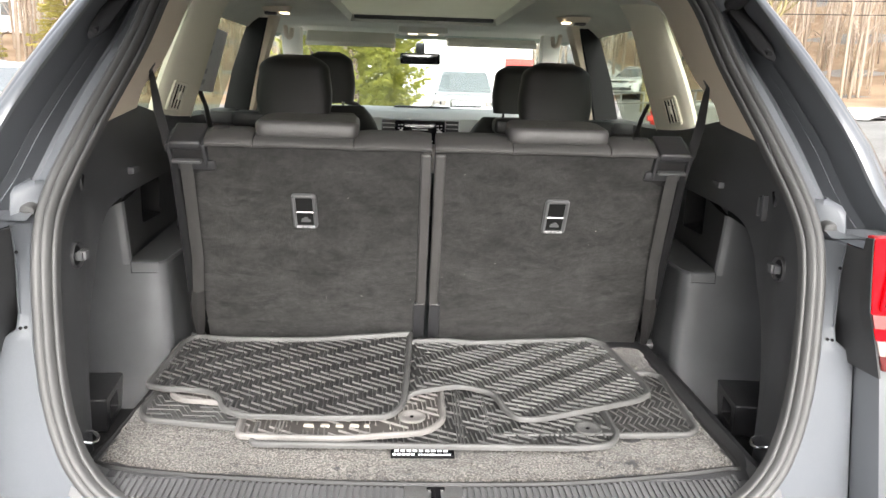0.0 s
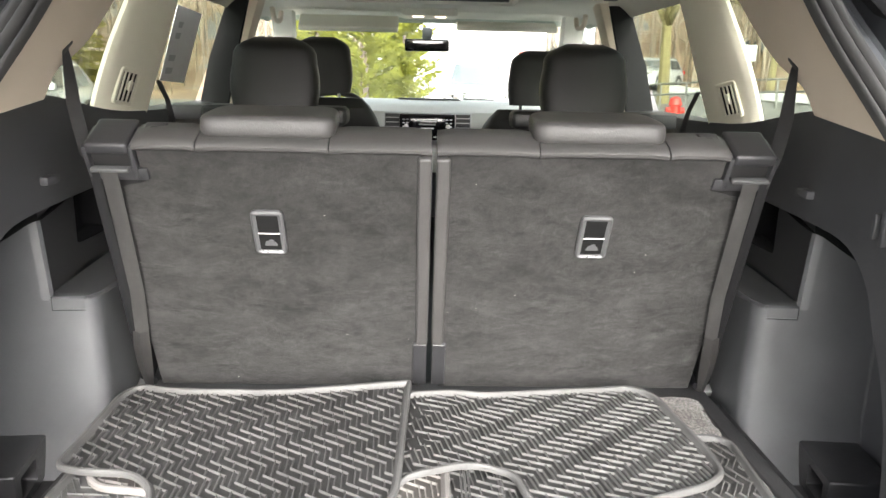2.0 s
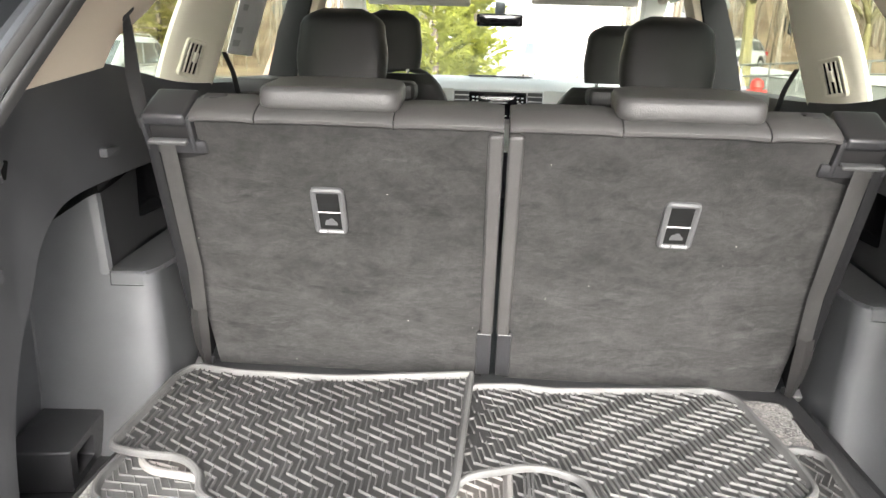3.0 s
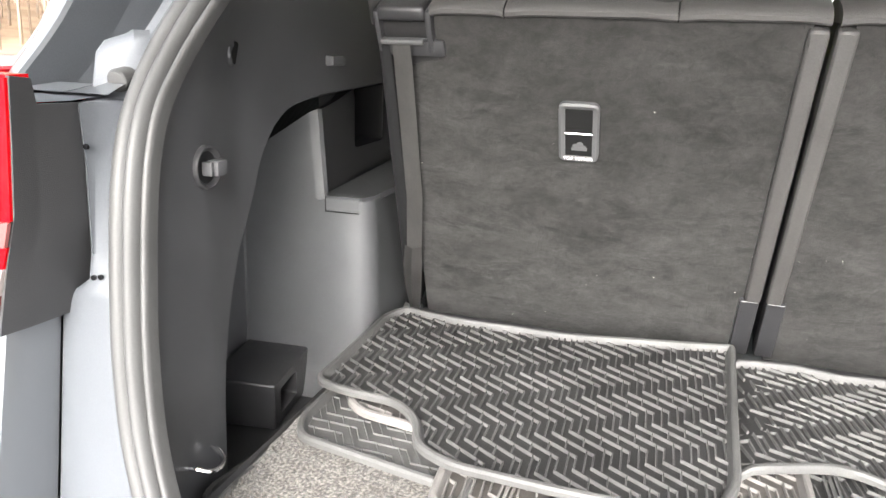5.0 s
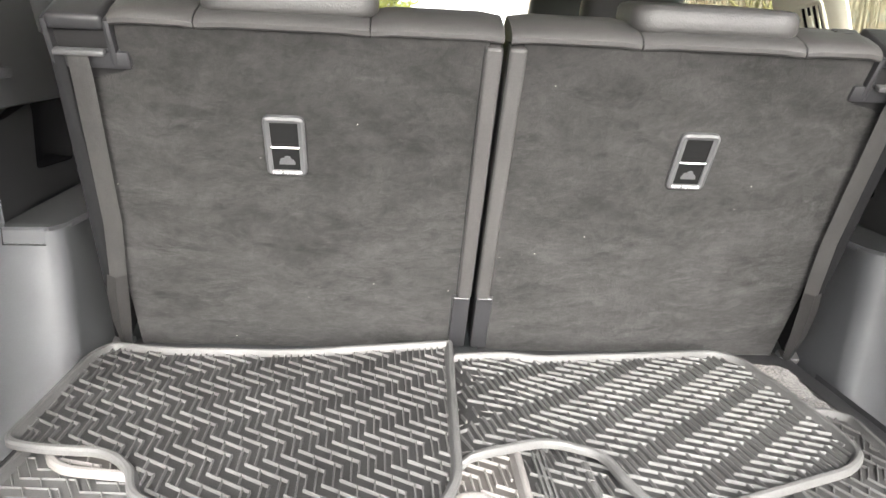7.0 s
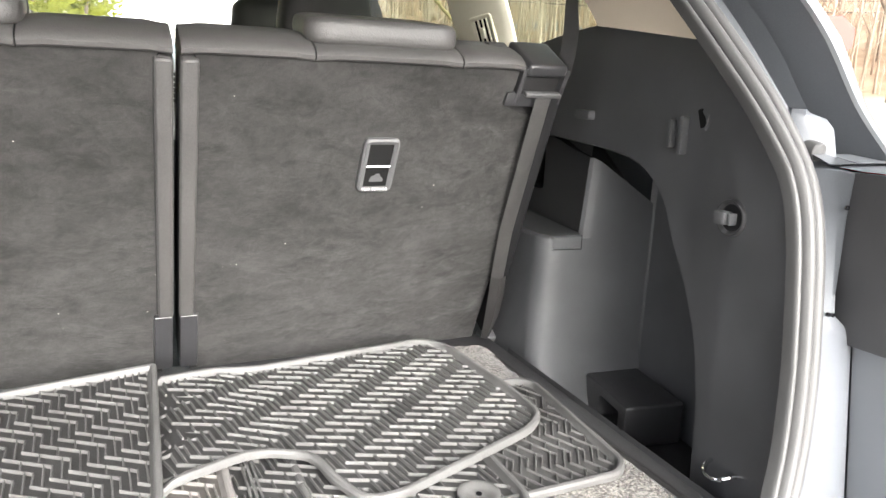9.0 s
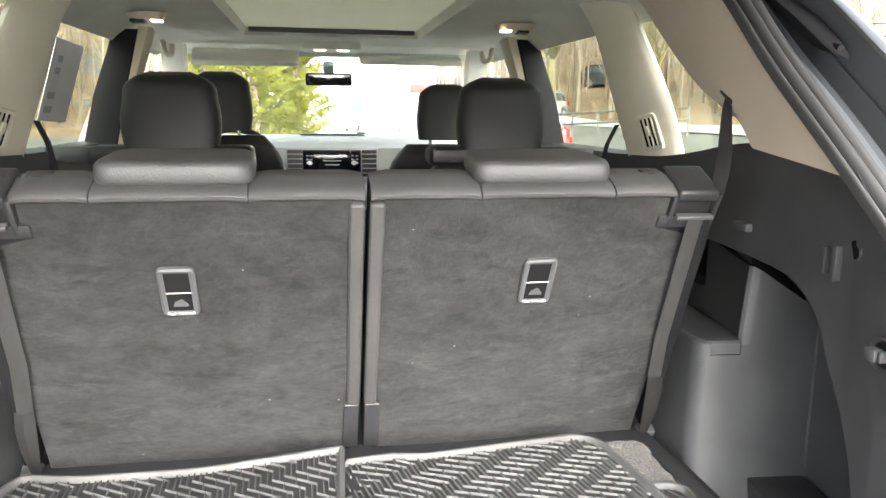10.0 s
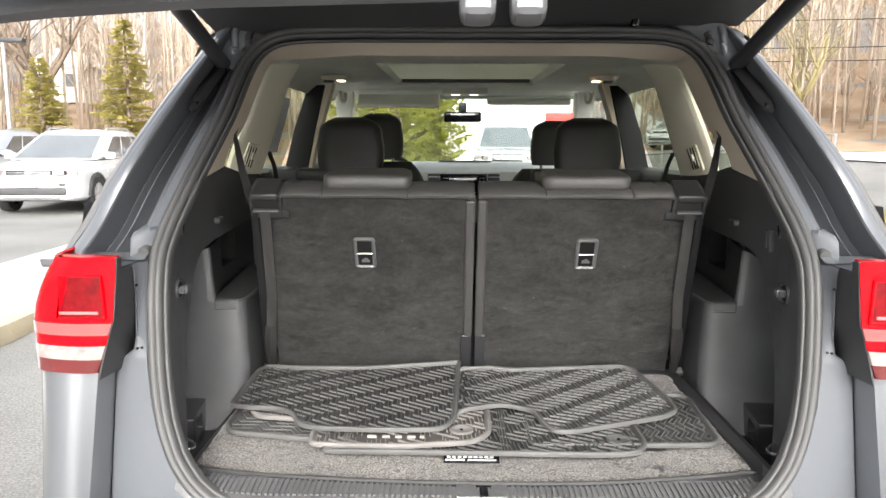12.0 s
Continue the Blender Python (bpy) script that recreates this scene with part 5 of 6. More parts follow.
def cabin_seat(name, x, y, z_head, w_head, h_head, w_back, label, group, head_mat):
    seat = thing(name, (x, y, 0.52), label, "car seat", group)
    # headrest: swept outline, rounder at the top
    bm = bmesh.new()
    rings = []
    for k in range(15):
        t = k / 14
        half = w_head / 2 * (0.93 + 0.07 * math.sin(math.pi * min(1, t * 1.5))) * (1 - 0.0 if t < 0.72 else (1 - ((t - 0.72) / 0.28) ** 2.6 * 0.55))
        dep = 0.055 * (1 if t < 0.8 else math.sqrt(max(0.02, 1 - ((t - 0.8) / 0.2) ** 2)))
        zz = z_head - h_head + h_head * t
        rings.append([Vector((x + half * math.copysign(abs(math.cos(a)) ** 0.45, math.cos(a)), y + 0.02 * t + dep * math.copysign(abs(math.sin(a)) ** 0.7, math.sin(a)), zz)) for a in (2 * math.pi * j / 28 for j in range(28))])
    ring_loft(bm, rings, True, True)
    hd = part("headrest", bm, head_mat, seat)
    for dx in (-0.07, 0.07):
        part("headrest_post", one_tube([(x + dx, y + 0.01, z_head - h_head - 0.07), (x + dx, y + 0.01, z_head - h_head + 0.03)], 0.007, 8), CHROME, seat)
    bm = bmesh.new()
    rings = []
    for k in range(17):
        t = k / 16
        zz = 0.72 + (z_head - h_head - 0.02 - 0.72) * t
        half = w_back / 2 * (1 - 0.0 if t < 0.75 else 1 - 0.32 * ((t - 0.75) / 0.25) ** 2.2)
        dep = 0.075 * (1 if t < 0.9 else math.sqrt(max(0.05, 1 - ((t - 0.9) / 0.1) ** 2)))
        yy = y + 0.02 + 0.22 * (1 - t)
        rings.append([Vector((x + half * math.copysign(abs(math.cos(a)) ** 0.4, math.cos(a)), yy + dep * math.copysign(abs(math.sin(a)) ** 0.6, math.sin(a)), zz)) for a in (2 * math.pi * j / 28 for j in range(28))])
    ring_loft(bm, rings, True, True)
    part("backrest", bm, LEATHER_B, seat)
    part("cushion", one_box((x, y + 0.42, 0.72), (w_back, 0.5, 0.16), None, 0.05, 3), LEATHER_B, seat)
    part("seat_base", one_box((x, y + 0.4, 0.58), (w_back * 0.8, 0.4, 0.14), None, 0.01), PLASTIC_B, seat)
    return seat


for x in (-0.492, 0.49):
    st = cabin_seat("second_row_seat", x, 2.98, 1.612, 0.28, 0.22, 0.50, "black leatherette second-row seat with a tall headrest", "second-row seats", LEATHER_B)
    sg = -1 if x < 0 else 1
    part("latch_housing", one_box((sg * 0.735 - 0.02, 3.0, 1.375), (0.16, 0.08, 0.045), None, 0.008), PLASTIC_B, st)
    part("shoulder_bolster", one_box((x, 3.0, 1.372), (0.46, 0.12, 0.06), None, 0.026, 3), LEATHER_B, st)
for x, top in ((-0.462, 1.656), (0.478, 1.62)):
    cabin_seat("front_seat", x, 3.87, top, 0.26, 0.235, 0.50, "black leatherette front seat seen from behind", "front seats", LEATHER_B)


# ---- load space: carpet and rubber mats ----
CARPET_X, CARPET_Y = (-0.67, -0.5, -0.25, 0, 0.25, 0.45, 0.59, 0.63), (1.507, 1.462, 1.437, 1.428, 1.434, 1.462, 1.492, 1.512)


def carpet():
    bm = bmesh.new()
    n = 110
    rings = []
    for j in range(n + 1):
        row = []
        for i in range(n + 1):
            t, u = i / n, j / n
            x = -0.668 + 1.294 * t
            y0 = lerp(x, CARPET_X, CARPET_Y)
            y = y0 + (2.15 - y0) * u
            e = min(1.0, 40 * min(t, 1 - t, u + 0.004))
            z = 0.776 + 0.008 * e ** 0.5 + 0.0035 * noise.noise((x * 40, y * 40, 0)) + 0.002 * noise.noise((x * 120, y * 120, 3)) + 0.006 * noise.noise((x * 4, y * 4, 9)) + 0.012 * (y - 1.6)
            row.append(Vector((x, y, z)))
        rings.append(row)
    ring_loft(bm, rings)
    c = part("cargo_carpet", bm, CARPET, None)
    tagged(c, "heather grey-brown pile carpet mat on the load floor", "carpet")
    edge = [Vector((x, y0, 0.780)) for x, y0 in ((-0.668, 1.9), (-0.668, 1.62), (-0.666, 1.505), (-0.5, 1.46), (-0.25, 1.434), (0, 1.425), (0.25, 1.431), (0.45, 1.459), (0.59, 1.489), (0.628, 1.511), (0.625, 1.72), (0.62, 2.1))]
    part("bound_edge", one_tube(spline(edge, 90), 0.006, 6), MAT, c, "dark bound edge")
    # black woven tag with unreadable print
    tag = part("woven_tag", one_box((-0.019, 1.53, 0.789), (0.13, 0.036, 0.004), None, 0.001), GLOSS_B, c, "black woven label with white print")
    bm = bmesh.new()
    for k in range(9):
        box(bm, (-0.072 + 0.0125 * k, 1.537, 0.7916), (0.009, 0.009, 0.001))
    for k in range(5):
        box(bm, (-0.076 + 0.0092 * k, 1.521, 0.7916), (0.007, 0.007, 0.001))
    for k in range(12):
        box(bm, (-0.026 + 0.0056 * k, 1.520, 0.7916), (0.004, 0.0045, 0.001))
    part("tag_print", bm, PRINT, tag)
    # loose pile along the rim and over the open carpet
    bm = bmesh.new()
    rnd = random.Random(4)
    for k in range(9000):
        x = rnd.uniform(-0.655, 0.615)
        y0 = lerp(x, CARPET_X, CARPET_Y)
        y = rnd.uniform(y0 + 0.004, 1.66) if rnd.random() < 0.8 else rnd.uniform(1.6, 2.1)
        if abs(x + 0.019) < 0.07 and y < 1.552:
            continue
        z = 0.782 + 0.012 * (y - 1.6) + 0.006 * noise.noise((x * 4, y * 4, 9))
        a, h = rnd.uniform(0, 6.28), rnd.uniform(0.003, 0.008)
        d = Vector((math.cos(a), math.sin(a), 0))
        p = Vector((x, y, z))
        q = p + d * rnd.uniform(0.003, 0.008) + Vector((0, 0, h))
        w = d.cross(Vector((0, 0, 1))) * 0.0012
        bm.faces.new([bm.verts.new(v) for v in (p - w, p + w, q)])
    tuft = part("pile", bm, CARPET, c, "loose carpet pile")
    tuft["kind"] = "stuff"


carpet()


# one repeat of the mats' ribs, in steps along a band and from band to band: upright leg, long slanting rib, slot side, short link
RIBS = (((0.195, 0.043), (-0.041, 0.349)), ((-0.041, 0.349), (2.195, 1.043)), ((-0.184, -0.072), (-0.569, 0.497)), ((0.768, 0.599), (0.577, 0.848)))


def herringbone(poly, turn, origin=(-0.226, 1.918)):
    """Rib segments (ends in the plane) of the bent-slot pattern inside the outline."""
    step, band = Vector((0.0214, 0.0115)), Vector((0.0175, -0.092))
    turned = Matrix.Rotation(turn, 2)

    def place(a, b):
        return Vector(origin) + turned @ (step * a + band * b)
    x0, x1 = min(p.x for p in poly), max(p.x for p in poly)
    y0, y1 = min(p.y for p in poly), max(p.y for p in poly)
    segs = []
    for i in range(-60, 60):
        for j in range(-14, 15):
            o = place(i, j)
            if not (x0 - 0.14 < o.x < x1 + 0.14 and y0 - 0.14 < o.y < y1 + 0.14):
                continue
            for (a, b), (c, d) in RIBS:
                p, q = place(i + a, j + b), place(i + c, j + d)
                ts = [t / 24 for t in range(25) if inside(p.lerp(q, t / 24), poly)]
                if len(ts) >= 3:
                    segs.append((p.lerp(q, ts[0]), p.lerp(q, ts[-1])))
    return segs


def rubber_mat(name, outline, radii, surf, turn, label, mats=(MAT, MAT_RIB), holes=(), origin=(-0.226, 1.918), rib_h=0.005, rim=0.012, skip=None, bar=None):
    """A moulded rubber mat: raised rim, floor and ribs; surf gives the height of its underside."""
    out = rounded([Vector(p) for p in outline], radii, 6)
    mat = thing(name, (sum(p.x for p in out) / len(out), sum(p.y for p in out) / len(out), 0.79), label, "floor mat", "rubber mats")

    def at(p, h):
        return Vector((p[0], p[1], surf(p[0], p[1]) + h))
    # rim
    fine = []
    for i, p in enumerate(out):
        q = out[(i + 1) % len(out)]
        k = max(1, int((q - p).length / 0.02))
        fine += [p.lerp(q, j / k) for j in range(k)]
    loops = [(0.004, 0.0), (0.0, 0.002), (0.0, 0.009), (0.0025, 0.0125), (rim * 0.6, 0.0135), (rim * 0.85, 0.012), (rim, 0.0055), (rim + 0.004, 0.002)]
    bm = bmesh.new()
    rings = [[at(p, h) for p in inset(fine, d)] for d, h in loops]
    ring_loft(bm, rings, True)
    part("rim", bm, mats[1], mat, "raised rubber rim")
    # floor
    bm = bmesh.new()
    safe = inset(fine, 0.006)
    x0, x1 = min(p.x for p in out), max(p.x for p in out)
    y0, y1 = min(p.y for p in out), max(p.y for p in out)
    st = 0.012
    ni, nj = int((x1 - x0) / st) + 2, int((y1 - y0) / st) + 2
    ok = {(i, j): inside((x0 + i * st, y0 + j * st), safe) for i in range(ni) for j in range(nj)}
    vs = {}
    for h in (0.0022, 0.0006):
        for i in range(ni - 1):
            for j in range(nj - 1):
                ks = ((i, j), (i + 1, j), (i + 1, j + 1), (i, j + 1))
                if all(ok[k] for k in ks):
                    f = []
                    for k in ks:
                        if (k, h) not in vs:
                            vs[(k, h)] = bm.verts.new(at((x0 + k[0] * st, y0 + k[1] * st), h))
                        f.append(vs[(k, h)])
                    bm.faces.new(f)
    part("mat_floor", bm, mats[0], mat)
    # ribs
    bm = bmesh.new()
    field = inset(fine, rim + 0.004)
    hw, tw = 0.0013, 0.0008
    for p, q in herringbone(field, turn, origin):
        mid = (p + q) / 2
        if any((mid - Vector(c)).length < r for c, r in holes) or (skip and skip(mid)) or (bar is not None and abs(mid.x - bar) < 0.009):
            continue
        d = (q - p).normalized()
        s = Vector((-d.y, d.x))
        p, q = p - d * 0.001, q + d * 0.001
        b = [bm.verts.new(at(v, 0.002)) for v in (p - s * hw, q - s * hw, q + s * hw, p + s * hw)]
        t = [bm.verts.new(at(v, 0.002 + rib_h)) for v in (p - s * tw, q - s * tw, q + s * tw, p + s * tw)]
        k = [bm.verts.new(at(v, 0.0012 + rib_h)) for v in (p - s * 0.0011, q - s * 0.0011, q + s * 0.0011, p + s * 0.0011)]
        bm.faces.new(t)
        for i in range(4):
            bm.faces.new((b[i], b[(i + 1) % 4], k[(i + 1) % 4], k[i]))
            bm.faces.new((k[i], k[(i + 1) % 4], t[(i + 1) % 4], t[i]))
    if bar is not None:
        ys = [p.y for p in field if abs(p.x - bar) < 0.03] or [y0, y1]
        lo, hi = min(ys) + 0.002, max(ys) - 0.002
        for x, w, h in ((bar - 0.007, 0.0016, rib_h), (bar, 0.0022, rib_h), (bar + 0.007, 0.0016, rib_h)):
            box(bm, at((x, (lo + hi) / 2), 0.002 + h / 2), (2 * w, hi - lo, h), Matrix.Rotation(math.atan(0.012), 3, "X"))
    rb = part("ribs", bm, mats[1], mat, "paler herringbone ribs")
    rb["kind"] = "stuff"
    for c, r in holes:
        bm = bmesh.new()
        prof = [(r, 0.004), (r, 0.0085), (r * 0.9, 0.0095), (r * 0.62, 0.008), (r * 0.5, 0.006), (r * 0.16, 0.006), (r * 0.15, 0.003)]
        ring_loft(bm, [[at((c[0] + a * math.cos(2 * math.pi * k / 28), c[1] + a * math.sin(2 * math.pi * k / 28)), h) for k in range(28)] for a, h in prof], True)
        an = part("anchor_eyelet", bm, mats[1], mat, "round anchor eyelet")
        part("eyelet_hole", one_tube([at(c, 0.0045), at(c, 0.0072)], r * 0.14, 10), GLOSS_B, an)
    return mat


def flat(z, kx=0.0, ky=0.012):
    return lambda x, y: z + kx * x + ky * (y - 1.6)


# bottom layer, on the carpet
rubber_mat("floor_mat", [(-0.650, 1.70), (-0.625, 1.65), (-0.41, 1.612), (-0.2, 1.60), (-0.2, 2.0), (-0.645, 1.95)], [0.03, 0.04, 0.03, 0.03, 0.03, 0.04], flat(0.790), radians(30),
           "dark rubber floor mat flat on the carpet", (MAT_RIB, MAT_RIB), rib_h=0.003)
rubber_mat("floor_mat", [(0.12, 1.585), (0.565, 1.598), (0.596, 1.628), (0.613, 1.92), (0.585, 1.945), (0.12, 1.955)], [0.03, 0.03, 0.02, 0.04, 0.04, 0.03], flat(0.790), radians(-32),
           "grey rubber floor mat flat on the carpet", (MAT_GREY, MAT_RIB), rib_h=0.0035)
rubber_mat("floor_mat", [(-0.375, 1.532), (0.30, 1.524), (0.375, 1.536), (0.406, 1.585), (0.405, 1.98), (-0.37, 1.98)], [0.03, 0.03, 0.03, 0.04, 0.04, 0.03], flat(0.797, 0.0, 0.012), radians(6),
           "dark rubber front mat with a round eyelet", (MAT, MAT_RIB), holes=(((0.342, 1.618), 0.030),), bar=0.062)
rubber_mat("floor_mat", [(-0.405, 1.552), (-0.19, 1.544), (-0.01, 1.572), (0.034, 1.63), (0.036, 1.98), (-0.41, 1.98), (-0.412, 1.62)], [0.025, 0.03, 0.05, 0.04, 0.03, 0.03, 0.03], flat(0.804, 0.0, 0.012), radians(3),
           "brown-grey rubber front mat with a pale emblem", (MAT_WARM, MAT_WARM_RIB), holes=(((-0.041, 1.652), 0.030),),
           skip=lambda p: -0.29 < p.x < -0.10 and 1.588 < p.y < 1.632, bar=-0.321)
emblem = thing("mat_emblem", (-0.2, 1.61, 0.802), "pale worn plastic emblem pieces on a rubber mat", "emblem")
for k, (dx, w) in enumerate(((0, 0.03), (0.036, 0.026), (0.068, 0.022), (0.098, 0.026), (0.128, 0.016))):
    bm = bmesh.new()
    prism(bm, [Vector((-0.272 + dx + q.x, 1.61 + q.y, 0.8062)) for q in rounded([Vector((0, -0.004)), Vector((w * 0.8, -0.0055)), Vector((w * 0.75, 0.003)), Vector((0.003, 0.0055))], 0.003, 3)], (0, 0, 0.006), 0.001)
    part("emblem_piece", bm, EMBLEM, emblem)
# loose mat end peeping out between
rubber_mat("floor_mat", [(-0.60, 1.755), (-0.565, 1.722), (-0.45, 1.705), (-0.40, 1.9), (-0.60, 1.9)], [0.02, 0.04, 0.03, 0.02, 0.03], flat(0.802), 0.3,
           "brown-grey rubber mat mostly covered by another", (MAT_WARM, MAT_WARM_RIB))


def top_a(x, y):
    u, v = max(0.0, (x + 0.645) / 0.6), max(0.0, (y - 1.62) / 0.46)
    return 0.818 + 0.018 * u * v * v


def top_b(x, y):
    return 0.806 + 0.033 * (y - 1.6) + lerp(x, [-0.085, -0.052, -0.035, 0.05, 0.12], [-0.014, -0.004, 0.010, 0.010, 0.0])


rubber_mat("floor_mat", [(-0.660, 1.765), (-0.60, 1.748), (-0.515, 1.742), (-0.475, 1.705), (-0.455, 1.645), (-0.40, 1.614), (-0.245, 1.606), (-0.085, 1.612), (-0.052, 1.69), (-0.038, 2.105), (-0.32, 2.072), (-0.54, 2.085), (-0.64, 2.115), (-0.664, 2.06)],
           [0.03, 0.03, 0.04, 0.05, 0.05, 0.05, 0.05, 0.05, 0.05, 0.012, 0.05, 0.05, 0.04, 0.04], top_a, 0.0, "grey rubber second-row mat on top of the pile", (MAT, MAT_RIB))
rubber_mat("floor_mat", [(-0.085, 1.72), (0.085, 1.782), (0.145, 1.765), (0.16, 1.69), (0.185, 1.632), (0.235, 1.63), (0.49, 1.728), (0.535, 1.77), (0.535, 1.85), (0.50, 2.085), (0.455, 2.12), (-0.085, 2.055)],
           [0.01, 0.06, 0.05, 0.05, 0.04, 0.05, 0.05, 0.04, 0.05, 0.05, 0.04, 0.01], top_b, radians(11.5), "grey rubber second-row mat lying skew on the pile", (MAT, MAT_RIB), origin=(0.2, 1.9))

# ---- outside: lot, road, cars, trees ----
def smooth(a, b, v):
    t = min(1.0, max(0.0, (v - a) / (b - a)))
    return t * t * (3 - 2 * t)


def ground_z(x, y):
    z = 0.85 * smooth(3.0, 13.0, x) + 0.25 * smooth(14, 40, x)
    far = math.hypot(x, y)
    z += 33.0 * smooth(38, 150, far) * smooth(-30, 20, y) * (0.75 + 0.25 * math.sin(0.03 * x + 1))
    return z - 0.002


def ground():
    ax = [-400, -250, -180, -140, -110, -90, -75, -60, -50, -42, -36, -30, -25, -20, -16, -13, -10, -8, -6, -4.5, -3.5, -2, 0, 2, 3.5, 5, 6.5, 8, 9.5, 11, 13, 16, 20, 25, 30, 36, 42, 50, 60, 75, 90, 110, 140, 180, 250, 400]
    bm = bmesh.new()
    ring_loft(bm, [[Vector((x, y, ground_z(x, y))) for x in ax] for y in ax])
    g = part("ground", bm, ASPHALT, None, sharp=80)
    tagged(g, "pale wet asphalt of the parking lot", "ground", kind="structure")
    # leaf-strewn slope behind the lot; its unseen rear half is added for darker reflections
    bm = bmesh.new()
    rings = []
    for k in range(49):
        a = math.radians(-180 + 360 * k / 48)
        rings.append([Vector((r * math.sin(a), r * math.cos(a), ground_z(r * math.sin(a), r * math.cos(a)) + 0.05)) for r in (40, 46, 54, 64, 78, 95, 115, 140, 190, 300)])
    ring_loft(bm, rings)
    g = part("wood_slope", bm, HILL, None, sharp=80)
    tagged(g, "brown leaf-covered slope under bare woods", "ground", kind="structure")
    # kerb and verge on the driver's side
    bm = bmesh.new()
    for k in range(14):
        box(bm, (-3.42 - 0.03 * k, 3.0 + 1.8 * k, 0.07), (0.16, 1.78, 0.16), Matrix.Rotation(radians(1), 3, "Z"), 0.02)
    tagged(part("kerb", bm, KERB, None), "worn yellowed concrete kerb beside the bay", "kerb", kind="structure")
    bm = bmesh.new()
    rings = []
    for j in range(30):
        y = 2.2 + 0.9 * j
        rings.append([Vector((-3.5 - 0.017 * (y - 2) - 0.16 * i, y, 0.14 + 0.14 * math.sin(math.pi * i / 9) * (0.5 + 0.5 * noise.noise((i * 0.4, y * 0.6, 0))) + 0.02 * noise.noise((i, y * 2, 4)))) for i in range(10)])
    ring_loft(bm, rings)
    tagged(part("snow_strip", bm, SNOW, None, sharp=80), "strip of old snow on the verge", "snow", kind="structure")
    # grass verge and snow line towards the road
    for nm, mat, x0, y0, w, l, lab in (("grass_verge", GRASS, 4.2, 9.0, 3.0, 26.0, "tired yellow winter grass verge"), ("snow_bank", SNOW, 12.5, 20.0, 2.0, 50.0, "low bank of old snow along the road")):
        bm = bmesh.new()
        rings = []
        for j in range(24):
            y = y0 + l * j / 23
            rings.append([Vector((x0 + w * i / 8, y, ground_z(x0 + w * i / 8, y) + 0.03 + (0.3 if "snow" in nm else 0.05) * math.sin(math.pi * i / 8) * (0.7 + 0.5 * noise.noise((i * 0.5, y * 0.3, 2))))) for i in range(9)])
        ring_loft(bm, rings)
        tagged(part(nm, bm, mat, None, sharp=80), lab, "verge", kind="structure")


ground()


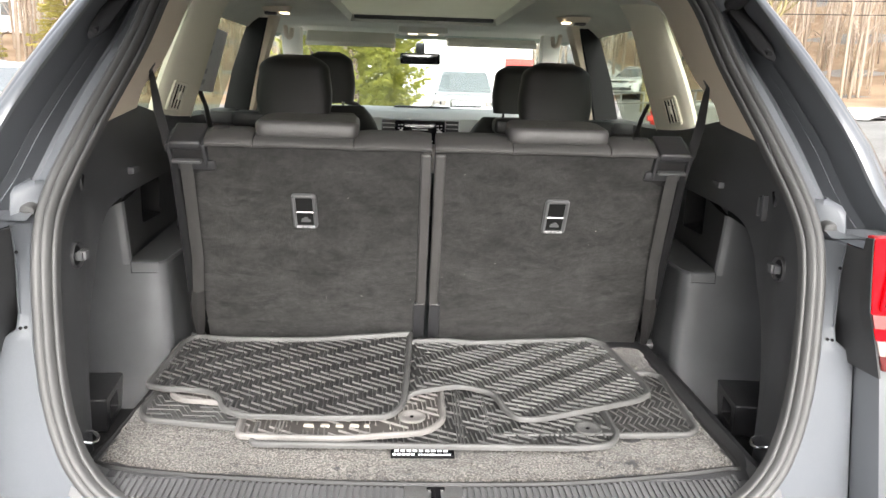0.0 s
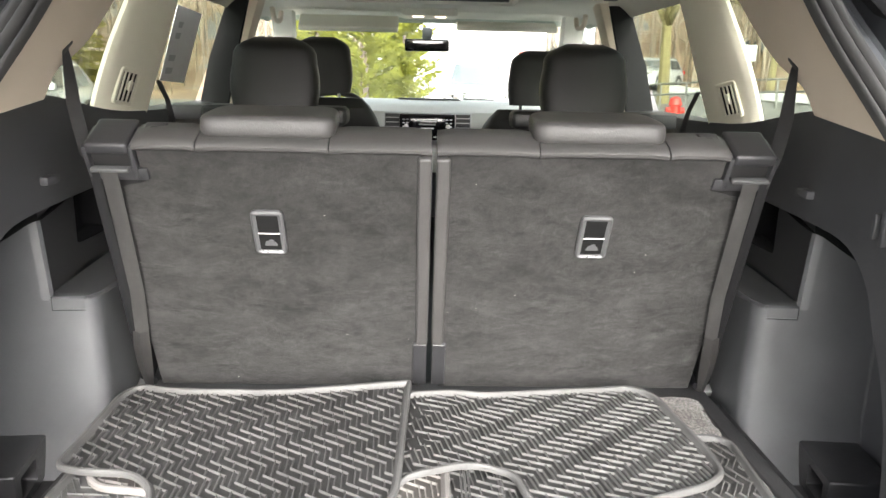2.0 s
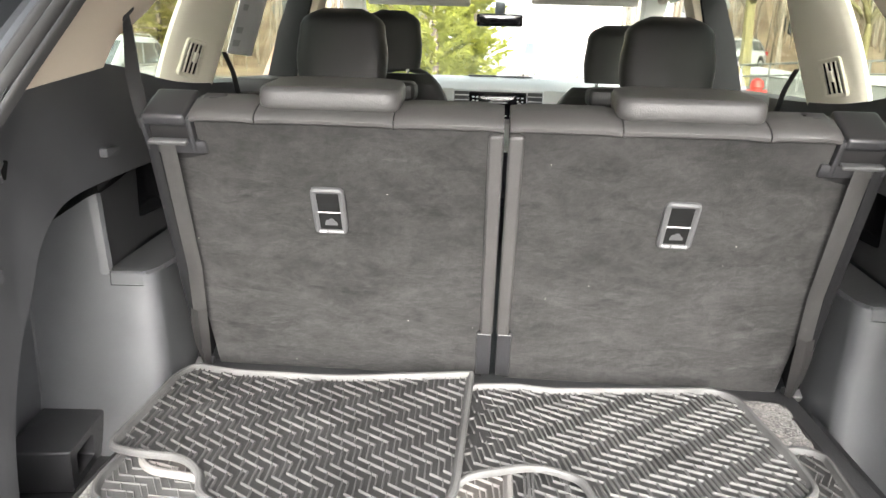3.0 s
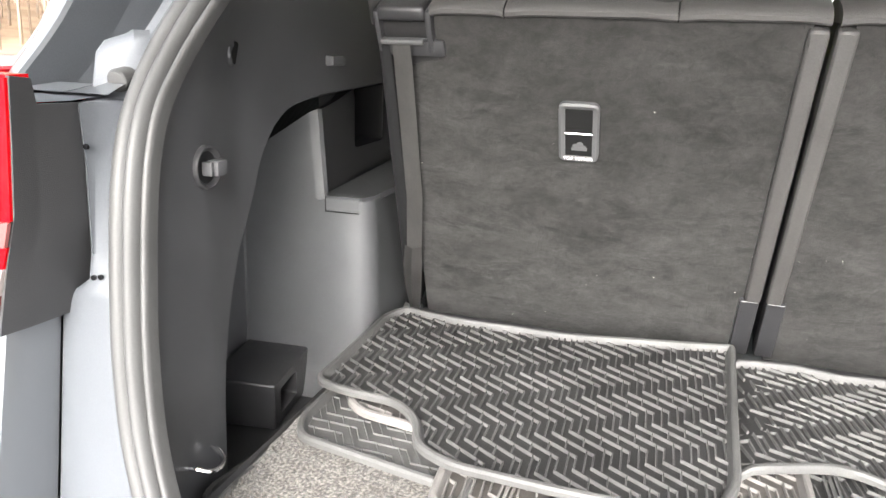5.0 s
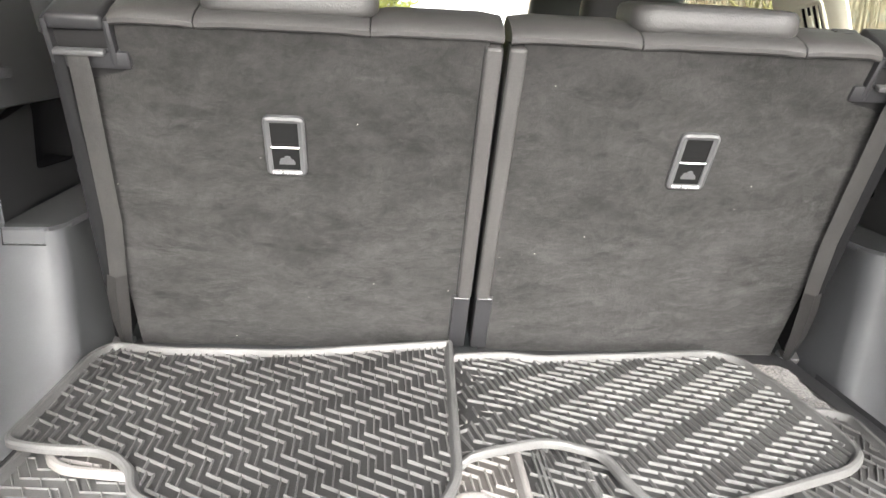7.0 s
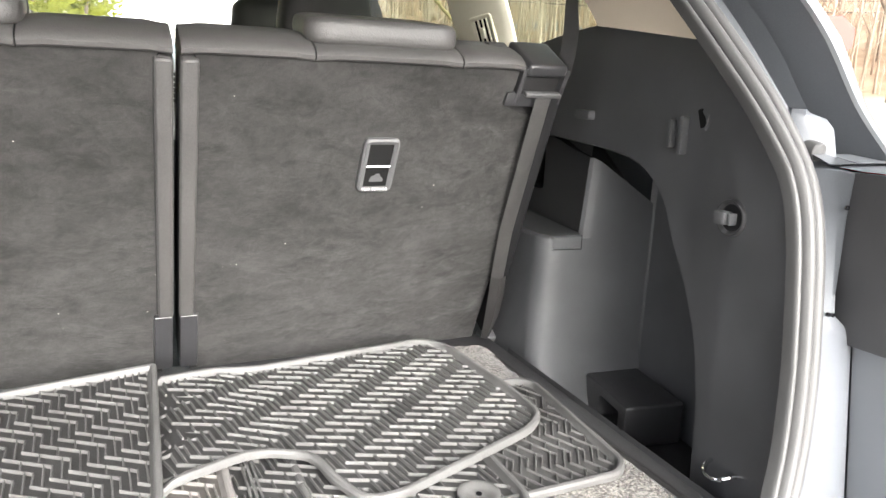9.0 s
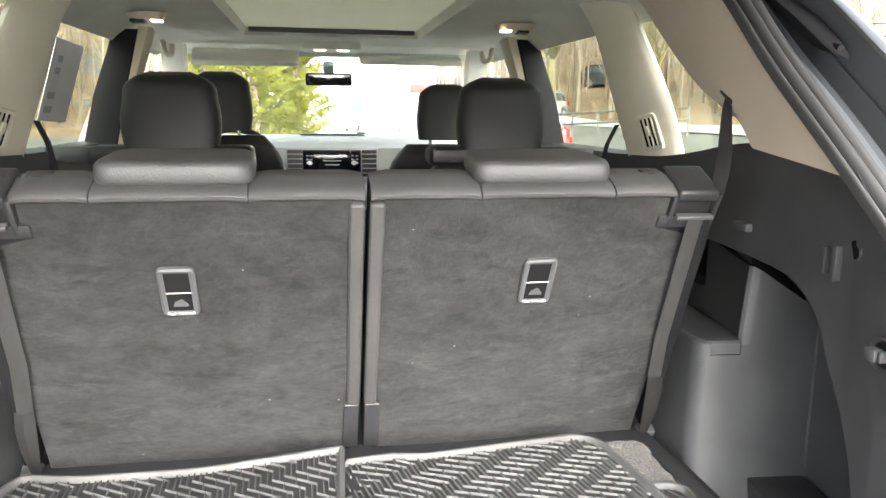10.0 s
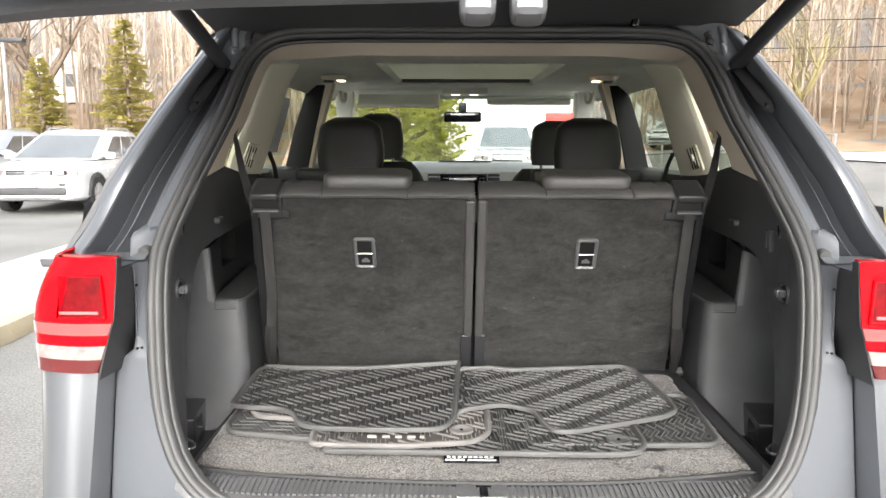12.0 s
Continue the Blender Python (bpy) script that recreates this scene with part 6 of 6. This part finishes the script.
def parked_car(name, pos, yaw, paint, label, kind="suv"):
    """A car in lofted sections: body, painted roof and pillars, panes, lamps, cladding, wheels. Its nose points to -y."""
    car = thing(name, (0, 0, 0), label, "car", "parked cars")
    big = kind == "pickup"
    L, W, H = (5.3, 1.94, 1.98) if big else (4.55, 1.86, 1.68)
    hood, belt, R = (1.14, 1.22, 0.40) if big else (1.0, 1.06, 0.36)
    f = -L / 2
    sect = [(f, 0.80, 0.42, hood - 0.36), (f + 0.03, 0.88, 0.32, hood - 0.20), (f + 0.12, 0.94, 0.28, hood - 0.09), (f + 0.35, 0.99, 0.27, hood - 0.02), (f + 0.8, 1.0, 0.27, hood + 0.02), (f + 1.2, 1.0, 0.27, hood + 0.06),
            (-0.3, 1.0, 0.27, belt), (L / 2 - 0.6, 1.0, 0.27, belt + 0.02), (L / 2 - 0.12, 0.96, 0.30, belt), (L / 2 - 0.02, 0.9, 0.4, belt - 0.1), (L / 2, 0.85, 0.5, belt - 0.2)]
    half = [(0.90, 0.0), (0.985, 0.08), (1.0, 0.35), (0.985, 0.62), (1.0, 0.72), (0.985, 0.86), (0.93, 0.965), (0.78, 1.0), (0.62, 1.0), (0.56, 1.015), (0.25, 1.03), (0.0, 1.035)]
    prof = [(-a, b) for a, b in half] + half[-2::-1]
    bm = bmesh.new()
    ring_loft(bm, [[Vector((a * W / 2 * w, y, lo + (hi - lo) * b)) for a, b in prof] for y, w, lo, hi in sect], True, True)
    part("body", bm, paint, car)
    a0, a1, b1, b0 = (f + 1.3, f + 2.05, 0.55, 0.95) if big else (f + 0.98, f + 2.05, L / 2 - 0.75, L / 2 - 0.18)
    levels = [(0.935, a0, b0, belt - 0.01), (0.90, lerp(0.3, [0, 1], [a0, a1]), lerp(0.3, [0, 1], [b0, b1]), belt + 0.3 * (H - belt - 0.1)), (0.83, lerp(0.72, [0, 1], [a0, a1]), lerp(0.72, [0, 1], [b0, b1]), belt + 0.72 * (H - belt - 0.1)),
              (0.765, a1, b1, H - 0.10), (0.70, a1 + 0.14, b1 - 0.05, H - 0.035), (0.45, a1 + 0.3, b1 - 0.15, H)]
    bm = bmesh.new()
    ring_loft(bm, [[Vector((sx * W / 2 * w, y, z)) for sx, y in ((-0.94, ya), (0.94, ya), (1, ya + 0.12), (1, yb - 0.1), (0.94, yb), (-0.94, yb), (-1, yb - 0.1), (-1, ya + 0.12))] for w, ya, yb, z in levels], True, True)
    part("roof", bm, paint, car)

    def cab(sx, fy, t, out):
        w, ya, yb, z = (lerp(t, [0, 0.3, 0.72, 1], [lv[k] for lv in levels[:4]]) for k in range(4))
        return Vector((sx * (W / 2 * w + out), ya + fy * (yb - ya), z))

    def pane(name, corners):
        bm = bmesh.new()
        ring_loft(bm, [[corners[0].lerp(corners[1], k / 4).lerp(corners[3].lerp(corners[2], k / 4), t / 4) for k in range(5)] for t in range(5)])
        bmesh.ops.solidify(bm, geom=bm.faces[:], thickness=0.01)
        part(name, bm, SKYGLASS if name == "windscreen" else DARKCAR, car)
    for nm, fy, dy in (("windscreen", 0.0, -0.012), ("rear_screen", 1.0, 0.012)):
        pane(nm, [cab(sx * 0.9, fy, t, 0) + Vector((0, dy, 0)) for sx, t in ((-1, 0.06), (1, 0.06), (0.96, 0.95), (-0.96, 0.95))])
    cuts = ((0.14, 0.46), (0.49, 0.86)) if big else ((0.12, 0.42), (0.445, 0.72), (0.745, 0.90))
    for s in (-1, 1):
        for u, v in cuts:
            pane("side_window", [cab(s, u + (0.02 if u < 0.2 else 0), 0.08, 0.012), cab(s, v, 0.08, 0.012), cab(s, v, 0.9, 0.012), cab(s, u + (0.08 if u < 0.2 else 0), 0.9, 0.012)])
        part("side_mirror", one_box((s * (W / 2 + 0.10), a0 + 0.42, belt + 0.07), (0.22, 0.13, 0.15), None, 0.05, 3), paint, car)
        part("mirror_foot", one_box((s * (W / 2 - 0.02), a0 + 0.42, belt + 0.02), (0.14, 0.08, 0.05), None, 0.015), PLASTIC_B, car)
        lamp = part("headlamp", one_box((s * W * 0.37, f + 0.10, hood - 0.17), (0.38, 0.16, 0.13), Matrix.Rotation(s * radians(20), 3, "Z") @ Matrix.Rotation(s * radians(-5), 3, "Y"), 0.035, 3), CLEAR, car)
        part("lamp_unit", one_tube([(s * W * 0.36, f + 0.04, hood - 0.17), (s * W * 0.36, f + 0.005, hood - 0.17)], 0.045, 14), SCREEN, lamp)
        part("fog_recess", one_box((s * W * 0.36, f + 0.06, 0.60), (0.26, 0.12, 0.07), Matrix.Rotation(s * radians(18), 3, "Z"), 0.02), PLASTIC_B, car)
        part("sill_cladding", one_box((s * (W / 2 - 0.02), 0.05, 0.33), (0.07, L - 2.6, 0.16), None, 0.025), PLASTIC_B, car)
        part("roof_bar", one_tube([(s * W * 0.33, a1 + 0.15, H - 0.04), (s * W * 0.33, a1 + 0.3, H + 0.02), (s * W * 0.33, b1 - 0.3, H + 0.02), (s * W * 0.33, b1 - 0.1, H - 0.04)], 0.02, 6), SILVER, car)
        for k, y in enumerate((-0.55, 0.45)):
            part("door_handle", one_box((s * (W / 2 + 0.012), y + 0.2, belt - 0.12), (0.03, 0.2, 0.03), None, 0.01), paint, car)
        part("tail_lamp", one_box((s * W * 0.42, L / 2 - 0.04, belt - 0.12), (0.24, 0.14, 0.2), None, 0.03), RED, car)
        for y in (f + 0.90, L / 2 - 0.95):
            bm = bmesh.new()
            pr = [(0.60, 0.0), (0.66, 0.02), (0.90, 0.03), (0.98, 0.015), (1.0, -0.03), (1.0, -0.17), (0.95, -0.2), (0.6, -0.2)]
            ring_loft(bm, [[Vector((s * (W / 2 + b), y + R * a * math.cos(2 * math.pi * k / 28), R + R * a * math.sin(2 * math.pi * k / 28))) for a, b in pr] for k in range(29)], True)
            bmesh.ops.remove_doubles(bm, verts=bm.verts, dist=1e-4)
            wh = part("wheel", bm, TYRE, car)
            part("hub_plate", one_tube([(s * (W / 2 - 0.1), y, R), (s * (W / 2 - 0.04), y, R)], R * 0.62, 20), PLASTIC_B, wh)
            for k in range(5):
                a = 2 * math.pi * k / 5 + 0.3
                part("spoke", one_box((s * (W / 2 - 0.01), y + R * 0.31 * math.cos(a), R + R * 0.31 * math.sin(a)), (0.03, R * 0.58, 0.07), Matrix.Rotation(a, 3, "X"), 0.01), ALLOY, wh)
            part("rim_ring", one_tube([Vector((s * (W / 2 - 0.0), y + R * 0.61 * math.cos(a), R + R * 0.61 * math.sin(a))) for a in (2 * math.pi * k / 24 for k in range(25))], 0.018, 6), ALLOY, wh)
            arch = [Vector((s * (W / 2 - 0.005), y + (R + 0.05) * math.cos(a), R + (R + 0.05) * math.sin(a))) for a in (math.pi * k / 12 for k in range(13))]
            part("wheel_arch", one_tube(arch, 0.042, 6), PLASTIC_B, car)
    gr = part("grille", one_box((0, f + 0.04, hood - 0.17), (W * 0.46, 0.10, 0.22 if big else 0.11), None, 0.02), GLOSS_B, car)
    for k in range(3):
        part("grille_bar", one_box((0, f - 0.015, hood - 0.215 + 0.045 * k), (W * 0.45, 0.02, 0.014), None, 0.005), CHROME, gr)
    part("badge", one_tube([(0, f - 0.02, hood - 0.17), (0, f - 0.04, hood - 0.17)], 0.065, 18), CHROME, gr, "plain round maker's badge")
    part("lower_intake", one_box((0, f + 0.03, 0.47), (W * 0.74, 0.14, 0.14), None, 0.04, 3), PLASTIC_B, car)
    part("skid_plate", one_box((0, f + 0.02, 0.37), (W * 0.6, 0.14, 0.05), None, 0.02), SILVER, car)
    part("plate", one_box((0, f - 0.03, 0.63), (0.32, 0.03, 0.15), None, 0.006), GREYPRINT, car, "blank grey number plate")
    part("underside", one_box((0, 0, 0.3), (W * 0.9, L * 0.8, 0.12), None, 0.02), PLASTIC_B, car)
    car.matrix_basis = Matrix.Translation((*pos, ground_z(*pos) + 0.002)) @ Matrix.Rotation(radians(yaw), 4, "Z")
    return car


SILVERCAR = material("silver_car_paint", (0.42, 0.44, 0.46), 0.3, 0.5, 0.04, 3, coat=0.8)
DARKCAR = material("car_glass_dark", (0.3, 0.32, 0.33), 0.06, 0.6, 0.1, 2, coat=1.0)
# Windscreens get a pale base for the bright sky they reflect
SKYGLASS = material("sky_bright_windscreen", (0.62, 0.65, 0.66), 0.06, 0.8, 0.06, 2, coat=1.0)
parked_car("parked_suv", (-8.4, 16.2), 4, WHITE, "white compact SUV parked nose-out on the lot")
parked_car("parked_suv", (-11.9, 18.3), 4, SILVERCAR, "silver compact SUV parked beside a white one")
parked_car("parked_suv", (-15.4, 20.4), 4, WHITE, "white SUV at the end of the parked row")
parked_car("pickup_truck", (1.58, 23.5), -2, WHITE, "white pickup truck facing the SUV's nose", "pickup")
parked_car("distant_suv", (12.4, 41.0), -40, WHITE, "white SUV parked far down the road")
parked_car("distant_car", (21.0, 52.0), 60, NAVY, "small dark car far down the road")


def clump(bm, rnd, p, d, l, w, droop):
    """A needle or scale spray: two crossed slivers."""
    side = d.cross(Vector((0, 0, 1)))
    side = side.normalized() if side.length > 1e-3 else Vector((1, 0, 0))
    tip = p + d * l + Vector((0, 0, -droop * l))
    for v in (side, (side + Vector((0, 0, 1))).normalized()):
        bm.faces.new([bm.verts.new(q) for q in (p - v * w * 0.3, p + d * l * 0.5 - v * w, tip, p + d * l * 0.5 + v * w)])


def spruce(pos, h, r, seed, mat, label, tight=False):
    rnd = random.Random(seed)
    x0, y0 = pos
    z0 = ground_z(x0, y0)
    tree = thing("spruce_tree" if not tight else "cedar_tree", (x0, y0, z0), label, "tree", "evergreens")
    part("trunk", one_tube([(x0, y0, z0 - 0.1), (x0 + 0.03, y0, z0 + h * 0.5), (x0, y0, z0 + h * 0.98)], [0.13 * h / 6, 0.08 * h / 6, 0.01], 8), BARK, tree)
    bm = bmesh.new()
    n = int(64 * h / 6) if not tight else int(70 * h / 6)
    for i in range(n):
        t = i / n
        z = z0 + h * (0.06 + 0.92 * t)
        rad = r * ((1 - t) ** 0.8 * (0.75 + 0.25 * rnd.random()) if not tight else (1 - t ** 2.2) * (0.8 + 0.2 * rnd.random())) + 0.06
        for b in range(5 if not tight else 9):
            a = rnd.uniform(0, 6.283)
            d = Vector((math.cos(a), math.sin(a), 0.12 if not tight else 0.5)).normalized()
            L = rad * rnd.uniform(0.65, 1.1)
            m = max(3, int(L / 0.11))
            for k in range(1, m + 1):
                p = Vector((x0, y0, z)) + d * L * k / m
                p.z += -0.12 * (L * k / m) ** 1.3 * (0 if tight else 1)
                for q in range(6 if tight else 4):
                    a2 = a + rnd.uniform(-1.1, 1.1)
                    dd = Vector((math.cos(a2), math.sin(a2), rnd.uniform(-0.25, 0.35) if not tight else rnd.uniform(0.1, 1.1))).normalized()
                    k2 = 0.6 if tight else 0.85
                    clump(bm, rnd, p, dd, k2 * rnd.uniform(0.14, 0.3), k2 * rnd.uniform(0.025, 0.05), rnd.uniform(0, 0.3))
    part("crown", bm, mat, tree, sharp=180)
    return tree


spruce((-16.85, 30.0), 4.8, 1.75, 1, SPRUCE, "yellow-green spruce at the edge of the lot")
spruce((-13.3, 30.0), 6.3, 1.75, 2, SPRUCE, "tall yellow-green spruce at the edge of the lot")
spruce((-24.0, 33.0), 8.0, 2.6, 3, SPRUCE, "yellow-green spruce at the edge of the lot")
for k, (x, y, h) in enumerate(((-2.2, 16.1, 4.8), (-1.25, 16.0, 5.1), (-0.5, 16.9, 4.6))):
    spruce((x, y), h, 0.8, 10 + k, CEDAR, "bright yellow-green cedar in a clipped row", True)


def limb(bm, rnd, p, d, l, r, depth):
    n = 4
    pts, rs = [p], [r]
    for k in range(n):
        d = (d + Vector((rnd.uniform(-0.25, 0.25), rnd.uniform(-0.25, 0.25), rnd.uniform(-0.05, 0.2)))).normalized()
        pts.append(pts[-1] + d * l / n)
        rs.append(r * (1 - 0.6 * (k + 1) / n))
    tube(bm, pts, rs, 5 if depth > 1 else 3)
    if depth:
        for k in range(3 if depth > 1 else 4):
            i = rnd.randint(1, n)
            a = rnd.uniform(0, 6.283)
            dd = (d + 0.9 * Vector((math.cos(a), math.sin(a), rnd.uniform(0.0, 0.6)))).normalized()
            limb(bm, rnd, pts[i], dd, l * rnd.uniform(0.5, 0.75), rs[i] * 0.65, depth - 1)


def bare_tree(pos, h, seed, mat, label, depth=4):
    rnd = random.Random(seed)
    z0 = ground_z(*pos)
    tree = thing("bare_tree", (*pos, z0), label, "tree", "bare trees")
    bm = bmesh.new()
    base = Vector((*pos, z0 - 0.1))
    fork = base + Vector((rnd.uniform(-0.3, 0.3), 0, h * 0.3))
    tube(bm, [base, base.lerp(fork, 0.5), fork], [h * 0.024, h * 0.019, h * 0.016], 8)
    part("trunk", bm, mat, tree)
    bm = bmesh.new()
    for k in range(5):
        a = 2 * math.pi * k / 5 + rnd.uniform(-0.4, 0.4)
        limb(bm, rnd, fork - Vector((0, 0, 0.3 * k / 5)), Vector((0.6 * math.cos(a), 0.6 * math.sin(a), 1.0)).normalized(), h * rnd.uniform(0.3, 0.45), h * 0.014, depth)
    part("crown", bm, mat, tree, sharp=180)


bare_tree((17.5, 38.0), 9.0, 5, BARK_Y, "spreading bare tree with mossy bark by the road")
bare_tree((24.0, 34.0), 10.0, 6, BARK, "bare grey tree beside the road")
bare_tree((9.5, 30.0), 11.0, 7, BARK_Y, "bare roadside tree with a thick trunk")
bare_tree((-20.0, 36.0), 12.0, 8, BARK, "crooked bare tree at the wood's edge")
bare_tree((30.0, 22.0), 10.0, 9, BARK, "bare grey tree beside the road")


def far_woods():
    """Bare trunks and twigs over the slope, too many to count."""
    rnd = random.Random(21)
    bm = bmesh.new()
    for k in range(3200):
        a = math.radians(rnd.uniform(-95, 110))
        r = rnd.uniform(42, 110)
        x, y = r * math.sin(a), r * math.cos(a)
        z = ground_z(x, y)
        h = rnd.uniform(8, 19)
        lx, ly = rnd.uniform(-1, 1), rnd.uniform(-1, 1)
        w = rnd.uniform(0.04, 0.11)
        tube(bm, [(x, y, z - 0.3), (x + 0.4 * lx, y + 0.4 * ly, z + h * 0.5), (x + lx, y + ly, z + h)], [w, w * 0.6, 0.02], 4)
        for b in range(36):
            t = rnd.uniform(0.12, 0.97)
            p = Vector((x + lx * t, y + ly * t, z + h * t))
            aa = rnd.uniform(0, 6.283)
            v = Vector((math.cos(aa), math.sin(aa), rnd.uniform(0.3, 1.3)))
            q = p + v * rnd.uniform(0.6, 2.2)
            e = Vector((math.cos(aa + 1.57), math.sin(aa + 1.57), 0.2)) * rnd.uniform(0.02, 0.045)
            bm.faces.new([bm.verts.new(i) for i in (p - e, p + e, q)])
            o = p.lerp(q, rnd.uniform(0.3, 0.8))
            bm.faces.new([bm.verts.new(i) for i in (o - e * 0.6, o + e * 0.6, o + Vector((rnd.uniform(-1, 1), rnd.uniform(-1, 1), rnd.uniform(0, 1.2))))])
    w = part("bare_woods", bm, WOODS, None, sharp=180)
    tagged(w, "bare brown winter woods on the slope", "trees", kind="stuff")


WOODS = material("grey_brown_bark", (0.4, 0.32, 0.25), 0.95, 0, 0.3, 0.2, color2=(0.56, 0.48, 0.4))
far_woods()


def pole(name, pos, h, r, label, head=True):
    z = ground_z(*pos)
    p = thing(name, (*pos, z), label, "lamp post")
    part("post", one_tube([(*pos, z - 0.1), (*pos, z + h)], [r, r * 0.8], 10), BARK if not head else STEEL, p)
    part("foot", one_tube([(*pos, z - 0.1), (*pos, z + 0.5)], r * 2.2, 14), KERB, p)
    if head:
        part("lamp_head", one_box((pos[0] + 0.3, pos[1], z + h), (0.7, 0.25, 0.12), None, 0.03), PLASTIC_B, p)


pole("street_lamp", (-13.4, 22.0), 4.33, 0.07, "slim grey street lamp on the lot")


def roadside():
    # building behind the pickup
    b = thing("shop_building", (6, 45, ground_z(6, 45)), "low white building with a red sign band", "building")
    z = ground_z(5, 45) - 0.3
    part("wall", one_box((2.0, 45, z + 2.6), (9, 8, 5.2), None, 0.05), WALL, b)
    part("roof", one_box((2.0, 45, z + 5.35), (9.6, 8.6, 0.3), None, 0.05), GREYPRINT, b)
    w = part("window", one_box((2.75, 40.96, 3.1), (0.9, 0.12, 0.6), None, 0.02), WALL, b)
    part("pane", one_box((2.75, 40.90, 3.1), (0.7, 0.04, 0.4)), DARKCAR, w)
    part("sign_band", one_box((5.8, 40.9, 2.68), (1.5, 0.2, 0.42), None, 0.03), BRICKRED, b, "plain red sign panel")
    h = thing("hydrant", (6.6, 20.0, ground_z(6.6, 20)), "red fire hydrant on the verge", "hydrant")
    z = ground_z(6.6, 20)
    bm = one_tube([(6.6, 20, z), (6.6, 20, z + 0.08), (6.6, 20, z + 0.09), (6.6, 20, z + 0.62), (6.6, 20, z + 0.64), (6.6, 20, z + 0.8), (6.6, 20, z + 0.86)], [0.2, 0.2, 0.14, 0.14, 0.18, 0.14, 0.05], 14)
    part("barrel", bm, HYDRANT, h)
    for sx in (-1, 1):
        part("outlet", one_tube([(6.6, 20, z + 0.5), (6.6 + sx * 0.24, 20, z + 0.5)], 0.08, 10), HYDRANT, h)
    f = thing("road_rail", (10.5, 26, ground_z(10.5, 26)), "grey steel rail along the road", "fence")
    for k in range(9):
        x, y = 7.0 + 0.55 * k, 31.0 - 1.1 * k
        part("post", one_tube([(x, y, ground_z(x, y) - 0.1), (x, y, ground_z(x, y) + 0.9)], 0.04, 6), STEEL, f)
    for hz in (0.5, 0.88):
        part("rail", one_tube([(7.0 + 0.55 * k, 31.0 - 1.1 * k, ground_z(7.0 + 0.55 * k, 31.0 - 1.1 * k) + hz) for k in range(9)], 0.035, 6), STEEL, f)
    s = thing("road_sign", (15.4, 36, ground_z(15.4, 36)), "small white road sign on a post", "sign")
    z = ground_z(15.4, 36)
    part("post", one_tube([(15.4, 36, z - 0.1), (15.4, 36, z + 2.3)], 0.03, 8), STEEL, s)
    part("plate", one_box((15.4, 35.95, z + 2.0), (0.6, 0.02, 0.75), None, 0.005), WHITE, s)
    s = thing("stop_sign", (11.05, 10.0, ground_z(10.9, 10.0)), "red road sign on a slim post", "sign")
    z = ground_z(10.9, 10.0)
    part("post", one_tube([(11.05, 10.0, z - 0.1), (11.05, 10.0, z + 1.75)], 0.03, 8), STEEL, s)
    bm = bmesh.new()
    prism(bm, [Vector((11.05 + 0.38 * math.cos(a) * 0.8, 9.93 - 0.38 * math.cos(a) * 0.6, z + 1.5 + 0.38 * math.sin(a))) for a in (math.pi / 8 + math.pi * k / 4 for k in range(8))], (0.01, 0.02, 0))
    part("plate", bm, BRICKRED, s)
    b = thing("far_house", (-31, 60, ground_z(-31, 60)), "small pale house among bare trees", "building")
    z = ground_z(-31, 60)
    part("wall", one_box((-31, 60, z + 1.2), (4.6, 4, 2.8), None, 0.05), WALL, b)
    bm = bmesh.new()
    prism(bm, [Vector((-33.7, 57.6, z + 2.55)), Vector((-28.3, 57.6, z + 2.55)), Vector((-31, 57.6, z + 4.0))], (0, 4.8, 0))
    part("roof", bm, WALL, b)
    for k in range(2):
        part("window", one_box((-32.2 + 2.2 * k, 57.98, z + 1.5), (0.8, 0.1, 1.0)), DARKCAR, b)
    # overhead lines along the road
    for k, (zl, sag) in enumerate(((7.6, 0.5), (6.2, 0.45), (5.5, 0.4))):
        pts = [Vector((9 + 36 * t, 40 - 6 * t, zl + 0.9 * t - sag * math.sin(math.pi * t))) for t in (i / 16 for i in range(17))]
        w = part("overhead_line", one_tube(pts, 0.025, 5), TYRE, None)
        tagged(w, "black overhead cable along the road", "cable", "overhead lines")
    for x, y in ((9, 40), (45, 34)):
        w = thing("utility_pole", (x, y, ground_z(x, y)), "weathered wooden utility pole by the road", "utility pole")
        part("post", one_tube([(x, y, ground_z(x, y) - 0.2), (x, y, 8.6)], [0.15, 0.11], 10), BARK, w)
        part("crossarm", one_box((x, y, 8.0), (0.1, 1.8, 0.12), None, 0.01), BARK, w)


roadside()
